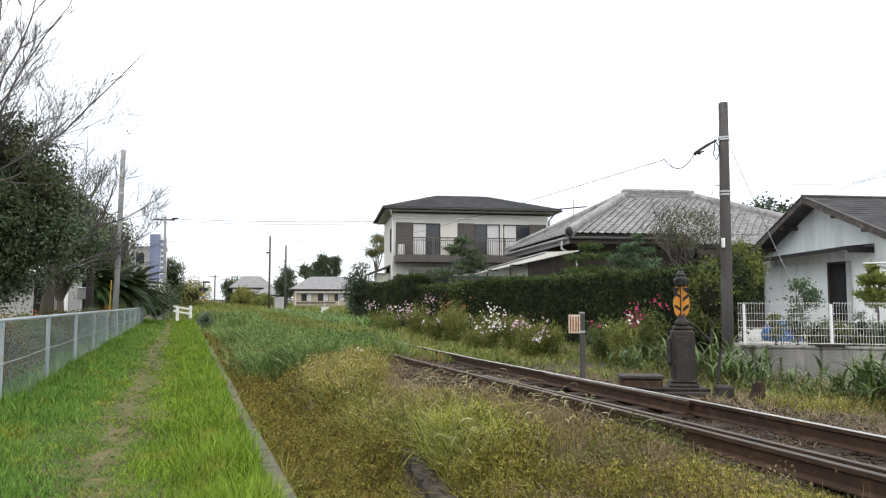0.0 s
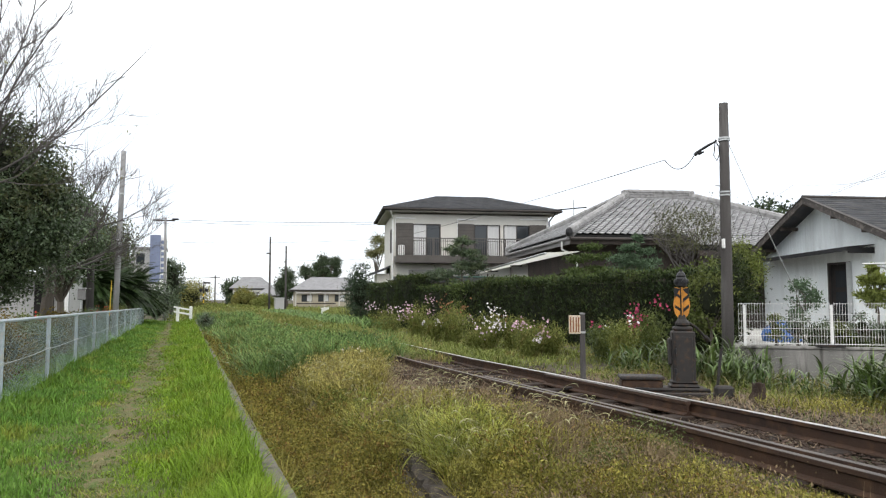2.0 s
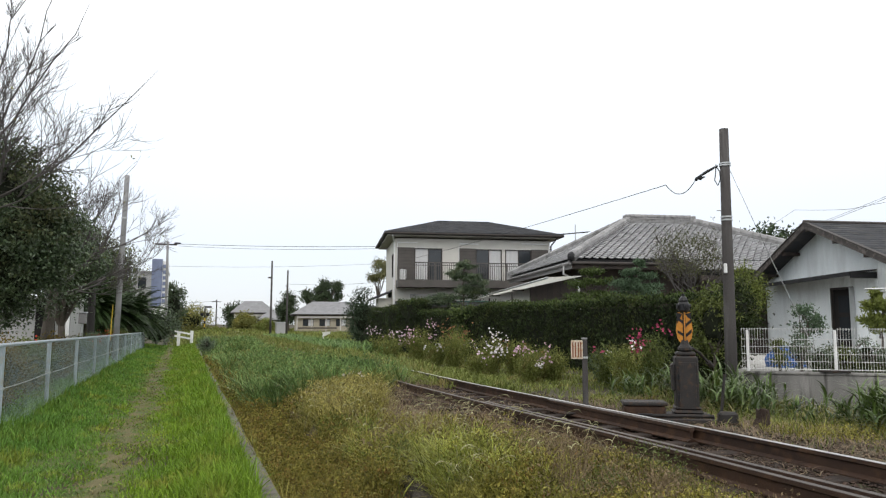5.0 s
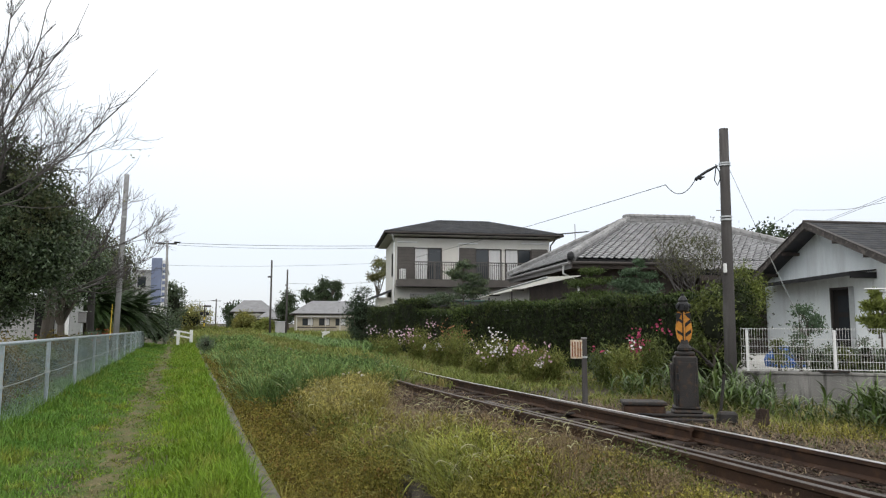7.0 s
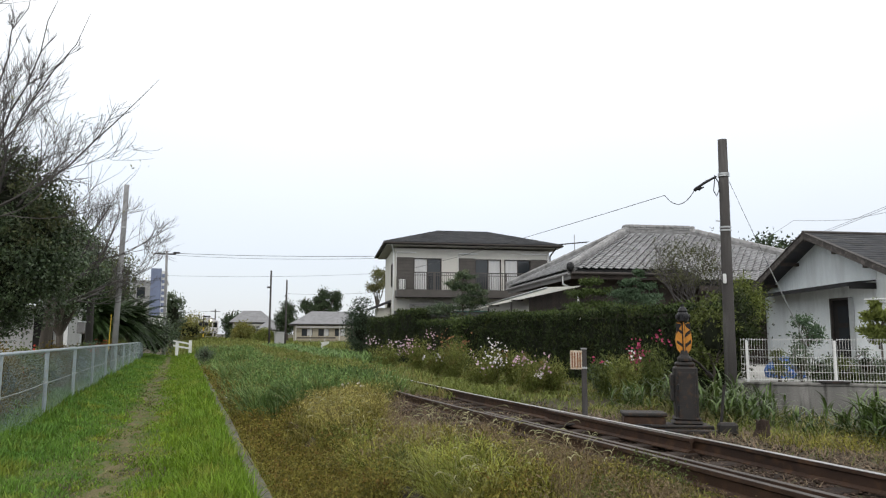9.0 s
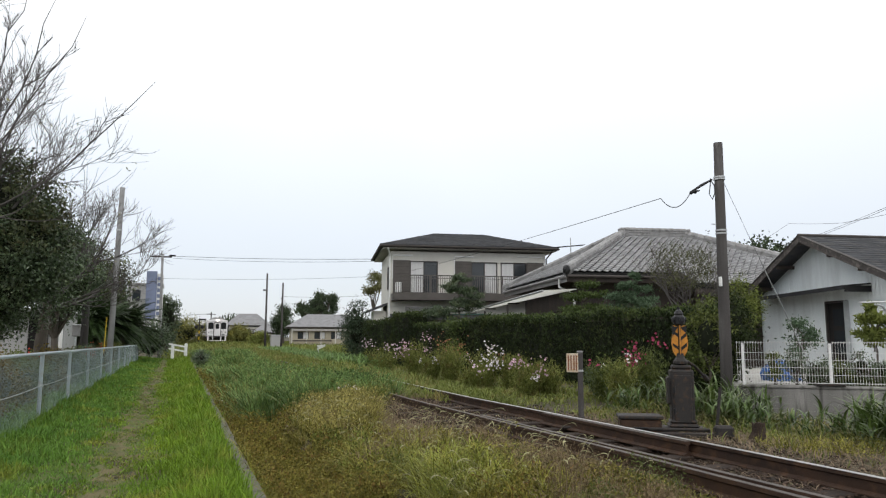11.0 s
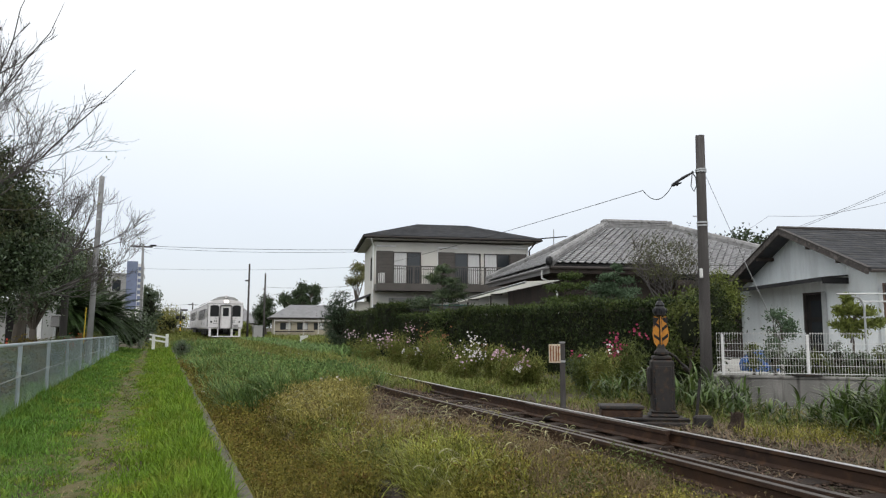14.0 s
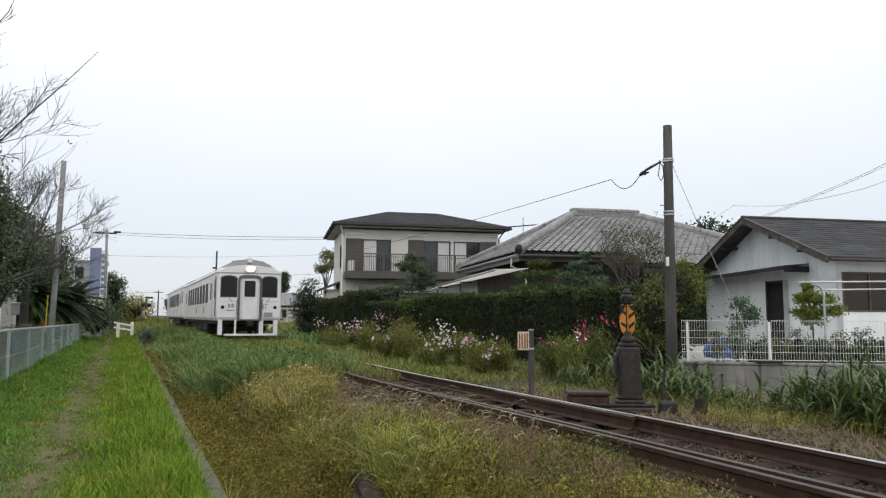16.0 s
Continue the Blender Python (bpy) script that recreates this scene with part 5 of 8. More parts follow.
    for x in (-0.18, -0.14, -0.095, -0.06):
        part("mark", boxes((x - 0.010, x + 0.010, -0.076, -0.072, 0.79, 1.02)), M_RUST_MARK, b)
    part("strap", boxes((-0.047, 0.047, -0.05, 0.05, 0.77, 0.80)), M_METAL, p)


build_switch_stand()

# ---- the train: two white railcars ----
def car_outline():
    pts = [(-1.33, 0.82), (-1.375, 0.95), (-1.375, 2.94), (-1.345, 3.02), (-1.25, 3.07), (-0.95, 3.14), (-0.5, 3.21), (0.0, 3.24)]
    return pts + [(-x, z) for x, z in pts[-2::-1]]


def build_car(label, cab):
    t = thing("railcar", label, "train", "cars of the train")
    L = 19.6
    bm = prism(car_outline(), 0.0, L)
    ring = [e for e in bm.edges if all(abs(v.co.y) < 1e-4 for v in e.verts)]
    bmesh.ops.bevel(bm, geom=ring, offset=0.11, segments=3, affect="EDGES", profile=0.5)
    body = part("body", bm, M_TRAIN, t, "white painted steel body")
    roof = [(-1.02, 3.10), (-0.95, 3.27), (-0.6, 3.44), (0.0, 3.53), (0.6, 3.44), (0.95, 3.27), (1.02, 3.10)]
    part("roof_deck", prism(roof, 0.38, L - 0.3), M_TRAIN_ROOF, t, "grey roof deck")
    # front
    def pane(name, x0, x1, z0, z1, frame_w, material, y=-0.004, round_top=0.0):
        o = [(x0, z0), (x1, z0), (x1, z1 - round_top), (x1 - 0.10, z1 - round_top * 0.3), ((x0 + x1) / 2, z1), (x0 + 0.10, z1 - round_top * 0.3), (x0, z1 - round_top)]
        w = part(name, prism([((x - (x0 + x1) / 2) * (1 + 2 * frame_w / (x1 - x0)) + (x0 + x1) / 2, (z - (z0 + z1) / 2) * (1 + 2 * frame_w / (z1 - z0)) + (z0 + z1) / 2) for x, z in o], y - 0.004, 0.02), M_GASKET, t)
        part("pane", prism(o, y - 0.012, 0.01), material, w)
        return w
    if cab:
        pane("cab_window", -1.20, -0.56, 1.86, 2.74, 0.035, M_TRAIN_GLASS, round_top=0.10)
        pane("cab_window", 0.54, 1.16, 1.86, 2.74, 0.035, M_TRAIN_GLASS, round_top=0.10)
        dw = part("gangway_frame", prism([(-0.50, 0.80), (-0.50, 2.60), (-0.44, 2.74), (-0.3, 2.79), (0.3, 2.79), (0.44, 2.74), (0.50, 2.60), (0.50, 0.80), (0.42, 0.80), (0.42, 2.56), (0.37, 2.66), (0.27, 2.70), (-0.27, 2.70), (-0.37, 2.66), (-0.42, 2.56), (-0.42, 0.80)], -0.09, 0.02), M_GASKET, t, "dark grey frame round the end door")
        part("end_door", boxes((-0.34, 0.34, -0.03, 0.02, 0.88, 2.62), bevel=0.02), M_TRAIN, dw, "white end door")
        part("door_pane", boxes((-0.23, 0.23, -0.042, -0.03, 1.86, 2.54), bevel=0.02), M_TRAIN_GLASS, dw)
        part("door_step", boxes((-0.40, 0.40, -0.12, 0.0, 0.84, 0.89)), M_TRAIN_GREY, dw)
        hl = part("headlamp_housing", spin([(0.05, 0.10), (0.20, 0.08), (0.21, -0.10), (0.17, -0.12), (0.02, -0.11)], 18, pose(0, 0.04, 3.06, -90, 0, 0) @ Matrix.Diagonal((1.2, 0.9, 1.0, 1.0))), M_TRAIN, t)
        for x in (-0.095, 0.095):
            part("headlamp", spin([(0.01, 0.10), (0.05, 0.112), (0.082, 0.10), (0.082, 0.085)], 16, pose(x, 0.0, 3.06, 90, 0, 0)), M_LAMP, hl, "glowing warm headlamp")
        part("roof_vent", boxes((-0.10, 0.10, 0.15, 0.5, 3.36, 3.58), bevel=0.03), M_TRAIN, t)
        for x in (-1.12, 1.10):
            part("tail_lamp", spin([(0.075, 0.0), (0.075, 0.03), (0.045, 0.045)], 14, pose(x, 0.0, 1.40, 90, 0, 0)), M_BLACK, t)
        for x0, x1, z0, z1 in ((-0.98, -0.62, 1.24, 1.28), (-0.90, -0.80, 1.38, 1.54), (-0.76, -0.66, 1.38, 1.54), (0.56, 0.62, 1.32, 1.54), (0.66, 0.80, 1.50, 1.54), (0.66, 0.72, 1.32, 1.46)):
            part("stencil_mark", boxes((x0, x1, -0.006, 0.0, z0, z1)), M_STRIPE, t)
        part("number_plate", boxes((0.62, 1.0, -0.012, 0.0, 0.98, 1.18), bevel=0.004), M_STRIPE, t, "grey plate with a plain bar")
        part("rain_strip", boxes((-1.36, 1.36, -0.02, 0.05, 2.86, 2.895), bevel=0.006), M_TRAIN_GREY, t)
        for x in (-0.46, 0.46):
            part("door_handrail", bar([(x * 1.16, -0.05, 1.0), (x * 1.16, -0.05, 1.75)], 0.014, 6), M_GASKET, t)
        part("skirt_line", boxes((-1.33, 1.33, -0.012, 0.0, 0.93, 0.955)), M_TRAIN_GREY, t)
        part("waist_line", boxes((-1.28, 1.28, -0.012, 0.0, 1.66, 1.70)), M_TRAIN, t)
        for x, s in ((-0.86, -1), (0.86, 1)):
            part("wiper", bar([(x, -0.03, 1.78), (x + 0.13 * -s, -0.035, 1.64)], 0.012, 6), M_BLACK, t)
        # plough frame
        pl = part("plough", boxes((-1.05, 1.12, -0.06, 0.0, 0.16, 0.26), bevel=0.02), M_TRAIN, t, "white snow plough frame")
        for x0, x1 in ((-1.30, -1.12), (-0.62, -0.54), (0.42, 0.60), (1.04, 1.22)):
            part("plough_stay", boxes((x0, x1, -0.04, 0.02, 0.22, 0.84)), M_TRAIN, pl)
        part("plough_stay", prism([(1.04, 0.18), (1.22, 0.18), (1.22, 0.5), (0.98, 0.20)], -0.05, 0.0), M_TRAIN, pl)
        for x in (-1.40, 1.40):
            part("corner_handrail", bar([(x, 0.30, 1.0), (x, 0.30, 2.75)], 0.02, 6), M_GASKET, t)
        part("coupler", boxes((-0.14, 0.14, -0.35, 0.3, 0.55, 0.82), bevel=0.05), M_BLACK, t)
        part("hose", bar([(0.35, -0.02, 0.8), (0.37, -0.1, 0.5), (0.30, -0.08, 0.3)], 0.03, 6), M_BLACK, t)
    # sides: windows, doors, grey strips painted for the shadow gaps
    for s in (-1, 1):
        x = 1.375 * s
        for i in range(8):
            y0 = 3.4 + 1.5 * i
            w = part("side_window", boxes((min(x, x + 0.012 * s), max(x, x + 0.012 * s), y0 + 0.02, y0 + 1.36, 1.58, 2.62), bevel=0.002), M_TRAIN, t)
            part("pane", boxes((min(x, x + 0.018 * s), max(x, x + 0.018 * s), y0 + 0.14, y0 + 1.24, 1.64, 2.56)), M_TRAIN_DARK, w)
        for y0, y1 in ((1.75, 2.75), (16.3, 17.3)):
            d = part("side_door", boxes((min(x, x + 0.014 * s), max(x, x + 0.014 * s), y0, y1, 0.90, 2.72), bevel=0.002), M_TRAIN, t)
            part("door_pane", boxes((min(x, x + 0.02 * s), max(x, x + 0.02 * s), y0 + 0.22, y1 - 0.22, 1.75, 2.5)), M_TRAIN_GLASS, d)
            for yy in (y0 - 0.02, y1 + 0.02):
                part("door_gap_shade", boxes((min(x, x + 0.01 * s), max(x, x + 0.01 * s), yy - 0.015, yy + 0.015, 0.90, 2.75)), M_TRAIN_GREY, t)
        part("driver_window", boxes((min(x, x + 0.016 * s), max(x, x + 0.016 * s), 0.45, 0.95, 1.8, 2.62)), M_TRAIN_GLASS, t)
        part("gutter_line", boxes((min(x, x + 0.02 * s), max(x, x + 0.02 * s), 0.2, L - 0.1, 2.86, 2.90)), M_TRAIN_GREY, t)
        for y0 in (5.2, 9.3):
            part("stencil_mark", boxes((min(x, x + 0.006 * s), max(x, x + 0.006 * s), y0, y0 + 0.5, 1.15, 1.45)), M_STRIPE, t)
    # underframe
    part("underframe", boxes((-1.2, 1.2, 0.3, L - 0.2, 0.66, 0.84)), M_UNDER, t)
    for y0, y1 in ((6.0, 8.2), (8.8, 10.6), (11.2, 13.4)):
        part("equipment_box", boxes((-1.15, 1.15, y0, y1, 0.28, 0.68), bevel=0.04), M_UNDER, t)
    for yb in (2.6, 17.0):
        b = part("bogie", boxes((-0.92, 0.92, yb - 1.6, yb + 1.6, 0.34, 0.60), bevel=0.05), M_UNDER, t)
        for yw in (yb - 1.05, yb + 1.05):
            part("axle", bar([(-0.62, yw, 0.43), (0.62, yw, 0.43)], 0.07, 10), M_UNDER, b)
            for xw in (-0.6, 0.6):
                part("wheel", spin([(0.43, -0.06), (0.43, 0.03), (0.46, 0.06), (0.1, 0.07), (0.1, -0.07)], 20, pose(xw, yw, 0.455, 0, 90, 0)), M_RAIL_RUST, b)
    return t


M_LAMP = glow("headlamp_glow", (1.0, 0.93, 0.80), 9.0)
CARS = [build_car("white railcar with a glowing headlamp and plough frame", True), build_car("white second railcar with a row of dark windows", False)]

# ---- grass and weeds ----
def scatter(n, x0, x1, y0, y1, power=1.0):
    """Places thicker near the camera's end."""
    u = rng.uniform(0, 1, n)
    if power == 0:
        y = y0 + (y1 - y0) * u
    else:
        y = y0 * (y1 / y0) ** u
    x = rng.uniform(x0, x1, n)
    return x, y


def lay_blades(name, label, x, y, height, width, lean, material, seg=2, category="grass", lift=0.0):
    base = np.stack([x, y, ground_z(x, y) - 0.01 + lift], 1)
    v, q, t = blade_arrays(base, height, width, lean, rng.uniform(0, 2 * math.pi, len(x)), seg)
    ob = np_mesh(name, v, q, t, material)
    return tagged(ob, label, category, kind="stuff")


def worn(x, y):
    """Nearness to the middle of the trodden line, 0 to 1."""
    mid = -0.55 - 0.004 * y + 0.04 * np.sin(y * 0.55) + 0.03 * np.sin(y * 1.7)
    return np.exp(-((x - mid) / 0.30) ** 2)


M_STRAW = mat("matted_straw", (0.23, 0.19, 0.095), (0.15, 0.14, 0.06), 1.5, 0.8, 0, 30, island=0.45, leaf=0.2)


def build_path_grass():
    x, y = scatter(130000, -2.7, 0.57, 1.9, 48)
    keep = rng.uniform(0, 1, len(x)) > 0.42 * worn(x, y) * (0.7 + 0.5 * noise2(x, y, 2.4))
    x, y = x[keep], y[keep]
    w = worn(x, y)
    edge = np.clip((x + 0.15) / 0.5, 0, 1)
    fence = np.clip((-1.3 - x) / 0.7, 0, 1)
    h = (0.085 + 0.15 * edge + 0.13 * fence) * (1 - 0.6 * w) * rng.uniform(0.55, 1.35, len(x)) * (1 + 0.28 * noise2(x, y, 2.2))
    wd = 0.0055 + 0.0011 * y
    cool = x < -0.75 + 0.25 * noise2(x, y, 1.3, 4.0)
    wd, lean = wd * rng.uniform(0.7, 1.3, len(x)), rng.uniform(0.1, 1.0, len(x))
    for k, label, material in ((cool, "deep green grass along the netting fence", M_GRASS_COOL), (~cool, "bright green grass on the footpath", M_GRASS)):
        lay_blades("path_grass", label, x[k], y[k], h[k], wd[k], lean[k], material)
    x, y = scatter(34000, -1.1, 0.1, 1.9, 40)
    keep = rng.uniform(0, 1, len(x)) < 0.85 * worn(x, y) ** 0.6 * (0.6 + 0.4 * noise2(x, y, 2.6, 3.0))
    x, y = x[keep], y[keep]
    lay_blades("dry_grass", "short dry straw on the trodden line", x, y, rng.uniform(0.02, 0.08, len(x)), 0.004 + 0.0010 * y, rng.uniform(0.6, 2.2, len(x)), M_STRAW)
    x, y = rng.uniform(-2.8, 0.6, 15000), rng.uniform(-8, 2.2, 15000)
    lay_blades("path_grass", "bright green grass on the footpath", x, y, rng.uniform(0.05, 0.14, len(x)) * (1 - 0.5 * worn(x, y)), np.full(len(x), 0.012), rng.uniform(0.2, 1.0, len(x)), M_GRASS)
    # long bright blades hanging over the kerb
    x, y = scatter(17000, 0.05, 0.585, 1.9, 46)
    lay_blades("edge_grass", "long bright grass leaning over the kerb", x, y, rng.uniform(0.10, 0.24, len(x)), (0.006 + 0.0011 * y), rng.uniform(0.2, 0.7, len(x)), M_GRASS)


build_path_grass()


def leafy(name, label, x, y, height, leaf, per, material, up=0.3, spread=0.12, category="weed", slim=0.5):
    """Leafy weeds: for each place a thin stem and a few leaves up it, all in one mesh."""
    n = len(x)
    g = ground_z(x, y)
    s = rng.uniform(0.25, 1.0, (n, per))
    px = x[:, None] + rng.normal(0, spread, (n, per)) * s
    py = y[:, None] + rng.normal(0, spread, (n, per)) * s
    pz = g[:, None] + height[:, None] * s
    size = np.repeat(leaf[:, None], per, 1) * rng.uniform(0.6, 1.3, (n, per))
    v, t = leaf_arrays(np.stack([px, py, pz], -1).reshape(-1, 3), size.ravel(), up, slim)
    base = np.stack([x, y, g - 0.01], 1)
    bv, bq, bt = blade_arrays(base, height * 1.02, 0.003 + 0.0007 * y, rng.uniform(0.05, 0.4, n), rng.uniform(0, 6.28, n), 1)
    k = len(v)
    ob = np_mesh(name, np.concatenate([v, bv]), bq + k, np.concatenate([t, bt + k]), material)
    return tagged(ob, label, category, kind="stuff")


def tall_limit(x, y):
    """How high the growth before the line stands."""
    near = 1.22 - 0.0285 * y
    side_on = np.clip((0.118 - x / y) / 0.03, 0, 1)
    low = np.where(y < 28, np.maximum(near, 0.42), 0.42)
    return low + side_on * np.maximum(0, 1.08 - 0.006 * y - low)


def mounds(x, y):
    """Rounded heaps of growth, 0 to 1."""
    r = np.random.default_rng(31)
    v = np.zeros_like(x)
    for _ in range(110):
        cy = 12.8 * 4.0 ** r.uniform(0, 1)
        cx = r.uniform(0.9, 3.9)
        s = r.uniform(0.22, 0.46) + 0.008 * cy
        v = np.maximum(v, r.uniform(0.6, 1.0) * np.exp(-(((x - cx) / s) ** 2 + ((y - cy) / (s * 1.5)) ** 2)))
    return v


def off_drain(x, y):
    """Clear of the broken concrete edge of the ditch."""
    d = x - np.interp(y, [2.4, 3.6, 4.4, 5.1, 5.8, 6.6], [1.55, 1.60, 1.66, 1.74, 1.84, 1.97])
    return ~((d > -0.10) & (d < 0.20) & (y < 6.7))


def bare_patch(x, y):
    """The strip of dead litter beside the near rail."""
    return (x / y > 0.262 + 0.02 * noise2(x, y, 0.9, 13.0)) & (y > 8.0 + 0.4 * noise2(x, y, 1.1, 14.0)) & (y < 13.6) & (x > 2.2)


def tufts(name, label, cx, cy, per, height, width, spread, material, lean=(0.15, 1.1), seg=3, category="grass"):
    """Clumps of blades that spring from one root and arch outwards."""
    n = len(cx)
    turn = rng.uniform(0, 2 * math.pi, (n, per))
    r = np.abs(rng.normal(0, 1, (n, per))) * np.broadcast_to(spread, (n,))[:, None]
    x, y = (cx[:, None] + np.cos(turn) * r).ravel(), (cy[:, None] + np.sin(turn) * r).ravel()
    h = (np.broadcast_to(height, (n,))[:, None] * rng.uniform(0.5, 1.15, (n, per))).ravel()
    w = (np.broadcast_to(width, (n,))[:, None] * rng.uniform(0.7, 1.3, (n, per))).ravel()
    base = np.stack([x, y, ground_z(x, y) - 0.01], 1)
    v, q, t = blade_arrays(base, h, w, rng.uniform(*lean, len(x)), (turn + rng.normal(0, 0.35, (n, per))).ravel(), seg)
    return tagged(np_mesh(name, v, q, t, material), label, category, kind="stuff")


def heads(name, label, x, y, height, lean, length, radius, material, stem=0.0016):
    """Arching stems with thick fuzzy seed heads that hang over."""
    bm = bmesh.new()
    for a, b in zip(x, y):
        g = float(ground_z(a, b))
        h, turn, r = random.uniform(*height), random.uniform(0, 6.28), random.uniform(*lean)
        c, s_ = math.cos(turn), math.sin(turn)
        k = random.uniform(*length)
        pts = [Vector((a + c * r * s * s, b + s_ * r * s * s, g + h * (s - 0.22 * s ** 4))) for s in (0, 0.45, 0.8, 1.0)]
        tube(bm, pts, stem, 3, False)
        e = pts[-1]
        tip = [e, e + Vector((c, s_, 0.12)) * k * 0.35, e + Vector((c, s_, -0.05)) * k * 0.7, e + Vector((c, s_, -0.35)) * k]
        tube(bm, tip, [radius * 0.55, radius, radius * 0.95, radius * 0.3], 5, False)
    return tagged(part(name, bm, material), label, "grass", kind="stuff")


M_GRASS_PALE = mat("pale_grass", (0.423, 0.365, 0.122), (0.185, 0.168, 0.049), 2.6, 0.7, 0, 30, island=0.68, leaf=0.35)
M_GRASS_LONG = mat("long_grass", (0.323, 0.301, 0.063), (0.123, 0.122, 0.026), 2.6, 0.6, 0, 30, island=0.68, leaf=0.35)
M_FRESH = mat("fresh_bank_grass", (0.373, 0.400, 0.076), (0.146, 0.168, 0.029), 2.6, 0.5, 0, 30, island=0.68, leaf=0.35)
M_SEED = mat("seed_head", (0.43, 0.41, 0.24), (0.36, 0.35, 0.19), 6.0, 0.8, 0, 30, island=0.3, leaf=0.3)
M_DEADWEED = mat("dead_weed", (0.24, 0.18, 0.105), (0.15, 0.112, 0.066), 1.5, 0.8, 0, 30, island=0.45, leaf=0.15)
M_LITTER = mat("dead_litter", (0.27, 0.205, 0.14), (0.17, 0.125, 0.085), 2.0, 0.85, 0, 30, island=0.5, leaf=0.1)
M_HERB = mat("green_herb", (0.211, 0.238, 0.056), (0.077, 0.097, 0.023), 2.6, 0.65, 0, 30, island=0.68, leaf=0.3)
M_LIME = mat("lime_weed", (0.336, 0.307, 0.073), (0.143, 0.136, 0.032), 2.6, 0.6, 0, 30, island=0.68, leaf=0.35)
M_TUFT = mat("blue_green_grass", (0.190, 0.293, 0.092), (0.085, 0.141, 0.042), 1.4, 0.6, 0, 30, island=0.60, leaf=0.35, stain=(0.255, 0.247, 0.077))
M_TUFT_DARK = mat("dark_green_grass", (0.095, 0.155, 0.044), (0.058, 0.100, 0.030), 0.8, 0.6, 0, 30, island=0.5, leaf=0.3)
M_SHORT = mat("short_verge_grass", (0.195, 0.225, 0.058), (0.135, 0.165, 0.042), 0.6, 0.65, 0, 30, island=0.4, leaf=0.3, stain=(0.265, 0.209, 0.077))
M_SORREL = mat("reddish_weed", (0.21, 0.155, 0.075), (0.155, 0.13, 0.055), 0.8, 0.7, 0, 30, island=0.4, leaf=0.3)


def build_near_bank():
    # fine olive growth in the ditch, in low cushions
    x, y = scatter(12500, 0.76, 2.2, 2.2, 30)
    keep = (x < 1.9 + 0.4 * noise2(x, y, 0.9, 2.0)) & off_drain(x, y)
    x, y = x[keep], y[keep]
    h = (0.29 + 0.13 * noise2(x, y, 2.3, 1.0)).clip(0.08) * rng.uniform(0.6, 1.25, len(x))
    leafy("ditch_weeds", "low olive-brown weeds filling the ditch", x, y, h, 0.010 + 0.0030 * y, 20, M_WEED_OLIVE, 0.3, 0.09, slim=0.36)
    x, y = scatter(7000, 0.76, 2.1, 2.2, 30)
    keep = off_drain(x, y) & (noise2(x, y, 1.1, 5.5) > -0.25)
    x, y = x[keep], y[keep]
    tufts("ditch_grass", "olive grass standing in the ditch", x, y, 5, 0.27 + 0.12 * noise2(x, y, 2.0, 2.0), 0.004 + 0.0010 * y, 0.03, M_WEED_YELLOW, (0.3, 1.4), 2)
    # long yellow-green grass on the bank
    x, y = scatter(2100, 1.75, 3.75, 4.8, 12.6)
    keep = off_drain(x, y) & ~bare_patch(x, y) & (rng.uniform(0, 1, len(x)) < np.clip(0.62 + 0.9 * noise2(x, y, 1.1, 5.0), 0.06, 1)) & ~((x > 2.9) & (y < 6.6))
    x, y = x[keep], y[keep]
    hh = (0.38 + 0.18 * noise2(x, y, 1.3, 3.0)).clip(0.12) * np.clip((3.9 - x) / 1.0, 0.35, 1)
    tufts("bank_grass", "long yellow-green arching grass on the bank", x, y, 13, hh, 0.0055 + 0.0009 * y, 0.05, M_GRASS_LONG, (0.3, 1.5), 3)
    x, y = scatter(900, 1.9, 3.3, 3.0, 9.5)
    keep = off_drain(x, y) & ~((x > 2.9) & (y < 6.2))
    x, y = x[keep], y[keep]
    tufts("bank_grass", "darker green grass low on the bank", x, y, 10, 0.25, 0.006 + 0.001 * y, 0.06, M_WEED_YELLOW, (0.3, 1.4), 2)
    x, y = rng.normal(2.42, 0.20, 150), rng.normal(6.0, 0.50, 150)
    keep = off_drain(x, y)
    x, y = x[keep], y[keep]
    tufts("fresh_grass", "fresh light green grass on the bank", x, y, 16, 0.44 + 0.08 * noise2(x, y, 2.0, 4.0), 0.012, 0.06, M_FRESH, (0.3, 1.5), 4)
    # pale mound of feathery grass where the ditch bends away
    x = np.concatenate([rng.normal(2.35, 0.32, 150), rng.normal(2.75, 0.25, 90), rng.normal(2.1, 0.3, 90)])
    y = np.concatenate([rng.normal(11.6, 0.5, 150), rng.normal(10.6, 0.6, 90), rng.normal(9.9, 0.7, 90)])
    keep = ~bare_patch(x, y) & (x > 1.6)
    x, y = x[keep], y[keep]
    tufts("pale_grass", "pale straw-green feathery grass on the bank", x, y, 26, 0.42 + 0.12 * noise2(x, y, 2.2, 6.0), 0.009, 0.12, M_GRASS_PALE, (0.1, 1.0), 3)
    leafy("pale_seed_grass", "feathery straw-green seed sprays on the bank", x, y, 0.50 + 0.1 * noise2(x, y, 2.2, 6.0), np.full(len(x), 0.045), 34, M_GRASS_PALE, 0.9, 0.13, slim=0.22)
    # low bushy herbs all over the bank, in patches of olive, brown and green
    for label, material, seed, count in (("bushy olive herbs on the bank", M_WEED_OLIVE, 31.0, 240), ("brown seeding herbs on the bank", M_DEADWEED, 33.0, 150), ("green bushy herbs on the bank", M_HERB, 35.0, 170), ("yellow-green bushy herbs on the bank", M_LIME, 37.0, 210)):
        x, y = scatter(count * 2, 1.7, 3.85, 3.0, 12.4)
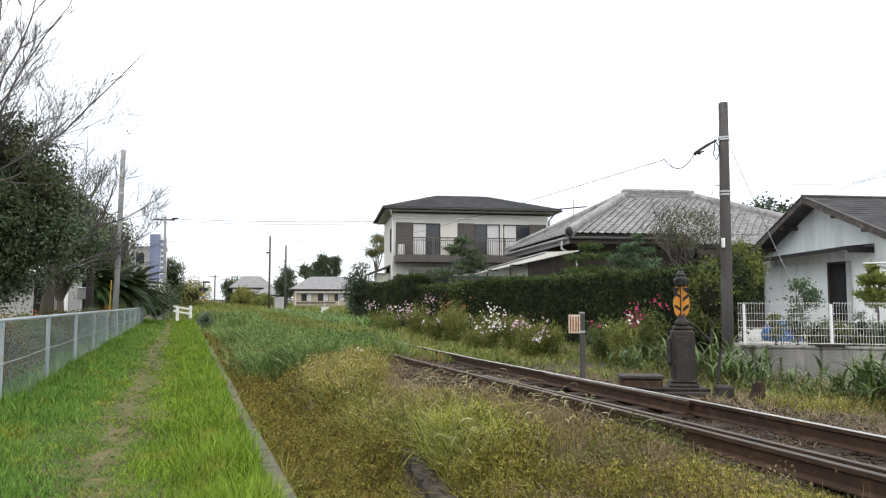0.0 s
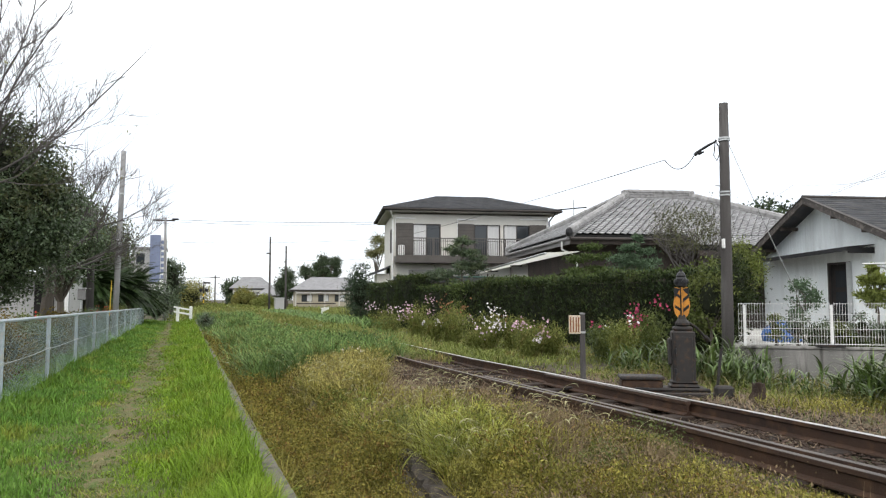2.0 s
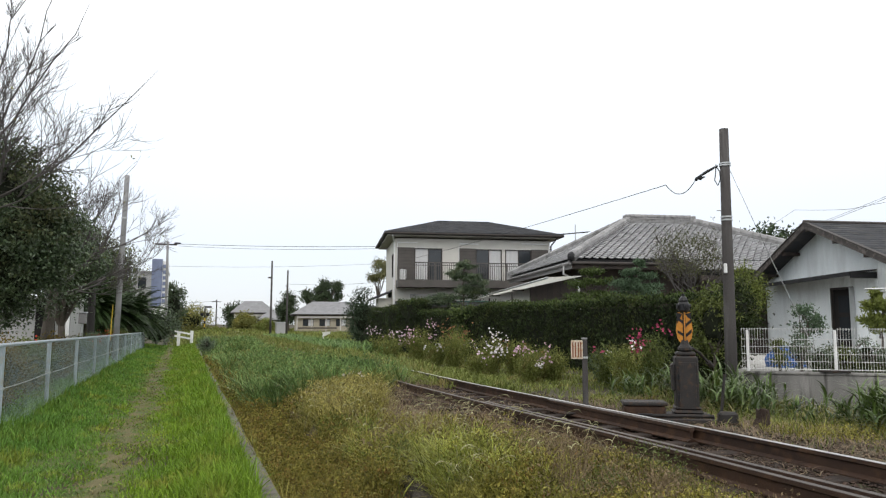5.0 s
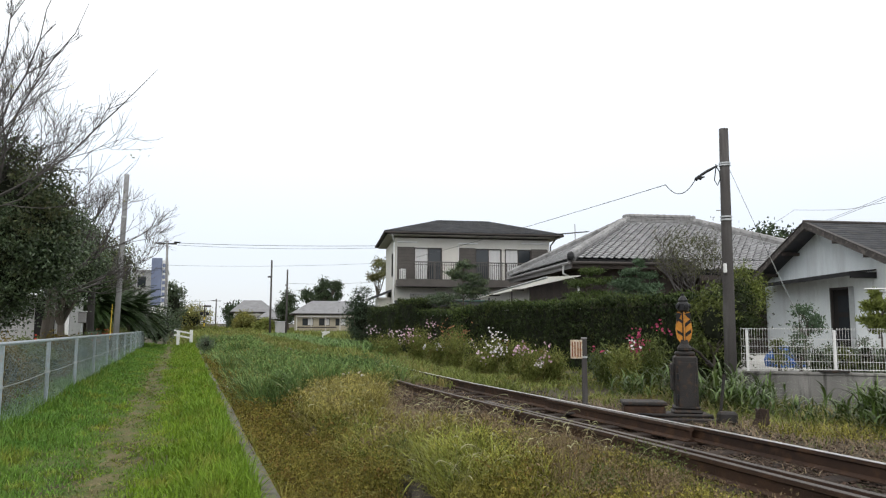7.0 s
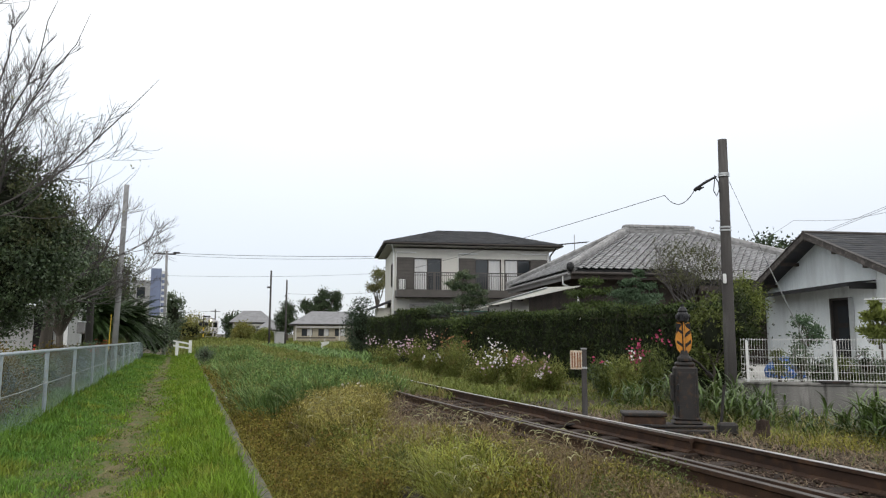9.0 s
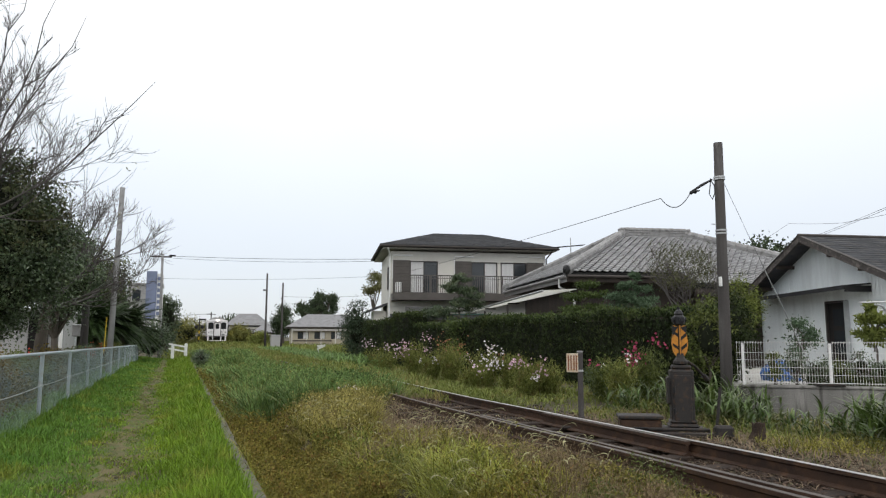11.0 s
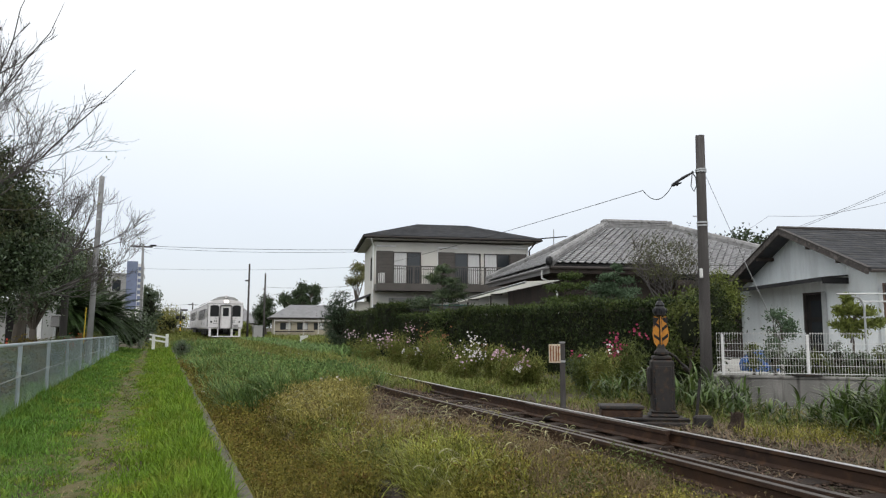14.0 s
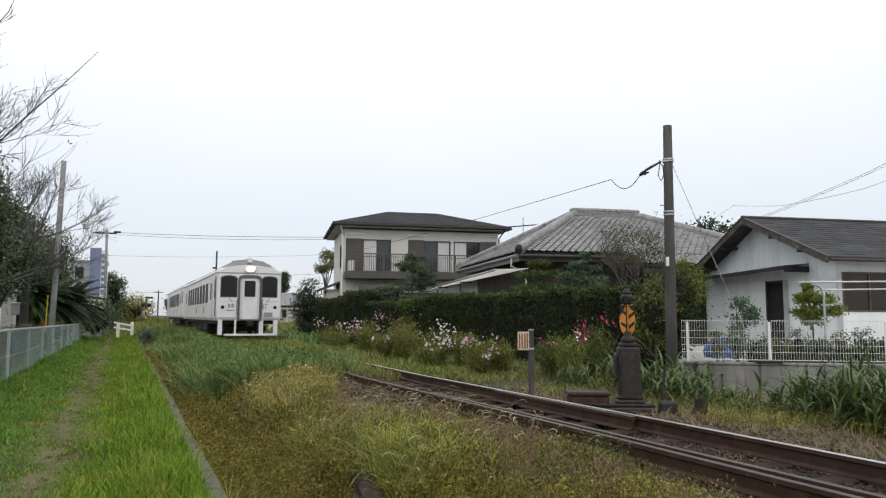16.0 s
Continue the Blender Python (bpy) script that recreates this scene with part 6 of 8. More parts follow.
        keep = off_drain(x, y) & ~bare_patch(x, y) & (noise2(x, y, 1.5, seed) > -0.1) & ((np.abs(x - 2.42) > 0.32) | (np.abs(y - 6.0) > 0.85)) & ((np.abs(x - 3.3) > 0.35) | (np.abs(y - 5.8) > 0.7))
        x, y = x[keep], y[keep]
        h = (0.28 + 0.10 * noise2(x, y, 2.4, seed)).clip(0.12) * rng.uniform(0.6, 1.3, len(x)) * np.clip((3.95 - x) / 0.9, 0.12, 1)
        leafy("bank_herbs", label, x, y, h, 0.018 + 0.0030 * y, 120, material, 0.9, 0.085, slim=0.34)
    x, y = rng.normal(3.28, 0.24, 130), rng.normal(5.8, 0.48, 130)
    leafy("dead_weeds", "thicket of dry grey-brown seeding weeds on the bank", x, y, rng.uniform(0.16, 0.40, 130) * np.clip((3.95 - x) / 0.7, 0.2, 1), np.full(130, 0.030), 70, M_DEADWEED, 1.0, 0.055, slim=0.26)
    # small lime-green leafy weeds between grey dead stalks
    x, y = scatter(5200, 2.3, 3.95, 2.2, 6.9)
    keep = (rng.uniform(0, 1, len(x)) < np.clip(0.45 + 1.3 * noise2(x, y, 1.3, 9.0), 0.05, 1)) & ((np.abs(x - 3.3) > 0.3) | (np.abs(y - 5.8) > 0.6))
    x, y = x[keep], y[keep]
    h = (0.22 + 0.10 * noise2(x, y, 2.0, 4.0)).clip(0.06) * rng.uniform(0.6, 1.2, len(x)) * np.clip((4.05 - x) / 0.8, 0.2, 1)
    leafy("lime_weeds", "small lime-green leafy weeds on the bank", x, y, h, 0.017 + 0.0024 * y, 30, M_LIME, 0.5, 0.07, slim=0.42)
    x, y = scatter(3000, 2.4, 3.95, 2.2, 8.2)
    keep = (noise2(x, y, 1.3, 9.0) < 0.12) & (x > 2.4 + 0.25 * (y - 4) * (y > 4))
    x, y = x[keep], y[keep]
    hh = rng.uniform(0.15, 0.45, len(x)) * np.clip((4.0 - x) / 1.0, 0.15, 1)
    leafy("dead_weeds", "dry grey-brown weed stalks on the bank", x, y, hh, 0.009 + 0.0022 * y, 12, M_DEADWEED, 0.6, 0.05, slim=0.35)
    lay_blades("dead_stems", "thin grey dead stems standing on the bank", x, y, hh * 1.25, np.full(len(x), 0.007), rng.uniform(0.05, 0.7, len(x)), M_DEADWEED, 2, "weed")
    for label, cx, cy in (("fresh green ferny clump on the bank", 3.5, 4.9), ("fresh green ferny clump on the bank", 2.9, 4.4), ("fresh green ferny clump on the bank", 3.0, 6.3)):
        x, y = rng.normal(cx, 0.13, 42), rng.normal(cy, 0.16, 42)
        leafy("ferny_weed", label, x, y, rng.uniform(0.15, 0.34, 42), np.full(42, 0.035), 22, M_LEAF_MID, 0.4, 0.07, slim=0.3)
    # dead litter and its few standing stalks beside the near rail
    x, y = rng.uniform(2.2, 4.2, 22000), rng.uniform(7.6, 13.8, 22000)
    keep = bare_patch(x, y)
    x, y = x[keep], y[keep]
    lay_blades("dead_litter", "matted grey-brown dead weeds beside the rail", x, y, rng.uniform(0.04, 0.16, len(x)), rng.uniform(0.006, 0.013, len(x)), rng.uniform(0.8, 2.6, len(x)), M_LITTER, 2)
    keep = rng.uniform(0, 1, len(x)) < 0.055
    leafy("dead_weeds", "dry brown weed stalks in the litter", x[keep], y[keep], rng.uniform(0.12, 0.32, keep.sum()), np.full(keep.sum(), 0.03), 9, M_LITTER, 0.6, 0.07, slim=0.3)
    x, y = rng.uniform(3.75, 5.6, 5200), rng.uniform(3.0, 13.4, 5200)
    keep = noise2(x, y, 1.4, 17.0) > 0.05
    x, y = x[keep], y[keep]
    lay_blades("straw_litter", "dry straw caught between the rails", x, y, rng.uniform(0.03, 0.11, len(x)), np.full(len(x), 0.009), rng.uniform(1.0, 2.6, len(x)), M_LITTER)
    x, y = rng.uniform(5.75, 7.9, 7600), rng.uniform(4.2, 10.8, 7600)
    lay_blades("straw_litter", "dry straw lying on the stones beside the rail", x, y, rng.uniform(0.03, 0.14, len(x)), np.full(len(x), 0.011), rng.uniform(1.0, 2.6, len(x)), M_LITTER)
    x, y = rng.uniform(0.8, 3.8, 2600), rng.uniform(-8, 2.6, 2600)
    tufts("bank_grass", "yellow-green grass along the ditch", x, y, 9, 0.26, 0.012, 0.08, M_WEED_YELLOW, (0.3, 1.4), 2)
    # seed heads over the bank and against the rail
    x, y = scatter(150, 2.0, 3.5, 5.0, 11.5)
    heads("foxtail_grass", "pale drooping foxtail seed heads", x, y, (0.32, 0.52), (0.12, 0.3), (0.05, 0.09), 0.0048, M_SEED)
    x, y = rng.uniform(3.5, 4.15, 48), rng.uniform(6.6, 10.6, 48)
    heads("foxtail_grass", "pale foxtails arching over the near rail", x, y, (0.2, 0.36), (0.15, 0.32), (0.07, 0.12), 0.0055, M_SEED)
    x, y = rng.normal(2.35, 0.4, 110), rng.normal(11.0, 0.9, 110)
    keep = ~bare_patch(x, y)
    x, y = x[keep], y[keep]
    heads("feather_heads", "pale seed heads over the feathery grass", x, y, (0.45, 0.64), (0.1, 0.3), (0.05, 0.09), 0.005, M_SEED)


def build_far_growth():
    # tall soft grass further along: mounds of fine blades with tufts springing from them
    x, y = scatter(42000, 0.8, 4.0, 12.0, 50)
    keep = (x < 3.55 + 0.3 * noise2(x, y, 0.6, 1.5) + 0.5 * (y > 15)) & (y > 13.0 + 0.7 * noise2(x, y, 1.0, 6.0)) & ((x > 1.3 + 0.3 * noise2(x, y, 0.8, 3.0)) | (y > 27))
    x, y = x[keep], y[keep]
    top = tall_limit(x, y)
    m = mounds(x, y)
    h = top * (0.16 + 0.88 * m) * rng.uniform(0.55, 1.08, len(x))
    thin = rng.uniform(0, 1, len(x)) < 0.45 + 0.75 * m
    x, y, h = x[thin], y[thin], h[thin]
    red = noise2(x, y, 0.35, 21.0) + 0.5 * noise2(x, y, 1.1, 22.0) > 0.95
    for k, label, material in ((red & (y > 19), "reddish-brown seeding weeds among the grass", M_SORREL), (~(red & (y > 19)), "tall soft blue-green grass beside the track", M_TUFT)):
        lay_blades("tall_grass", label, x[k], y[k], h[k], 0.006 + 0.0008 * y[k], rng.uniform(0.15, 0.9, k.sum()), material, 3)
    x, y = scatter(640, 1.2, 4.1, 13.2, 46)
    keep = (mounds(x, y) > 0.35)
    x, y = x[keep], y[keep]
    tufts("grass_tuft", "tufts of long arching green grass", x, y, 46, tall_limit(x, y) * (0.45 + 0.62 * mounds(x, y)), 0.008 + 0.0009 * y, 0.10 + 0.002 * y, M_TUFT, (0.2, 1.2), 4)
    x = np.array([1.60, 1.95, 2.25, 1.5, 2.0, 1.3, 2.6])
    y = np.array([12.9, 12.6, 13.2, 14.0, 13.9, 15.4, 14.0])
    tufts("grass_tuft", "large fountain of green grass where the tall growth begins", x, y, 150, np.array([0.80, 0.86, 0.7, 0.82, 0.8, 0.8, 0.6]), 0.020, 0.13, M_TUFT_DARK, (0.2, 1.3), 5)
    x = np.concatenate([rng.normal(3.6, 0.35, 22), rng.normal(3.0, 0.3, 16)])
    y = np.concatenate([rng.normal(15.8, 0.6, 22), rng.normal(15.2, 0.5, 16)])
    tufts("grass_tuft", "dark green leafy tufts at the track edge", x, y, 60, 0.62, 0.026, 0.12, M_TUFT_DARK, (0.2, 1.1), 3)
    leafy("leafy_weeds", "dark broad-leaved weeds at the track edge", x, y, rng.uniform(0.4, 0.66, len(x)), np.full(len(x), 0.085), 40, M_TUFT_DARK, 0.4, 0.14, slim=0.5)
    x, y = scatter(2300, 1.3, 4.0, 13.4, 40)
    keep = noise2(x, y, 0.7, 11.0) > 0.05
    x, y = x[keep], y[keep]
    leafy("leafy_weeds", "leafy green weeds among the tall grass", x, y, tall_limit(x, y) * (0.3 + 0.74 * mounds(x, y)), 0.03 + 0.0022 * y, 12, M_TUFT, 0.4, 0.11, slim=0.4)
    # rough grass over the rails, short beside them
    x, y = scatter(30000, 3.4, 6.4, 12.9, 60)
    keep = y > 13.4 + 0.5 * noise2(x, y, 1.0, 3.3) - np.where(x > 4.7, 0.5, 0)
    x, y = x[keep], y[keep]
    lay_blades("track_grass", "rough yellow-green grass growing over the rails", x, y, (0.40 + 0.10 * noise2(x, y, 0.8)) * rng.uniform(0.4, 1.1, len(x)) * np.clip(0.7 + (y - 13) / 30, 0.7, 1.0) * np.where(x > 5.0, 1.15, 1.0), 0.009 + 0.0011 * y, rng.uniform(0.2, 1.1, len(x)), M_SHORT)
    x, y = scatter(26000, 5.7, 10.8, 3.2, 45)
    thin = np.clip((x - 5.9) / 1.4, 0.06, 1) * np.where((x > 7.6) & (y < 10.6), 0.35, 1) * np.where((x < 7.6) & (y < 9.0), 0.3, 1) * np.clip(0.75 + 0.8 * noise2(x, y, 0.9, 18.0), 0.1, 1)
    keep = rng.uniform(0, 1, len(x)) < thin
    x, y = x[keep], y[keep]
    lay_blades("verge_grass", "short yellow-green grass beyond the track", x, y, (0.16 + 0.07 * noise2(x, y, 1.0, 8.0)) * rng.uniform(0.5, 1.3, len(x)), 0.007 + 0.0011 * y, rng.uniform(0.2, 1.2, len(x)), M_SHORT)
    x, y = scatter(15000, 5.85, 9.0, 7.0, 30)
    keep = (noise2(x, y, 0.8, 19.0) > -0.35) & (x > 6.0 + 0.25 * noise2(x, y, 1.5, 20.0) + np.where(y < 11, 0.5, 0))
    x, y = x[keep], y[keep]
    lay_blades("verge_grass", "low mat of yellow-green grass before the flowers", x, y, rng.uniform(0.05, 0.15, len(x)), 0.009 + 0.0012 * y, rng.uniform(0.4, 1.8, len(x)), M_SHORT)
    x, y = scatter(9000, 3.6, 6.2, 30, 110)
    lay_blades("track_grass", "rough green grass growing over the far rails", x, y, rng.uniform(0.28, 0.46, len(x)), 0.0016 * y, rng.uniform(0.2, 0.9, len(x)), M_SHORT, 1)
    # the fields beyond
    x, y = scatter(24000, -1.0, 30, 46, 170)
    keep = (np.abs(x - track_x(y)) > 1.6) | (y > 110)
    x, y = x[keep], y[keep]
    lay_blades("field_grass", "green grass of the fields beyond", x, y, rng.uniform(0.2, 0.55, len(x)) * (1 + 0.4 * noise2(x, y, 0.25)), 0.0016 * y, rng.uniform(0.2, 0.9, len(x)), M_WEED_GREEN, 1)
    x, y = scatter(7000, 2.0, 30, 80, 175)
    lay_blades("field_grass_dry", "yellowing grass of the far fields", x, y, rng.uniform(0.3, 0.8, len(x)), 0.0016 * y, rng.uniform(0.2, 0.9, len(x)), M_GRASS_SIDE, 1)
    # leafy crop rows beyond the hedge end
    x = np.concatenate([np.full(110, r) + rng.normal(0, 0.08, 110) for r in (6.4, 6.95, 7.5, 8.05, 8.6)])
    y = rng.uniform(31, 62, len(x))
    tufts("crop_rows", "rows of leafy green crop beyond the hedge", x, y, 14, 0.60, 0.07, 0.05, M_CROP, (0.4, 1.6), 3, "crop")


build_near_bank()
build_far_growth()


def build_reeds():
    """Broad leaves round the points stand and under the yard wall: upright, with tips that bend over."""
    groups = ((7.45, 10.75, 0.18, 0.2, 12, 0.50), (8.0, 10.2, 0.2, 0.2, 14, 0.58), (8.31, 12.05, 0.2, 0.25, 10, 0.6), (7.95, 9.45, 0.16, 0.16, 16, 0.62), (8.45, 9.5, 0.2, 0.2, 12, 0.62), (8.1, 8.85, 0.2, 0.16, 20, 0.52), (8.55, 8.8, 0.15, 0.15, 8, 0.55), (7.85, 8.35, 0.15, 0.14, 9, 0.42),
              (8.25, 7.75, 0.15, 0.15, 7, 0.34), (8.1, 7.2, 0.2, 0.2, 9, 0.36), (8.35, 6.75, 0.2, 0.18, 16, 0.56), (8.1, 6.35, 0.2, 0.2, 18, 0.62), (8.55, 6.1, 0.2, 0.2, 18, 0.80), (8.0, 5.75, 0.22, 0.2, 22, 0.70), (8.35, 5.4, 0.25, 0.2, 22, 0.82), (7.85, 5.1, 0.25, 0.2, 20, 0.72), (8.1, 4.6, 0.25, 0.2, 18, 0.75))
    for cx, cy, sx, sy, n, h in groups:
        n = int(n * 1.9)
        x, y = rng.normal(cx, sx, n), rng.normal(cy, sy, n)
        hs = h * rng.uniform(0.55, 1.1, n)
        root = np.stack([x, y, ground_z(x, y) - 0.02], 1)
        tilt = rng.normal(0, 0.16, (n, 2))
        per = 7
        f = np.linspace(0.02, 0.70, per)[None, :] + rng.uniform(-0.04, 0.04, (n, per))
        base = root[:, None, :] + np.stack([tilt[:, :1] * hs[:, None] * f, tilt[:, 1:] * hs[:, None] * f, hs[:, None] * f], -1)
        k = n * per
        length = (hs[:, None] * rng.uniform(0.42, 0.72, (n, per))).ravel()
        v, q, t = blade_arrays(base.reshape(-1, 3), length, rng.uniform(0.022, 0.042, k), rng.uniform(0.45, 1.75, k), rng.uniform(0, 6.28, k), 5)
        tagged(np_mesh("broad_reeds", v, q, t, M_REED, smooth=True), "clump of broad-leaved green reeds with long arching leaves", "reeds", kind="stuff")
        k = max(4, n // 5)
        tufts("dry_reeds", "straw-coloured dead leaves at the foot of the reeds", rng.normal(cx - 0.15, sx, k), rng.normal(cy - 0.20, sy, k), 5, 0.34, 0.017, 0.05, M_GRASS_DRY, (0.8, 2.2), 4, "reeds")
    n = 1000
    x = rng.uniform(6.5, 8.4, n)
    y = 6.4 - (x - 6.9) * 0.75 + rng.normal(0, 0.4, n)
    keep = noise2(x, y, 1.6, 3.0) > -0.1
    x, y = x[keep], y[keep]
    lay_blades("wayside_grass", "yellow-green grass before the reeds", x, y, rng.uniform(0.08, 0.26, len(x)), np.full(len(x), 0.012), rng.uniform(0.3, 1.4, len(x)), M_GRASS_LONG, 3)
    k = rng.uniform(0, 1, len(x)) < 0.16
    leafy("wayside_weeds", "leafy yellow weeds before the reeds", x[k] - 0.25, y[k] - 0.3, rng.uniform(0.06, 0.2, k.sum()), np.full(k.sum(), 0.028), 9, M_LIME, 0.4, 0.08)
    s = thing("tree_stump", "small grey rotten tree stump beside the track", "stump", at=pose(6.78, 7.05, 0.05, 4, -7, 30))
    bm = spin([(0.0, -0.06), (0.13, -0.06), (0.105, 0.05), (0.085, 0.17), (0.07, 0.235), (0.03, 0.22), (0.0, 0.20)], 12)
    for v in bm.verts:
        v.co = v.co * (1 + 0.45 * noise.noise(v.co * 11)) + Vector((0, 0, 0.10 * max(0.0, noise.noise(v.co * 23)) if v.co.z > 0.15 else 0))
    part("stump_wood", bm, M_SLEEPER, s)
    for a in (0.4, 2.3, 4.4):
        part("root", tube(bmesh.new(), [(0.07 * math.cos(a), 0.07 * math.sin(a), 0.06), (0.2 * math.cos(a), 0.2 * math.sin(a), 0.0), (0.33 * math.cos(a + 0.3), 0.33 * math.sin(a + 0.3), -0.04)], [0.035, 0.025, 0.01], 6), M_SLEEPER, s)


build_reeds()

M_COSMOS = mat("cosmos_leaf", (0.194, 0.214, 0.058), (0.128, 0.152, 0.040), 1.4, 0.6, 0, 30, island=0.5, leaf=0.3, stain=(0.194, 0.157, 0.058))


def flower_set(pos, d, s):
    """Open eight-petalled flowers at pos, turned to d."""
    vs, ts = [], []
    for i in range(len(pos)):
        nrm = Vector(d[i]).normalized()
        u = nrm.orthogonal().normalized()
        o = nrm.cross(u)
        b0 = len(vs)
        vs.append(pos[i])
        for j in range(8):
            ang = 2 * math.pi * j / 8
            rr = s[i] * (1.0 if j % 2 else 0.8)
            vs.append(np.array(Vector(pos[i]) + (u * math.cos(ang) + o * math.sin(ang)) * rr + nrm * 0.010))
        ts += [(b0, b0 + 1 + j, b0 + 1 + (j + 1) % 8) for j in range(8)]
    return np.array(vs), np.array(ts)


def cosmos(cx, cy, w, h, petal, n_flowers, label, extra=None):
    """A feathery flowering bush: many fine stems fanning from the root, thread leaves up them, flowers in loose sprays."""
    t = thing("cosmos_bush", label, "flower bush", "cosmos along the hedge", at=pose(cx, cy, float(ground_z(cx, cy))))
    n = 130
    a = rng.uniform(0, 6.28, n)
    reach = w * 0.5 * np.sqrt(rng.uniform(0, 1, n))
    sh = h * rng.uniform(0.7, 1.08, n) * (1 - 0.28 * (reach / (w * 0.5)) ** 2)
    root = np.stack([reach * np.cos(a) * 0.35, reach * np.sin(a) * 0.35, np.zeros(n) - 0.02], 1)
    tip = np.stack([reach * np.cos(a), reach * np.sin(a), sh], 1)
    v, q, tr = blade_arrays(root, sh, np.full(n, 0.010), 0.65 * reach / sh, a, 3)
    tagged(np_mesh("stalk", v, q, tr, extra or M_COSMOS, t), kind="stuff")
    per = 22
    s = rng.uniform(0.12, 0.97, (n, per))
    pos = root[:, None] + (tip - root)[:, None] * np.stack([s ** 2, s ** 2, s], -1) + rng.normal(0, 0.055, (n, per, 3))
    pos = pos.reshape(-1, 3)
    pos[:, 2] = np.maximum(pos[:, 2], 0.02)
    v, tr = leaf_arrays(pos, rng.uniform(0.05, 0.12, len(pos)), 0.9, 0.20)
    tagged(np_mesh("foliage", v, tris=tr, material=extra or M_COSMOS, parent=t), kind="stuff")
    # sprays: a few groups of flowers high on the bush, and single ones
    k = int(n_flowers * 0.95)
    g = max(2, k // 14)
    ga = rng.uniform(2.6, 6.8, g)
    spray = np.stack([np.cos(ga) * w * 0.36, np.sin(ga) * w * 0.36, h * rng.uniform(0.62, 1.05, g)], 1)
    fp = spray[rng.integers(0, g, k)] + rng.normal(0, 1, (k, 3)) * np.array([w * 0.10, w * 0.08, h * 0.085])
    fd = rng.normal(0, 0.45, (k, 3)) + np.array([-0.25, -0.8, 0.45])
    v, tr = flower_set(fp, fd, rng.uniform(0.020, 0.034, k))
    tagged(np_mesh("blossom", v, tris=tr, material=petal, parent=t), kind="stuff")
    return t


M_PALE_PINK = mat("pale_pink_petal", (0.62, 0.49, 0.54), (0.52, 0.39, 0.45), 4, 0.7, 0, 30, island=0.25, leaf=0.3)
cosmos(6.55, 23.4, 1.5, 1.05, M_PALE_PINK, 60, "feathery green cosmos bush with pale pink flowers")
cosmos(7.45, 22.9, 1.3, 1.25, M_PINK, 75, "feathery cosmos bush with pink flowers beside the hedge")
cosmos(7.1, 20.2, 0.7, 0.85, M_PETAL_WHITE, 26, "slender cosmos bush with white flowers")
cosmos(7.6, 19.9, 1.35, 1.30, M_RUSSET, 40, "tall green bush with russet faded flower heads")
cosmos(8.3, 21.6, 1.3, 1.1, M_PALE_PINK, 18, "green cosmos bush with few flowers before the hedge")
cosmos(7.55, 17.2, 1.2, 1.0, M_PETAL_WHITE, 85, "cosmos bush covered in white flowers")
cosmos(8.15, 16.9, 0.9, 0.95, M_RUSSET, 14, "cosmos bush with fading reddish flowers")
cosmos(6.95, 16.6, 0.8, 0.6, M_PALE_PINK, 12, "low cosmos bush with a few pale flowers")
cosmos(7.45, 14.5, 0.95, 0.85, M_PINK, 62, "cosmos bush thick with pink flowers")
cosmos(7.30, 14.3, 0.6, 0.6, M_PETAL_WHITE, 26, "low cosmos bush with small white flowers")
cosmos(7.95, 14.5, 0.8, 0.75, M_RUSSET, 18, "low bush with reddish-brown flower heads")
cosmos(8.65, 13.4, 0.9, 0.7, M_PETAL_WHITE, 5, "green leafy bush before the hedge", M_LEAF_DARK)
cosmos(8.25, 12.6, 1.0, 0.85, M_MAGENTA, 8, "green feathery bush beside the marker post", M_LEAF_MID)
cosmos(8.75, 11.9, 0.9, 1.12, M_MAGENTA, 75, "cosmos bush with dark magenta flowers", M_LEAF_MID)
cosmos(7.9, 11.6, 0.7, 0.95, M_PETAL_WHITE, 9, "green bush with a few white flowers behind the points stand")
cosmos(3.25, 12.9, 0.95, 0.40, M_PETAL_WHITE, 22, "low weed with small white flowers at the track edge")
cosmos(2.95, 12.9, 0.4, 0.46, M_PETAL_WHITE, 10, "low weed with small white flowers at the track edge")
cosmos(0.98, 15.2, 0.5, 0.22, M_DEADWEED, 40, "pale grey-white weeds beside the kerb")
cosmos(1.0, 17.2, 0.5, 0.26, M_PETAL_WHITE, 26, "pale grey-white weeds beside the kerb")


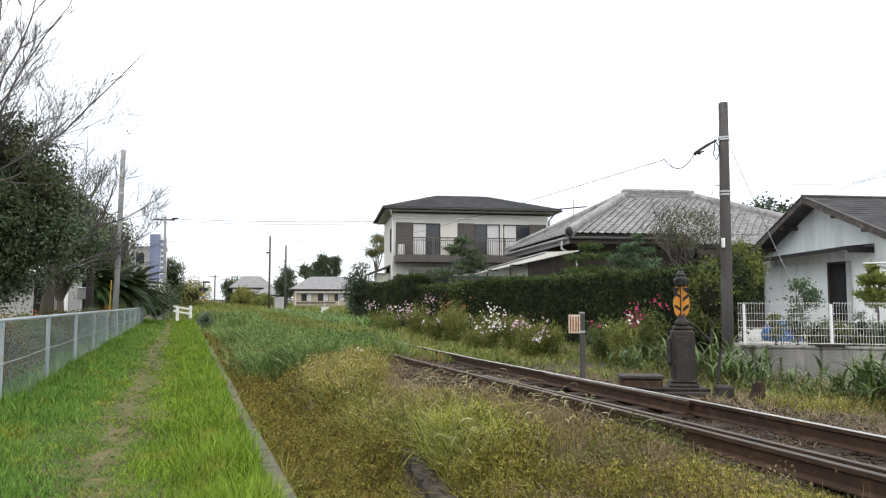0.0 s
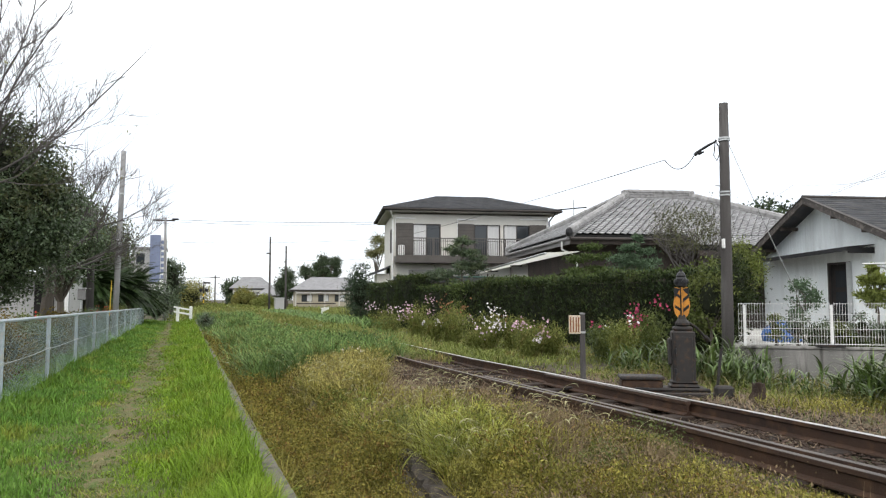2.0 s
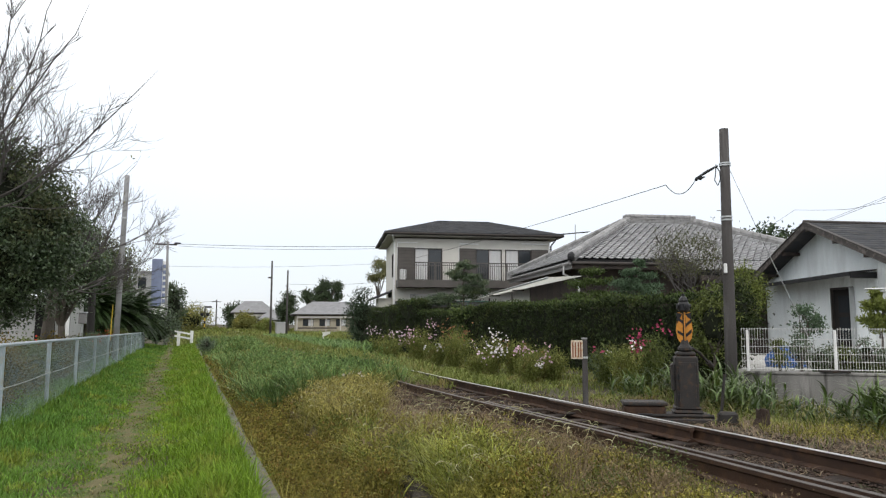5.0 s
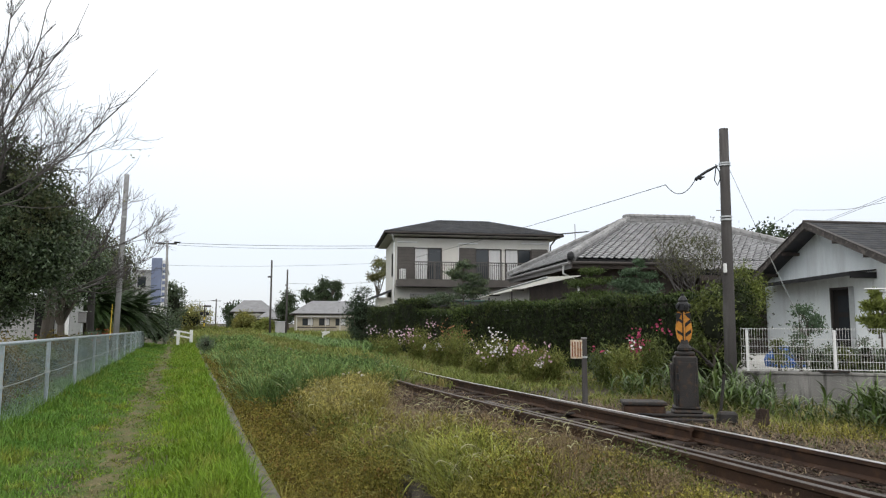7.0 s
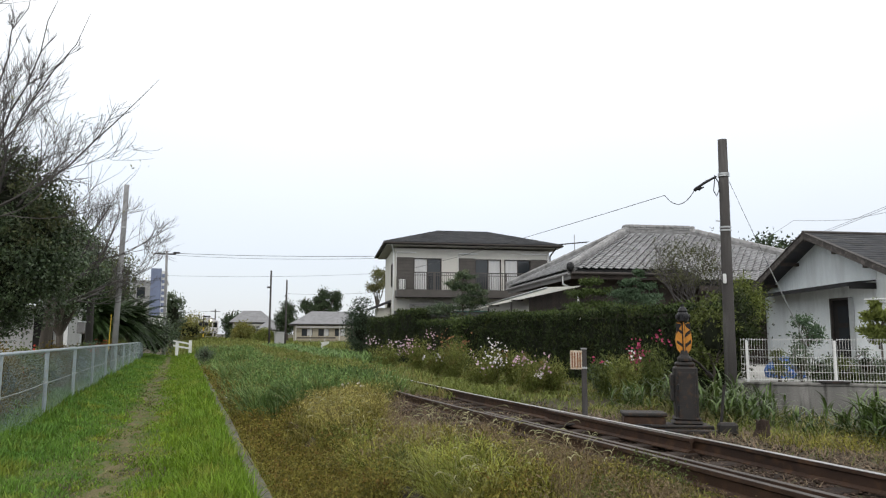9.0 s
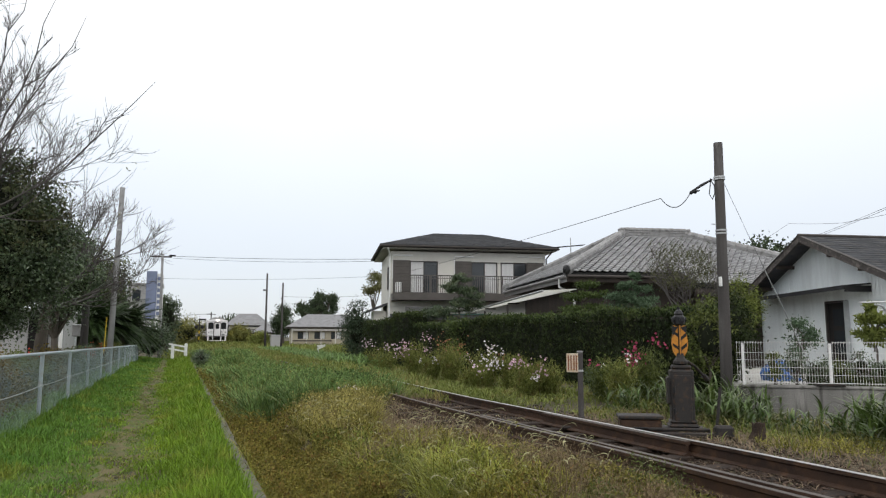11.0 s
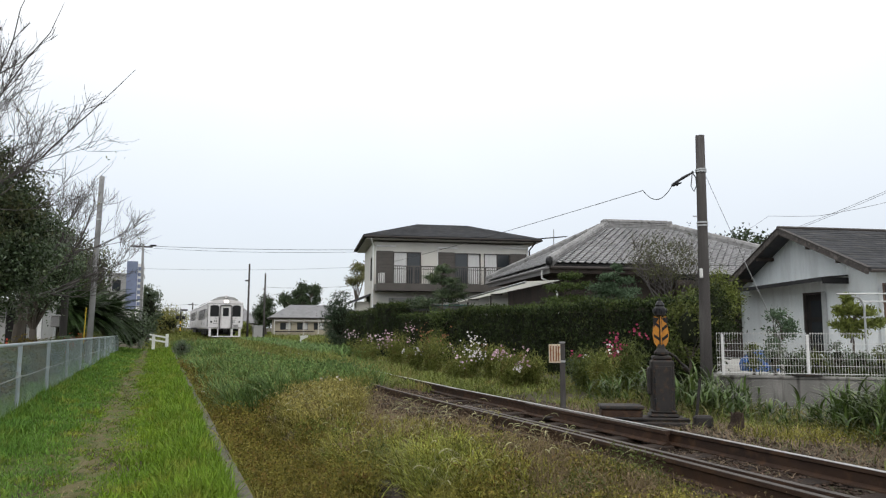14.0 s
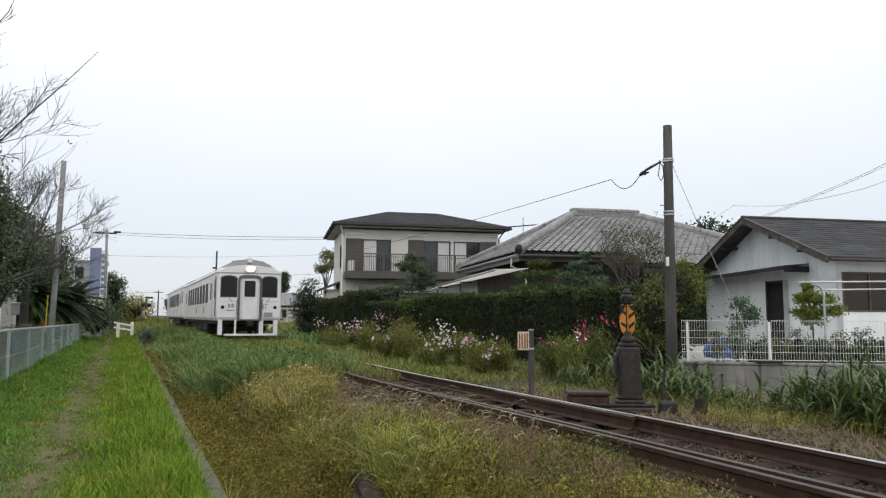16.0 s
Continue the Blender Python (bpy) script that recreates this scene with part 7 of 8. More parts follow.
# ---- hedge ----
def hedge_run(t, p0, p1, width, z1, n, seed, top_lit=0.16):
    """A clipped run between two points: near-black body for inner shade, a dark skin of leaves, lighter leaves for new
    growth and painted top light.
    """
    p0, p1 = np.array(p0, float), np.array(p1, float)
    L = np.linalg.norm(p1 - p0)
    d = (p1 - p0) / L
    o = np.array([d[1], -d[0]])
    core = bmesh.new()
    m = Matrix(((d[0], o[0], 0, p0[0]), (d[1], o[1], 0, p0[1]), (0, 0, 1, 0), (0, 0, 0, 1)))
    # Solid near-black box: the hedge's inner shade put in as colour.
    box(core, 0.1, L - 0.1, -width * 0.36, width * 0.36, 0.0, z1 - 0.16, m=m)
    part("shade_core", core, M_CORE, t)
    area = np.array([L * z1, L * z1, L * width, width * z1, width * z1])
    which = rng.choice(5, n, p=area / area.sum())
    s, h, w = rng.uniform(0, L, n), rng.uniform(0.05, z1, n), rng.uniform(-width / 2, width / 2, n)
    s = np.where(which == 3, 0, np.where(which == 4, L, s))
    w = np.where(which == 0, -width / 2, np.where(which == 1, width / 2, w))
    h = np.where(which == 2, z1, h)
    lump = noise2(s * 1.6 + seed, h * 0.5 + which, 2.0, seed)
    sprig = noise2(s, h * 0.45, 7.5, seed + 2)
    bulge = 0.12 * (np.abs(np.sin(s * 1.25 + seed + 0.8 * noise2(s, h * 0.3, 0.6, seed))) - 0.6) + 0.09 * lump + 0.07 * sprig
    depth = np.abs(rng.normal(0, 0.05, n))
    w = np.where(which < 2, w + np.sign(w) * (bulge - depth), w)
    h = np.where(which == 2, h + 0.5 * bulge - depth + 0.08 * noise2(s, w * 0.5, 1.6, seed), h)
    x, y = p0[0] + d[0] * s + o[0] * w, p0[1] + d[1] * s + o[1] * w
    # Leaves on bulges and higher up get the lighter colour, as if lit.
    lit_young = (sprig > 0.25) & (rng.uniform(0, 1, n) < np.clip(0.10 + 0.5 * (h / z1 - 0.55), 0.06, 1))
    for keep, name, material in ((~lit_young, "leaves", M_HEDGE), (lit_young, "lit_young_leaves", M_HEDGE_MID)):
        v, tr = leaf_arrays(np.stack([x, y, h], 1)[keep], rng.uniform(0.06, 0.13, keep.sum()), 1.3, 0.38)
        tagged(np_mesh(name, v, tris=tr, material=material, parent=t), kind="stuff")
    k = int(n * top_lit)
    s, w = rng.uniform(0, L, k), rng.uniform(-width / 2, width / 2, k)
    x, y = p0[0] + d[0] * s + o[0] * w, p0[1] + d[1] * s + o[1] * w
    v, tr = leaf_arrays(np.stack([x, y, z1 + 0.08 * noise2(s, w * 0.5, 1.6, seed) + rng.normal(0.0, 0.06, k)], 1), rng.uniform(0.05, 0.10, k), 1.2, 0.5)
    ob = np_mesh("lit_new_leaves", v, tris=tr, material=M_HEDGE_TOP, parent=t)
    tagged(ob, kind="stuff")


hedge = thing("clipped_hedge", "long clipped dark green hedge along the gardens", "hedge", "garden hedges")
hedge_run(hedge, (10.85, 12.4), (10.15, 24.5), 0.95, 1.93, 30000, 1.0, 0.2)
hedge = thing("clipped_hedge", "clipped dark green hedge before the two-storey house", "hedge", "garden hedges")
hedge_run(hedge, (10.12, 24.7), (9.73, 28.9), 0.95, 1.83, 9000, 2.0, 0.2)
hedge = thing("clipped_hedge", "taller dark green hedge block beside the house", "hedge", "garden hedges")
hedge_run(hedge, (9.72, 29.05), (9.53, 31.2), 1.05, 2.38, 6500, 3.0, 0.2)
hedge = thing("clipped_hedge", "dark green hedge reaching past the house corner", "hedge", "garden hedges")
hedge_run(hedge, (9.5, 31.3), (9.2, 35.0), 1.0, 2.12, 8500, 4.0, 0.08)

# ---- trees and shrubs ----
def limbs(bm, p, d, length, r, level, spread, out, up=0.12, kids=(3, 5), sides=(8, 6, 5, 4, 3, 3)):
    """A limb that bends and forks; the ends of the last level are gathered in out."""
    pts, q, v = [p], Vector(p), Vector(d).normalized()
    steps = 4
    for i in range(steps):
        v = (v + Vector((random.gauss(0, 0.13), random.gauss(0, 0.13), random.gauss(up, 0.10)))).normalized()
        q = q + v * (length / steps)
        pts.append(q.copy())
    tube(bm, pts, [r * (1 - 0.55 * i / steps) for i in range(steps + 1)], sides[min(len(sides) - 1, 5 - level)], False)
    if level == 0:
        out.append(pts[-1])
        return
    for k in range(random.randint(*kids)):
        s = random.uniform(0.3, 1.0)
        i = min(steps - 1, int(s * steps))
        b = pts[i].lerp(pts[i + 1], s * steps - i if i < steps else 1)
        side_v = Vector((random.gauss(0, 1), random.gauss(0, 1), random.gauss(0.2, 0.7))).normalized()
        limbs(bm, b, (v * (1 - spread) + side_v * spread), length * random.uniform(0.5, 0.8), max(0.0055, r * random.uniform(0.38, 0.55)), level - 1, spread, out, up, kids, sides)
    out.append(pts[-1])


def crown_leaves(name, t, centres, spread, n, size, material, up=0.2, slim=0.5, flat=0.8):
    c = np.array([tuple(v) for v in centres])
    pick = rng.integers(0, len(c), n)
    pos = c[pick] + rng.normal(0, 1, (n, 3)) * np.array([spread, spread, spread * flat])
    v, tr = leaf_arrays(pos, rng.uniform(size * 0.6, size * 1.25, n), up, slim)
    ob = np_mesh(name, v, tris=tr, material=material, parent=t)
    return tagged(ob, kind="stuff")


def lumpy_centres(c, r, n, shell=0.55):
    """Clump middles spread through the outer part of an ellipsoid."""
    d = rng.normal(0, 1, (n, 3))
    d /= np.linalg.norm(d, axis=1)[:, None]
    k = rng.uniform(shell, 1.0, n)[:, None] * rng.uniform(0.85, 1.1, n)[:, None]
    return np.array(c) + d * k * np.array(r)


# An added near-black lump that paints the shade inside a crown.
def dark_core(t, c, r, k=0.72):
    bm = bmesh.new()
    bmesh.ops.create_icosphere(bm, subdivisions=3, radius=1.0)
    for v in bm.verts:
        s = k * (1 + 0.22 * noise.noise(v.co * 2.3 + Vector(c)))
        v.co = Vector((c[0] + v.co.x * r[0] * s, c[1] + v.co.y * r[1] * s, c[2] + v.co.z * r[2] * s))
    part("shade_core", bm, M_CORE, t)


def tree(name, label, base, trunk_h, trunk_r, c, r, clumps, n, size, material, category="tree", core=0.7, spread=None, group="", bark=None, slim=0.5):
    """Trunk, limbs reaching into the crown, and a crown of many small leaves in clumps. c is relative to the base."""
    t = thing(name, label, category, group, at=pose(*base))
    cen = lumpy_centres(c, r, clumps, 0.66)
    bm = tube(bmesh.new(), [(0, 0, -0.1), (random.gauss(0, 0.03), 0, trunk_h * 0.5), (c[0] * 0.5, c[1] * 0.5, trunk_h)], [trunk_r * 1.2, trunk_r, trunk_r * 0.75], 9)
    part("trunk", bm, bark or M_BARK, t)
    bm = bmesh.new()
    for k in range(min(clumps, 16)):
        a, b = Vector((c[0] * 0.5, c[1] * 0.5, trunk_h * 0.95)), Vector(cen[k])
        mid = a.lerp(b, 0.5) + Vector((random.gauss(0, 0.1), random.gauss(0, 0.1), 0.1))
        tube(bm, [a, mid, b], [trunk_r * 0.5, trunk_r * 0.3, 0.01], 5, False)
    part("limb", bm, bark or M_BARK, t)
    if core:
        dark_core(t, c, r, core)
    crown_leaves("crown", t, cen, spread or min(r) * 0.26, n, size, material, slim=slim)
    return t


# left of the footpath
big_evergreen = tree("evergreen_tree", "broad dark evergreen tree behind the netting fence", (-3.95, 17.0, 0.0), 1.7, 0.17, (0.12, -0.1, 3.1), (1.66, 1.7, 2.0), 190, 62000, 0.078, M_LEAF_DARK, core=0.74, spread=0.19)
# Olive upper leaves: a brownish tint, plus highlights put into the colour.
crown_leaves("sunlit_leaves", big_evergreen, lumpy_centres((0.12, -0.3, 3.75), (1.45, 1.5, 1.35), 90, 0.9), 0.16, 9000, 0.10, M_LEAF_OLIVE, -0.4, 0.36)
tree("evergreen_tree", "dark evergreen tree half hidden by bare branches", (-3.85, 26.2, 0.0), 1.3, 0.13, (0.05, 0, 3.3), (1.25, 1.3, 1.25), 60, 11000, 0.10, M_LEAF_DARK, core=0.62, spread=0.24)
tree("evergreen_tree", "dark olive evergreen tree behind the concrete pole", (-5.6, 46.0, 0.0), 2.6, 0.2, (0.1, 0, 4.7), (2.4, 2.2, 2.2), 90, 15000, 0.16, M_LEAF_OLIVE, core=0.66, spread=0.38)
tree("evergreen_tree", "dark tree behind the cycads", (-5.4, 47.0, 0.0), 1.6, 0.16, (0.4, 0, 3.1), (2.0, 1.6, 2.0), 45, 7000, 0.22, M_LEAF_DARK, core=0.65)


def bare_tree(label, base, starts, length, level, leaves):
    t = thing("bare_tree", label, "tree", "bare trees by the fence", at=pose(*base))
    bm = tube(bmesh.new(), [(0, 0, -0.1), (0.05, 0, 1.2), (0.15, -0.05, 2.2)], [0.17, 0.14, 0.11], 10)
    part("trunk", bm, M_BARK, t)
    ends = []
    for s, d, k in starts:
        bm = bmesh.new()
        limbs(bm, Vector(s), Vector(d), length * k, 0.046 * k, level, 0.42, ends, 0.085, (3, 5))
        part("limb", bm, M_TWIG, t)
    if leaves:
        crown_leaves("last_leaves", t, random.sample(ends, min(len(ends), 25)), 0.10, leaves, 0.09, M_LEAF_YELLOW, -0.6, 0.35)
    return t


def long_limb(t, pts, r, twigs=9, reach=0.9):
    """A long rising limb through the given points (in the tree's space), with short twigs along it."""
    bm, ends = bmesh.new(), []
    pts = [Vector(p) for p in pts]
    fine = []
    for i in range(len(pts) - 1):
        for k in range(4):
            fine.append(pts[i].lerp(pts[i + 1], k / 4) + Vector((random.gauss(0, 0.055), random.gauss(0, 0.06), random.gauss(0, 0.055))))
    fine.append(pts[-1])
    m = len(fine)
    tube(bm, fine, [r * 0.75 * (1 - i / (m - 1)) ** 0.8 + 0.0035 for i in range(m)], 6, False)
    for k in range(twigs):
        i = random.randint(m // 4, m - 3)
        d = (fine[i + 1] - fine[i]).normalized()
        o = Vector((random.gauss(0, 1), random.gauss(0, 1), random.gauss(0.3, 0.6))).normalized()
        limbs(bm, fine[i], d * 0.66 + o * 0.42, reach * random.uniform(0.5, 1.1) * (1.2 - 0.7 * i / m), 0.011, 2, 0.40, ends, 0.06, (2, 4))
    part("long_limb", bm, M_TWIG, t)


random.seed(11)
tall_tree = bare_tree("tall leafless tree with fine spreading twigs", (-5.5, 15.6, 0.0),
          [((0.15, 0, 2.2), (0.30, 0.1, 0.95), 1.15), ((0.15, 0, 2.2), (0.75, 0.0, 0.42), 1.15), ((0.1, 0, 2.2), (0.8, 0.15, 0.55), 1.05), ((0.15, 0, 2.3), (0.1, 0.3, 1.0), 1.1), ((0.15, 0, 2.3), (0.55, -0.2, 0.62), 1.15), ((0.1, 0, 2.1), (-0.3, -0.3, 0.9), 0.9), ((0.2, 0, 2.4), (0.62, 0.25, 0.5), 1.2), ((0.2, 0, 2.4), (0.45, 0.0, 0.9), 1.25), ((0.1, 0, 2.2), (0.75, -0.2, 0.5), 1.0)], 2.35, 4, 130)
for pts, r, n in (([(0.15, 0, 2.3), (1.3, 0.1, 3.9), (2.2, 0, 5.6), (2.85, -0.1, 8.2)], 0.05, 16), ([(0.15, 0, 2.3), (1.2, -0.2, 3.7), (2.25, -0.3, 5.3), (3.45, -0.4, 7.75)], 0.05, 16), ([(0.1, 0, 2.1), (1.9, 0.3, 3.6), (3.1, 0.4, 4.7), (4.75, 0.6, 6.9)], 0.045, 11), ([(0.1, 0, 2.2), (1.0, 0.4, 4.4), (1.7, 0.6, 6.4), (2.2, 0.7, 8.8)], 0.05, 14)):
    long_limb(tall_tree, pts, r, n)
random.seed(5)
bare_tree("smaller leafless tree with drooping grey twigs", (-3.35, 20.5, 0.0),
          [((0.15, 0, 2.2), (0.8, 0.1, 0.45), 1.1), ((0.1, 0, 2.0), (0.85, -0.2, 0.42), 1.0), ((0.15, 0, 2.2), (0.45, 0.2, 0.9), 1.1), ((0.15, 0, 2.2), (-0.1, 0.1, 1.0), 1.0), ((0.1, 0, 1.9), (0.8, 0.4, 0.4), 0.9)], 1.75, 4, 60)


def cycad(x, y, h, r, label):
    t = thing("cycad", label, "cycad", "cycads by the footpath", at=pose(x, y, 0))
    part("trunk", spin([(0.20, -0.05), (0.24, h * 0.25), (0.2, h * 0.5), (0.1, h * 0.6)], 10), M_BARK, t)
    vs, ts, k = [], [], 0
    for i in range(170):
        a, lift = random.uniform(0, 6.28), random.uniform(-0.15, 1.15)
        L = r * random.uniform(0.8, 1.1)
        for j in range(46):
            s = (j + 1) / 46
            px = L * s
            pz = h * 0.58 + L * (lift * s - 0.55 * s * s)
            cx, cy = math.cos(a), math.sin(a)
            c = np.array([cx * px, cy * px, pz])
            w = 0.24 * (1 - 0.6 * s) * (r / 1.6)
            for sg in (1, -1):
                o = np.array([-cy * sg, cx * sg, 0.35])
                f = np.array([cx, cy, lift - 1.1 * s]) * 0.5
                tip = c + (o + f) * w
                vs += [c, tip, c + np.array([cx, cy, lift - s]) * 0.045]
                ts.append((k, k + 1, k + 2))
                k += 3
    ob = np_mesh("fronds", np.array(vs), tris=np.array(ts), material=M_CYCAD, parent=t)
    tagged(ob, kind="stuff")


cycad(-3.7, 39.5, 3.3, 2.1, "spreading dark green cycad behind the fence end")
cycad(-2.75, 42.0, 3.1, 2.1, "spreading dark green cycad beside the footpath")
cycad(-4.3, 37.0, 3.4, 1.9, "dark cycad in the shade of the trees")


def bush(label, base, c, r, clumps, n, size, material, core=0.6, group="", name="shrub", slim=0.5):
    return tree(name, label, base, max(0.15, c[2] - r[2] * 0.8), 0.035, c, r, clumps, n, size, material, "shrub", core, None, group, slim=slim)


bush("dark low shrubs under the cycads", (-1.75, 49.5, 0.0), (0, 0, 1.1), (1.3, 1.2, 1.25), 40, 2600, 0.16, M_LEAF_DARK, 0.65)
bush("dark low shrubs under the cycads", (-4.6, 48.0, 0.0), (0, 0, 1.3), (1.6, 1.2, 1.4), 40, 2600, 0.16, M_LEAF_DARK, 0.65)
bush("low grey-green bush beside the kerb", (0.98, 36.5, 0.0), (0, 0, 0.36), (0.42, 0.5, 0.36), 24, 1800, 0.07, M_CONIFER_PALE, 0.5)
# growth behind the netting
for i, (x, y, m, lab) in enumerate(((-2.75, 10.6, M_FENCE_SHRUB, "brown-olive clipped shrub behind the netting"), (-2.8, 12.6, M_FENCE_SHRUB, "brown-olive clipped shrub behind the netting"), (-2.8, 14.8, M_LEAF_MID, "green shrub behind the netting"), (-2.8, 17.5, M_FENCE_SHRUB, "olive shrub behind the netting"), (-2.8, 21.0, M_LEAF_MID, "low green shrub behind the netting"), (-2.9, 25.0, M_LEAF_DARK, "dark low shrub behind the netting"), (-2.8, 30.0, M_FENCE_SHRUB, "olive shrub behind the netting"), (-2.8, 35.5, M_LEAF_MID, "green shrub behind the netting"))):
    bush(lab, (x + 0.2, y, 0.0), (0, 0, 0.55), (0.36, 1.2, 0.55), 34, 4200, 0.055, m, 0.5, "shrubs behind the fence")
for x, y, z, n in ((-2.6, 13.9, 0.55, 30), (-2.62, 15.8, 0.85, 34), (-2.55, 24.8, 0.85, 60), (-2.5, 22.4, 0.8, 24), (-2.55, 27.5, 0.9, 40)):
    t = thing("red_flowers", "small clump of red flowers behind the netting", "flowers", "red flowers by the fence", at=pose(x, y, 0))
    v, tr = leaf_arrays(np.array([0, 0, z]) + rng.normal(0, 1, (n, 3)) * np.array([0.08, 0.16, 0.12]), np.full(n, 0.05), 0.2, 0.9)
    tagged(np_mesh("blossom", v, tris=tr, material=M_RED, parent=t), kind="stuff")
    part("stem", bar([(0, 0, -0.02), (0, 0, z)], 0.012, 5), M_LEAF_MID, t)


def build_left_things():
    w = thing("garden_building", "grey garden building with white posts behind the trees", "building", at=pose(-3.9, 31.0, 0))
    part("wall", boxes((-6.0, -0.5, 0.4, 0.55, 0.0, 2.3)), M_GREY_BLDG, w)
    part("wall", boxes((-0.5, -0.36, 0.4, 4.0, 0.0, 2.3)), M_GREY_BLDG, w)
    part("roof", boxes((-6.2, -0.2, -0.2, 4.2, 2.3, 2.42), bevel=0.02), M_GREY_BLDG, w)
    # Near-black sheet laid on the wall for the shade behind the posts.
    part("shade_panel", boxes((-1.6, -0.9, 0.39, 0.4, 0.0, 2.1)), M_DARK, w)
    for x in (-1.0, -0.42):
        part("column", boxes((x - 0.06, x + 0.06, 0.0, 0.12, 0.0, 2.3), bevel=0.01), M_WHITE, w)
    m = thing("meter_box", "small grey meter box on a thin post", "meter box", at=pose(-2.75, 22.5, 0))
    part("post", bar([(0, 0, -0.05), (0, 0, 1.35)], 0.03, 8), M_METAL, m)
    part("case", boxes((-0.10, 0.10, -0.08, 0.08, 1.35, 1.66), bevel=0.02), M_TRAIN_GREY, m)
    part("lid", boxes((-0.12, 0.12, -0.10, 0.10, 1.66, 1.69), bevel=0.01), M_METAL, m)
    t, d = pole("wooden_pole", "dark wooden pole among the bare trees", (-3.1, 27.5, 0.0), (-3.1, 27.5, 4.6), 0.13, 0.11, M_POLE_WOOD)
    b = thing("tower_building", "white building with a tall blue sign panel", "building", at=pose(-4.6, 70.0, 0))
    part("wall", boxes((0.0, 2.9, 0.0, 4.0, 0.0, 6.0)), M_GREY_BLDG, b)
    part("wall", boxes((1.75, 2.95, -0.3, 3.0, 0.0, 7.1)), M_WHITE, b)
    s = part("sign_panel", boxes((1.55, 2.45, -0.42, -0.32, 3.0, 7.3)), M_BLUEGREY, b, "blue vertical sign with pale bars")
    for i in range(7):
        part("sign_bar", boxes((2.5, 2.85, -0.36, -0.31, 3.3 + 0.53 * i, 3.62 + 0.53 * i)), M_BLUEGREY, s)
    part("window", boxes((0.4, 1.1, -0.02, 0.0, 4.6, 5.6)), M_GLASS, b)
    part("roof_edge", boxes((-0.1, 3.0, -0.1, 4.1, 6.0, 6.2)), M_GREY_BLDG, b)
    g = thing("guard_rail", "white bent guard rail at the end of the footpath", "guard rail", at=pose(-0.35, 46.0, 0))
    for x in (0.0, 0.75):
        part("post", boxes((x - 0.09, x + 0.09, -0.09, 0.09, -0.1, 0.95 if x else 0.85), bevel=0.02), M_WHITE, g)
    for z in (0.78, 0.5):
        part("beam", slab([(-0.22, -0.12, z + 0.2), (0.8, -0.12, z), (0.8, -0.10, z), (-0.22, -0.10, z + 0.2)], 0.10), M_WHITE, g)


build_left_things()

# garden plants between hedge and houses
M_CONIFER = mat("conifer_needles", (0.10, 0.15, 0.085), (0.07, 0.11, 0.062), 0.9, 0.6, 0, 30, island=0.45, leaf=0.15)


def layered(label, base, layers, material, trunk=0.05):
    """A pruned garden tree: a bent trunk with flat pads of leaves."""
    t = thing("garden_tree", label, "garden tree", "pruned garden trees", at=pose(*base))
    top = max(l[2] for l in layers)
    part("trunk", bar([(0, 0, -0.1), (0.06, 0, top * 0.4), (-0.05, 0, top * 0.75), (0, 0, top)], [trunk, trunk * 0.8, trunk * 0.5, 0.01], 7), M_BARK, t)
    for x, y, z, rx, rz, n, size in layers:
        part("branch", bar([(0, 0, z - 0.2), (x * 0.6, y * 0.6, z - 0.05), (x, y, z)], [0.03, 0.02, 0.008], 5), M_BARK, t)
        crown_leaves("leaf_pad", t, lumpy_centres((x, y, z), (rx, rx, rz), 14, 0.2), rx * 0.22, n, size, material, 0.8, 0.35, 0.3)
    return t


layered("dark clipped garden tree with rounded pads", (11.3, 28.5, 0.1), [(0.05, 0, 3.70, 0.42, 0.34, 2000, 0.10), (0.30, 0, 3.25, 0.55, 0.34, 2400, 0.10), (-0.35, 0, 3.35, 0.40, 0.3, 1700, 0.10), (0.75, 0, 2.75, 0.55, 0.4, 2400, 0.10), (0.2, 0, 2.7, 0.6, 0.45, 2400, 0.10), (-0.6, 0.1, 2.3, 0.6, 0.35, 2000, 0.10), (-1.2, 0, 2.2, 0.5, 0.35, 1500, 0.10)], M_LEAF_DARK)
layered("yellow-green layered garden pine behind the hedge", (12.25, 20.0, 0.1), [(0.1, 0, 2.95, 0.42, 0.16, 900, 0.10), (-0.25, 0, 2.55, 0.5, 0.15, 900, 0.10), (0.5, 0, 2.65, 0.42, 0.14, 800, 0.10), (-0.4, 0, 2.15, 0.6, 0.16, 900, 0.10), (0.4, 0, 2.2, 0.55, 0.16, 900, 0.10)], M_HEDGE_TOP)
layered("blue-green conifer with drooping layered boughs", (12.5, 17.6, 0.1), [(0.05, 0, 3.05, 0.22, 0.14, 600, 0.09), (-0.25, 0, 2.75, 0.34, 0.13, 800, 0.09), (0.35, 0, 2.7, 0.36, 0.13, 800, 0.09), (-0.4, 0, 2.4, 0.45, 0.15, 900, 0.09), (0.45, 0, 2.35, 0.45, 0.15, 900, 0.09), (0.0, 0, 2.2, 0.7, 0.2, 1300, 0.09), (-0.2, 0, 2.5, 0.3, 0.15, 700, 0.09)], M_CONIFER)


M_LEAF_SPARSE = mat("sparse_olive_leaf", (0.12, 0.125, 0.06), (0.085, 0.09, 0.045), 0.9, 0.6, 0, 30, island=0.45, leaf=0.2)
M_LEAF_YELLOWISH = mat("yellowing_leaf", (0.20, 0.19, 0.09), (0.14, 0.15, 0.06), 0.9, 0.6, 0, 30, island=0.4, leaf=0.25)


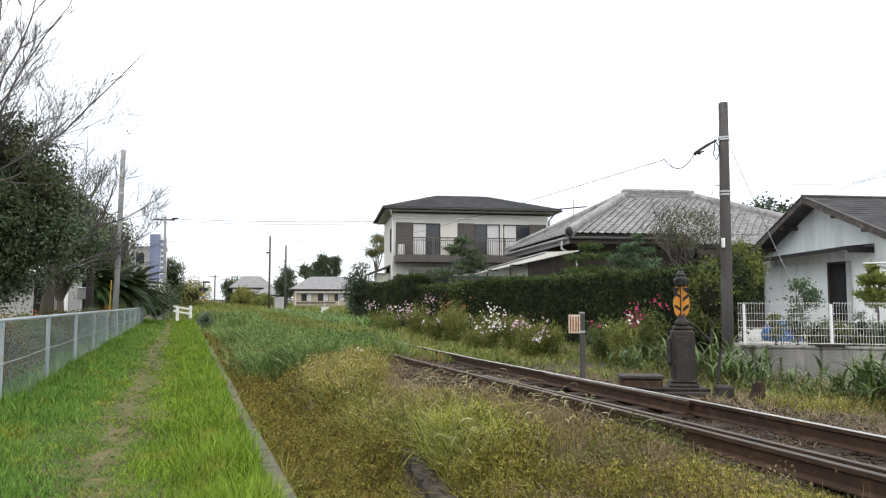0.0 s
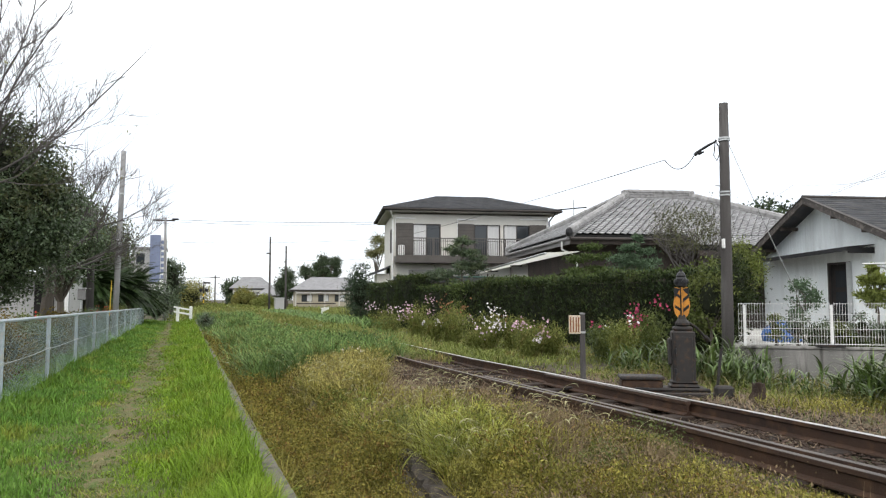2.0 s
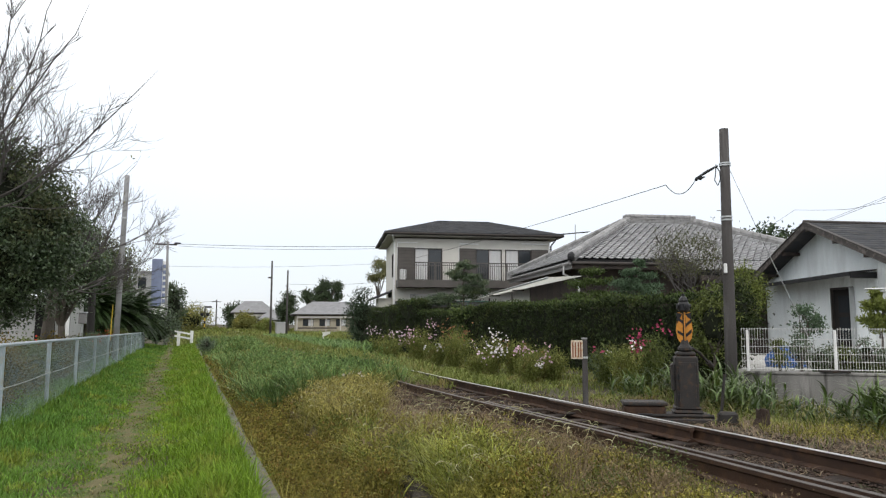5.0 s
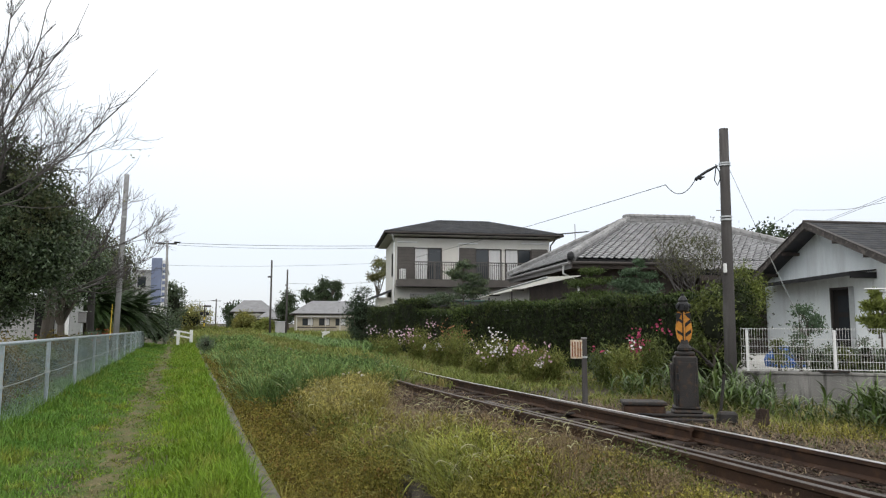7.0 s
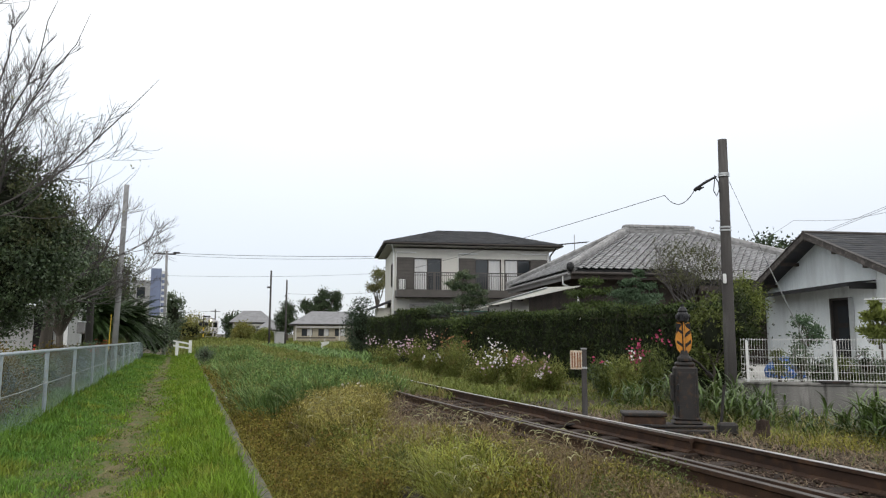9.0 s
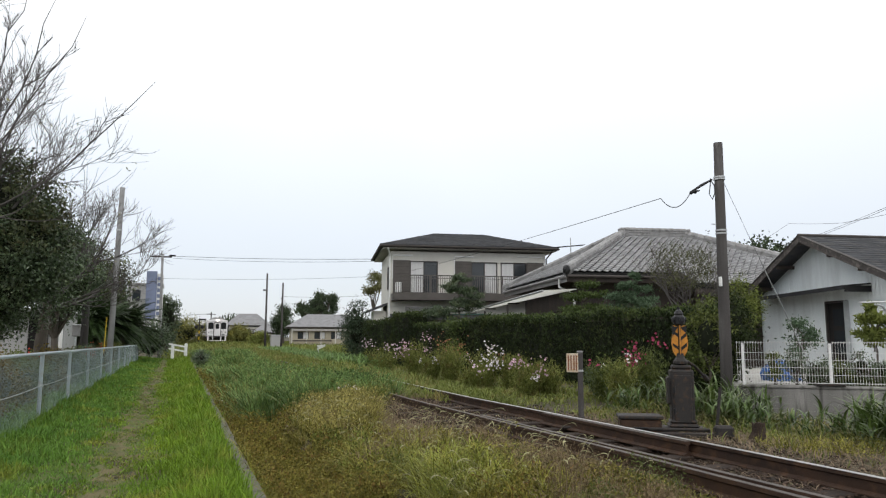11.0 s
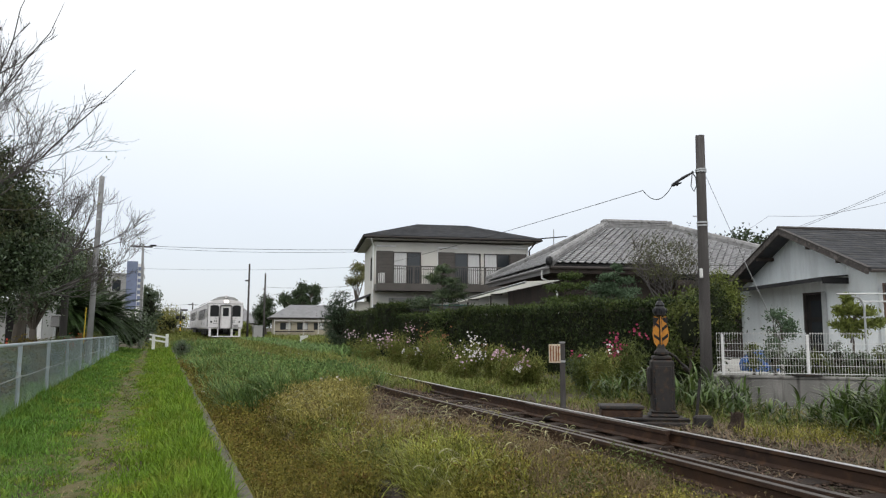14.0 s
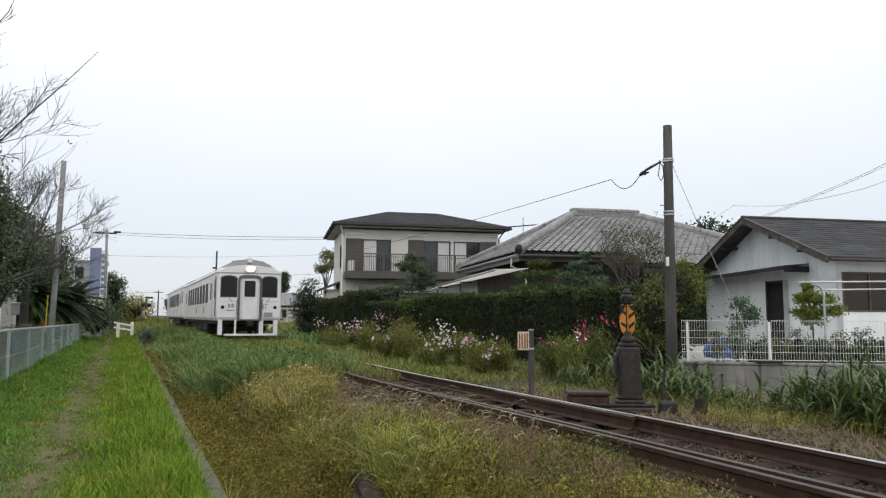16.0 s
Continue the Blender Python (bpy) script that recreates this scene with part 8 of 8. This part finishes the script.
def twiggy(label, base, h, r, leaves, material, start=1.2):
    """A shrub of fine twigs with sparse small leaves."""
    t = thing("garden_tree", label, "garden tree", "pruned garden trees", at=pose(*base))
    part("trunk", bar([(0, 0, -0.1), (0.03, 0, start * 0.6), (0, 0, start)], [0.06, 0.05, 0.04], 7), M_BARK, t)
    ends = []
    bm = bmesh.new()
    for k in range(7):
        a = 6.28 * k / 7
        limbs(bm, Vector((0, 0, start * random.uniform(0.75, 1.0))), Vector((math.cos(a) * r, math.sin(a) * r, (h - start) * 0.8)), (h - start) * 0.62, 0.025, 3, 0.5, ends, 0.05, (3, 4))
    part("limb", bm, M_TWIG, t)
    crown_leaves("leaves", t, ends, 0.07, leaves, 0.05, material, 0.3, 0.45)
    return t


bush("yellow-green climbing plant growing through the hedge", (9.85, 24.6, 0.05), (0, 0, 1.3), (0.5, 0.55, 0.95), 30, 2600, 0.09, M_HEDGE_TOP, 0.3)
random.seed(21)
sparse_tree = twiggy("twiggy garden tree with sparse small olive leaves", (11.9, 14.6, 0.1), 3.85, 1.0, 2600, M_LEAF_SPARSE, 1.9)
crown_leaves("outer_leaves", sparse_tree, lumpy_centres((0.02, 0, 3.02), (0.80, 0.80, 0.68), 70, 0.5), 0.10, 2600, 0.055, M_LEAF_SPARSE, 0.3, 0.45)
bush("leafy climber covered shrub beside the wooden pole", (11.2, 12.4, 0.1), (0, 0, 1.25), (0.5, 0.5, 1.1), 50, 5500, 0.08, M_HEDGE, 0.7)
bush("light green leafy shrub beside the wooden pole", (10.35, 12.0, 0.1), (0, 0, 1.25), (0.42, 0.42, 0.75), 30, 2400, 0.08, M_LEAF_MID, 0.5)
bush("yellow-green feathery shrub at the hedge end", (12.05, 12.95, 0.1), (0, 0, 1.9), (0.45, 0.4, 0.6), 30, 3600, 0.09, M_PINE, 0.5, slim=0.25)
bush("sparse grey-green shrub in the yard", (13.9, 13.0, 0.41), (0, 0, 0.95), (0.36, 0.36, 0.5), 22, 1300, 0.08, M_CONIFER, 0.0)
layered("small yellow-green garden pine in the yard", (14.35, 11.4, 0.41), [(0.0, 0, 1.62, 0.14, 0.20, 500, 0.12), (-0.16, 0, 1.38, 0.24, 0.14, 700, 0.12), (0.28, -0.1, 1.32, 0.28, 0.12, 700, 0.12), (0.38, -0.15, 1.08, 0.32, 0.12, 700, 0.12), (-0.22, 0, 1.05, 0.26, 0.14, 600, 0.12), (0.05, 0, 0.85, 0.3, 0.14, 600, 0.12)], M_PINE, 0.03)
for i in range(17):
    s = 0.8 + i * 0.4
    x, y = 10.3 + 0.819 * s + 0.42, 11.15 - 0.574 * s + 0.62
    bush("dark potted garden plant behind the mesh fence", (x, y, 0.41), (0, 0, 0.33 + 0.06 * math.sin(i * 2.0)), (0.22, 0.22, 0.32), 14, 700, 0.06, M_LEAF_DARK if i % 3 else M_LEAF_MID, 0.4, "plants behind the fence")
s_, o_ = rng.uniform(0.3, 9.0, 3600), rng.uniform(0.25, 1.3, 3600)
k_ = ~((s_ > 0.3) & (s_ < 1.4))
s_, o_ = s_[k_], o_[k_]
n = len(s_)
# The dark hedge colour also paints in the shade behind the fence.
lay_blades("spiky_plants", "dark upright spiky plants behind the mesh fence", 10.3 + 0.819 * s_ + 0.574 * o_, 11.15 - 0.574 * s_ + 0.819 * o_, rng.uniform(0.20, 0.50, n) * (1 + 0.35 * noise2(s_, o_, 1.3, 2.0)), rng.uniform(0.03, 0.05, n), rng.uniform(0.02, 0.35, n), M_HEDGE, 2, "plants", lift=0.33)
fr = thing("pipe_frame", "green enamelled pipe frame standing behind the hedge", "pipe frame", at=pose(12.15, 29.5, 0.12, 0, 0, 4))
part("top_pipe", bar([(-0.85, 0, 2.25), (0.85, 0, 2.28)], 0.03, 8), M_TEAL, fr)
for x in (-0.8, -0.25, 0.8):
    part("leg_pipe", bar([(x - 0.08, 0, 0.0), (x - 0.04, 0, 1.8), (x, 0, 2.25)], 0.025, 8), M_TEAL, fr)
sh = thing("blue_sheet", "crumpled blue plastic sheet in the yard", "tarpaulin", at=pose(12.75, 12.5, 0.41, 0, 0, -45))
bm = bmesh.new()
bmesh.ops.create_icosphere(bm, subdivisions=3, radius=1.0)
for v in bm.verts:
    k = 1 + 0.3 * noise.noise(v.co * 2.5)
    v.co = Vector((v.co.x * 0.40 * k, v.co.y * 0.28 * k, max(0.0, v.co.z * 0.46 * k)))
part("sheet", bm, M_BLUE, sh)
dp = thing("drying_rack", "galvanised clothes drying posts with two poles", "drying rack", at=pose(14.1, 10.85, 0.41, 0, 0, FENCE_DIR))
for x in (0.0, 2.6):
    part("upright", bar([(x, 0, 0), (x, 0, 1.42), (x - 0.04, 0, 1.55), (x - 0.12, -0.1, 1.62), (x - 0.3, -0.25, 1.66)], 0.024, 8), M_METAL, dp)
    part("arm", bar([(x, 0, 1.35), (x + 0.05, 0.1, 1.5), (x + 0.2, 0.22, 1.53)], 0.018, 6), M_METAL, dp)
part("drying_pole", bar([(-0.6, -0.25, 1.70), (3.6, -0.25, 1.72)], 0.017, 8), M_METAL, dp)
part("drying_pole", bar([(-0.1, 0.2, 1.55), (3.4, 0.2, 1.57)], 0.017, 8), M_METAL, dp)
an = thing("roof_aerial", "television aerial on a thin mast above the tiled roof", "aerial", at=pose(18.6, 31.4, 0))
part("mast", bar([(0, 0, 4.2), (0, 0, 6.45)], 0.025, 6), M_METAL, an)
part("boom", bar([(-0.9, 0, 5.9), (0.8, 0.1, 6.12)], 0.03, 6), M_BLACK, an)
for k in range(7):
    x = -0.8 + k * 0.25
    part("element", bar([(x, -0.25, 5.92 + k * 0.03), (x, 0.25, 5.92 + k * 0.03)], 0.014, 5), M_BLACK, an)

# ---- the distance ----
tree("garden_tree", "sparse yellowing tree behind the house", (12.7, 48.5, 0.0), 3.2, 0.06, (0, 0, 5.15), (0.95, 0.95, 0.75), 16, 2200, 0.2, M_LEAF_YELLOWISH, core=0.0, spread=0.17, slim=0.3)
tree("conifer", "dark conifer at the end of the hedge", (9.0, 37.5, 0.0), 0.7, 0.08, (0, 0, 1.75), (0.78, 0.72, 1.55), 44, 6200, 0.11, M_CONIFER_DARK, core=0.5, spread=0.2)
tree("conifer", "dark conifer at the end of the hedge", (10.9, 45.5, 0.0), 0.6, 0.08, (0, 0, 1.4), (0.8, 0.8, 1.1), 30, 2400, 0.12, M_LEAF_DARK, core=0.6)
tree("round_tree", "large dark round-headed tree in the distance", (23.3, 126.0, 0.0), 4.5, 0.4, (0, 0, 6.6), (4.0, 3.6, 2.6), 34, 10000, 0.36, M_FAR_TREE, group="distant trees", core=0.3, spread=0.40)
tree("round_tree", "dark tree beside the distant houses", (15.0, 112.0, 0.0), 1.5, 0.25, (0, 0, 3.6), (1.7, 1.7, 2.5), 26, 5000, 0.32, M_FAR_TREE, group="distant trees", core=0.5, spread=0.42)
tree("conifer", "dark pointed conifer beyond the footpath", (-1.15, 76.0, 0.0), 1.0, 0.15, (0, 0, 3.0), (1.0, 1.0, 2.7), 36, 2600, 0.25, M_LEAF_DARK, group="distant trees", core=0.6)
tree("round_tree", "dark tree behind the street pole", (-4.2, 84.0, 0.0), 1.5, 0.2, (0, 0, 3.0), (3.0, 2.0, 2.6), 40, 3600, 0.35, M_FAR_TREE, group="distant trees", core=0.62)
tree("round_tree", "grey-green tree beyond the level crossing", (8.6, 132.0, 0.0), 1.5, 0.2, (0, 0, 3.0), (2.0, 2.0, 2.2), 40, 3000, 0.4, M_FAR_TREE, group="distant trees", core=0.62)
tree("round_tree", "wooded top behind the tiled house", (57.0, 57.0, 0.0), 5.0, 0.4, (0, 0, 8.4), (4.6, 4.0, 2.6), 60, 5000, 0.45, M_FAR_TREE, group="distant trees", core=0.62)
tree("round_tree", "wooded top behind the tiled house", (66.0, 52.0, 0.0), 5.0, 0.4, (0, 0, 7.6), (4.6, 4.0, 2.6), 60, 4000, 0.45, M_FAR_TREE, group="distant trees", core=0.62)
for x, y, rx, rz, m, lab in ((0.9, 112, 2.7, 2.1, M_LEAF_YELLOW, "yellow-green bush beside the level crossing"), (-2.6, 114, 2.6, 2.1, M_LEAF_YELLOW, "yellow-green bush beside the level crossing"), (-7.5, 116, 3.0, 2.3, M_FAR_TREE, "dark bush beyond the footpath"), (-13.5, 118, 3.6, 2.4, M_FAR_TREE, "dark bush beyond the footpath"), (-20, 120, 4.0, 2.5, M_FAR_TREE, "dark bush beyond the footpath"), (-28, 122, 4.6, 2.6, M_FAR_TREE, "dark bush beyond the footpath"), (-37, 124, 5, 2.7, M_FAR_TREE, "dark bush beyond the footpath"),
                          (8.1, 106, 1.5, 1.5, M_LEAF_YELLOW, "bush with yellow flowers beside the line"), (6.9, 108.5, 0.9, 1.2, M_FAR_TREE, "low green bush beside the line"), (10.6, 104, 1.4, 1.0, M_WEED_GREEN, "low green bush beside the line")):
    bush(lab, (x, y, 0.0), (0, 0, rz * 0.92), (rx, rx * 0.8, rz), 60, 5200, 0.26, m, 0.5 if m is M_LEAF_YELLOW else 0.7, "bushes by the crossing")


def far_house(label, x, y, w, d, z, zr, wall_m, roof_m, turn=0, a=1.5):
    t = thing("distant_house", label, "house", "distant houses", at=pose(x, y, 0, 0, 0, turn))
    ops = [(w * (0.08 + 0.23 * i), w * (0.08 + 0.23 * i) + w * 0.15, z * 0.42, z * 0.78) for i in range(4)]
    bm = bmesh.new()
    wall_panel(bm, w, 0, z, 0.15, ops, side(0, 0, 0))
    part("wall", bm, wall_m, t)
    for r in ((0, 0.15, 0.15, d, 0, z), (w - 0.15, w, 0.15, d, 0, z), (0.15, w - 0.15, d - 0.15, d, 0, z)):
        part("wall", boxes(r), wall_m, t)
    # Near-black board added for the dim room behind the windows.
    part("room_shade_back", boxes((0.2, w - 0.2, 0.9, 1.0, 0, z)), M_DARK, t)
    for o in ops:
        window(t, side(0, 0, 0), *o, (M_GLASS, M_CURTAIN), M_TRIM)
    hip_roof(t, w, d, z + 0.1, a, zr, 0.7, roof_m, M_TRIM)
    part("eave_beam", boxes((0.0, w, -0.5, -0.42, z * 0.84, z * 0.92)), M_CREAM, t)
    for i in range(6):
        part("veranda_post", boxes((w * i / 5 - 0.06, w * i / 5 + 0.06, -0.5, -0.4, 0.0, z)), M_CREAM, t)
    part("veranda_rail", boxes((0.1, w * 0.55, -0.52, -0.46, z * 0.30, z * 0.36)), M_BROWNWOOD, t)


far_house("low tan house with a wide pale grey roof", 13.9, 95.0, 9.5, 8.0, 2.62, 4.5, M_TAN, M_FAR_ROOF, -6, 2.2)
far_house("distant grey house with a tiled roof", 7.6, 122.0, 6.0, 7.0, 3.2, 5.3, M_GREY_BLDG, M_FAR_ROOF, -4)
far_house("distant low grey house", 11.6, 118.0, 4.2, 6.0, 2.0, 3.4, M_GREY_BLDG, M_FAR_ROOF, -4, 1.0)
far_house("distant white house beyond the line", 24.0, 120.0, 9.0, 7.0, 3.0, 4.6, M_GREY_BLDG, M_SLATE, -8)


def build_far_small():
    c = thing("relay_cabinet", "pale grey steel cabinet among the weeds", "cabinet", at=pose(9.05, 73.0, 0))
    part("case", boxes((-0.45, 0.45, -0.35, 0.35, 0.0, 1.5), bevel=0.03), M_GREY_BLDG, c)
    part("door", boxes((-0.4, 0.4, -0.37, -0.35, 0.1, 1.4), bevel=0.01), M_GREY_BLDG, c)
    part("roof", boxes((-0.5, 0.5, -0.42, 0.42, 1.5, 1.57), bevel=0.02), M_METAL, c)
    s = thing("bent_sign", "white bent marker sign in the grass", "sign", at=pose(8.15, 44.5, 0))
    part("post", bar([(0, 0, -0.05), (0, 0, 0.7)], 0.04, 6), M_WHITE, s)
    part("plate", slab([(-0.08, -0.05, 0.85), (0.45, -0.05, 0.90), (0.45, -0.02, 0.78), (0.05, -0.02, 0.6)], 0.03), M_WHITE, s)
    g = thing("crossing_signal", "level crossing signal with a striped post", "crossing signal", at=pose(2.62, 108.0, 0))
    for i in range(6):
        part("post_band", bar([(0, 0, 0.45 * i), (0, 0, 0.45 * (i + 1))], 0.09, 8), M_BLACK if i % 2 else M_YELLOW, g)
    part("post_top", bar([(0, 0, 2.7), (0, 0, 4.0)], 0.08, 8), M_IRON, g)
    part("lamp_arm", boxes((-0.5, 0.5, -0.1, 0.1, 2.9, 3.0)), M_IRON, g)
    for x in (-0.4, 0.4):
        part("lamp", spin([(0.05, -0.05), (0.26, -0.02), (0.26, 0.06), (0.1, 0.15)], 12, pose(x, 0, 2.75, 90, 0, 0)), M_BLACK, g)
    part("bell_arm", boxes((0.0, 0.9, -0.08, 0.08, 3.7, 3.95), bevel=0.03), M_IRON, g)
    for x, y, h, arm in ((6.2, 160, 6.6, 1.0), (8.5, 140, 5.6, 0.0), (24.6, 135, 9.0, 0.6), (3.5, 190, 6.0, 0.8), (9.6, 180, 6.6, 0.8)):
        t, d = pole("wooden_pole", "thin distant utility pole", (x, y, 0), (x, y, h), 0.16, 0.12, M_POLE_WOOD)
        if arm:
            part("crossarm", boxes((-arm, arm, -0.06, 0.06, h - 0.5, h - 0.38)), M_IRON, t)
    wire("far_cable", "thin black overhead cable far down the line", (-14.0, 150.0, 6.0), (6.2, 160.0, 6.3), 0.5, 0.03)


build_far_small()

# ---- motion ----
def motions():
    speed, gap = 14.65, 20.0
    for i, car in enumerate(CARS):
        rows = []
        for k in range(33):
            t = k * 0.5
            y = 31.55 + speed * (16.0 - t) + gap * i
            x, xb = float(track_x(y)), float(track_x(y + 17.0))
            lift = float(rise(y + 8.0))
            rows.append((t, pose(x, y, RAIL + lift, 0, 0, math.degrees(math.atan2(x - xb, 17.0)))))
        walk(car, rows)


motions()
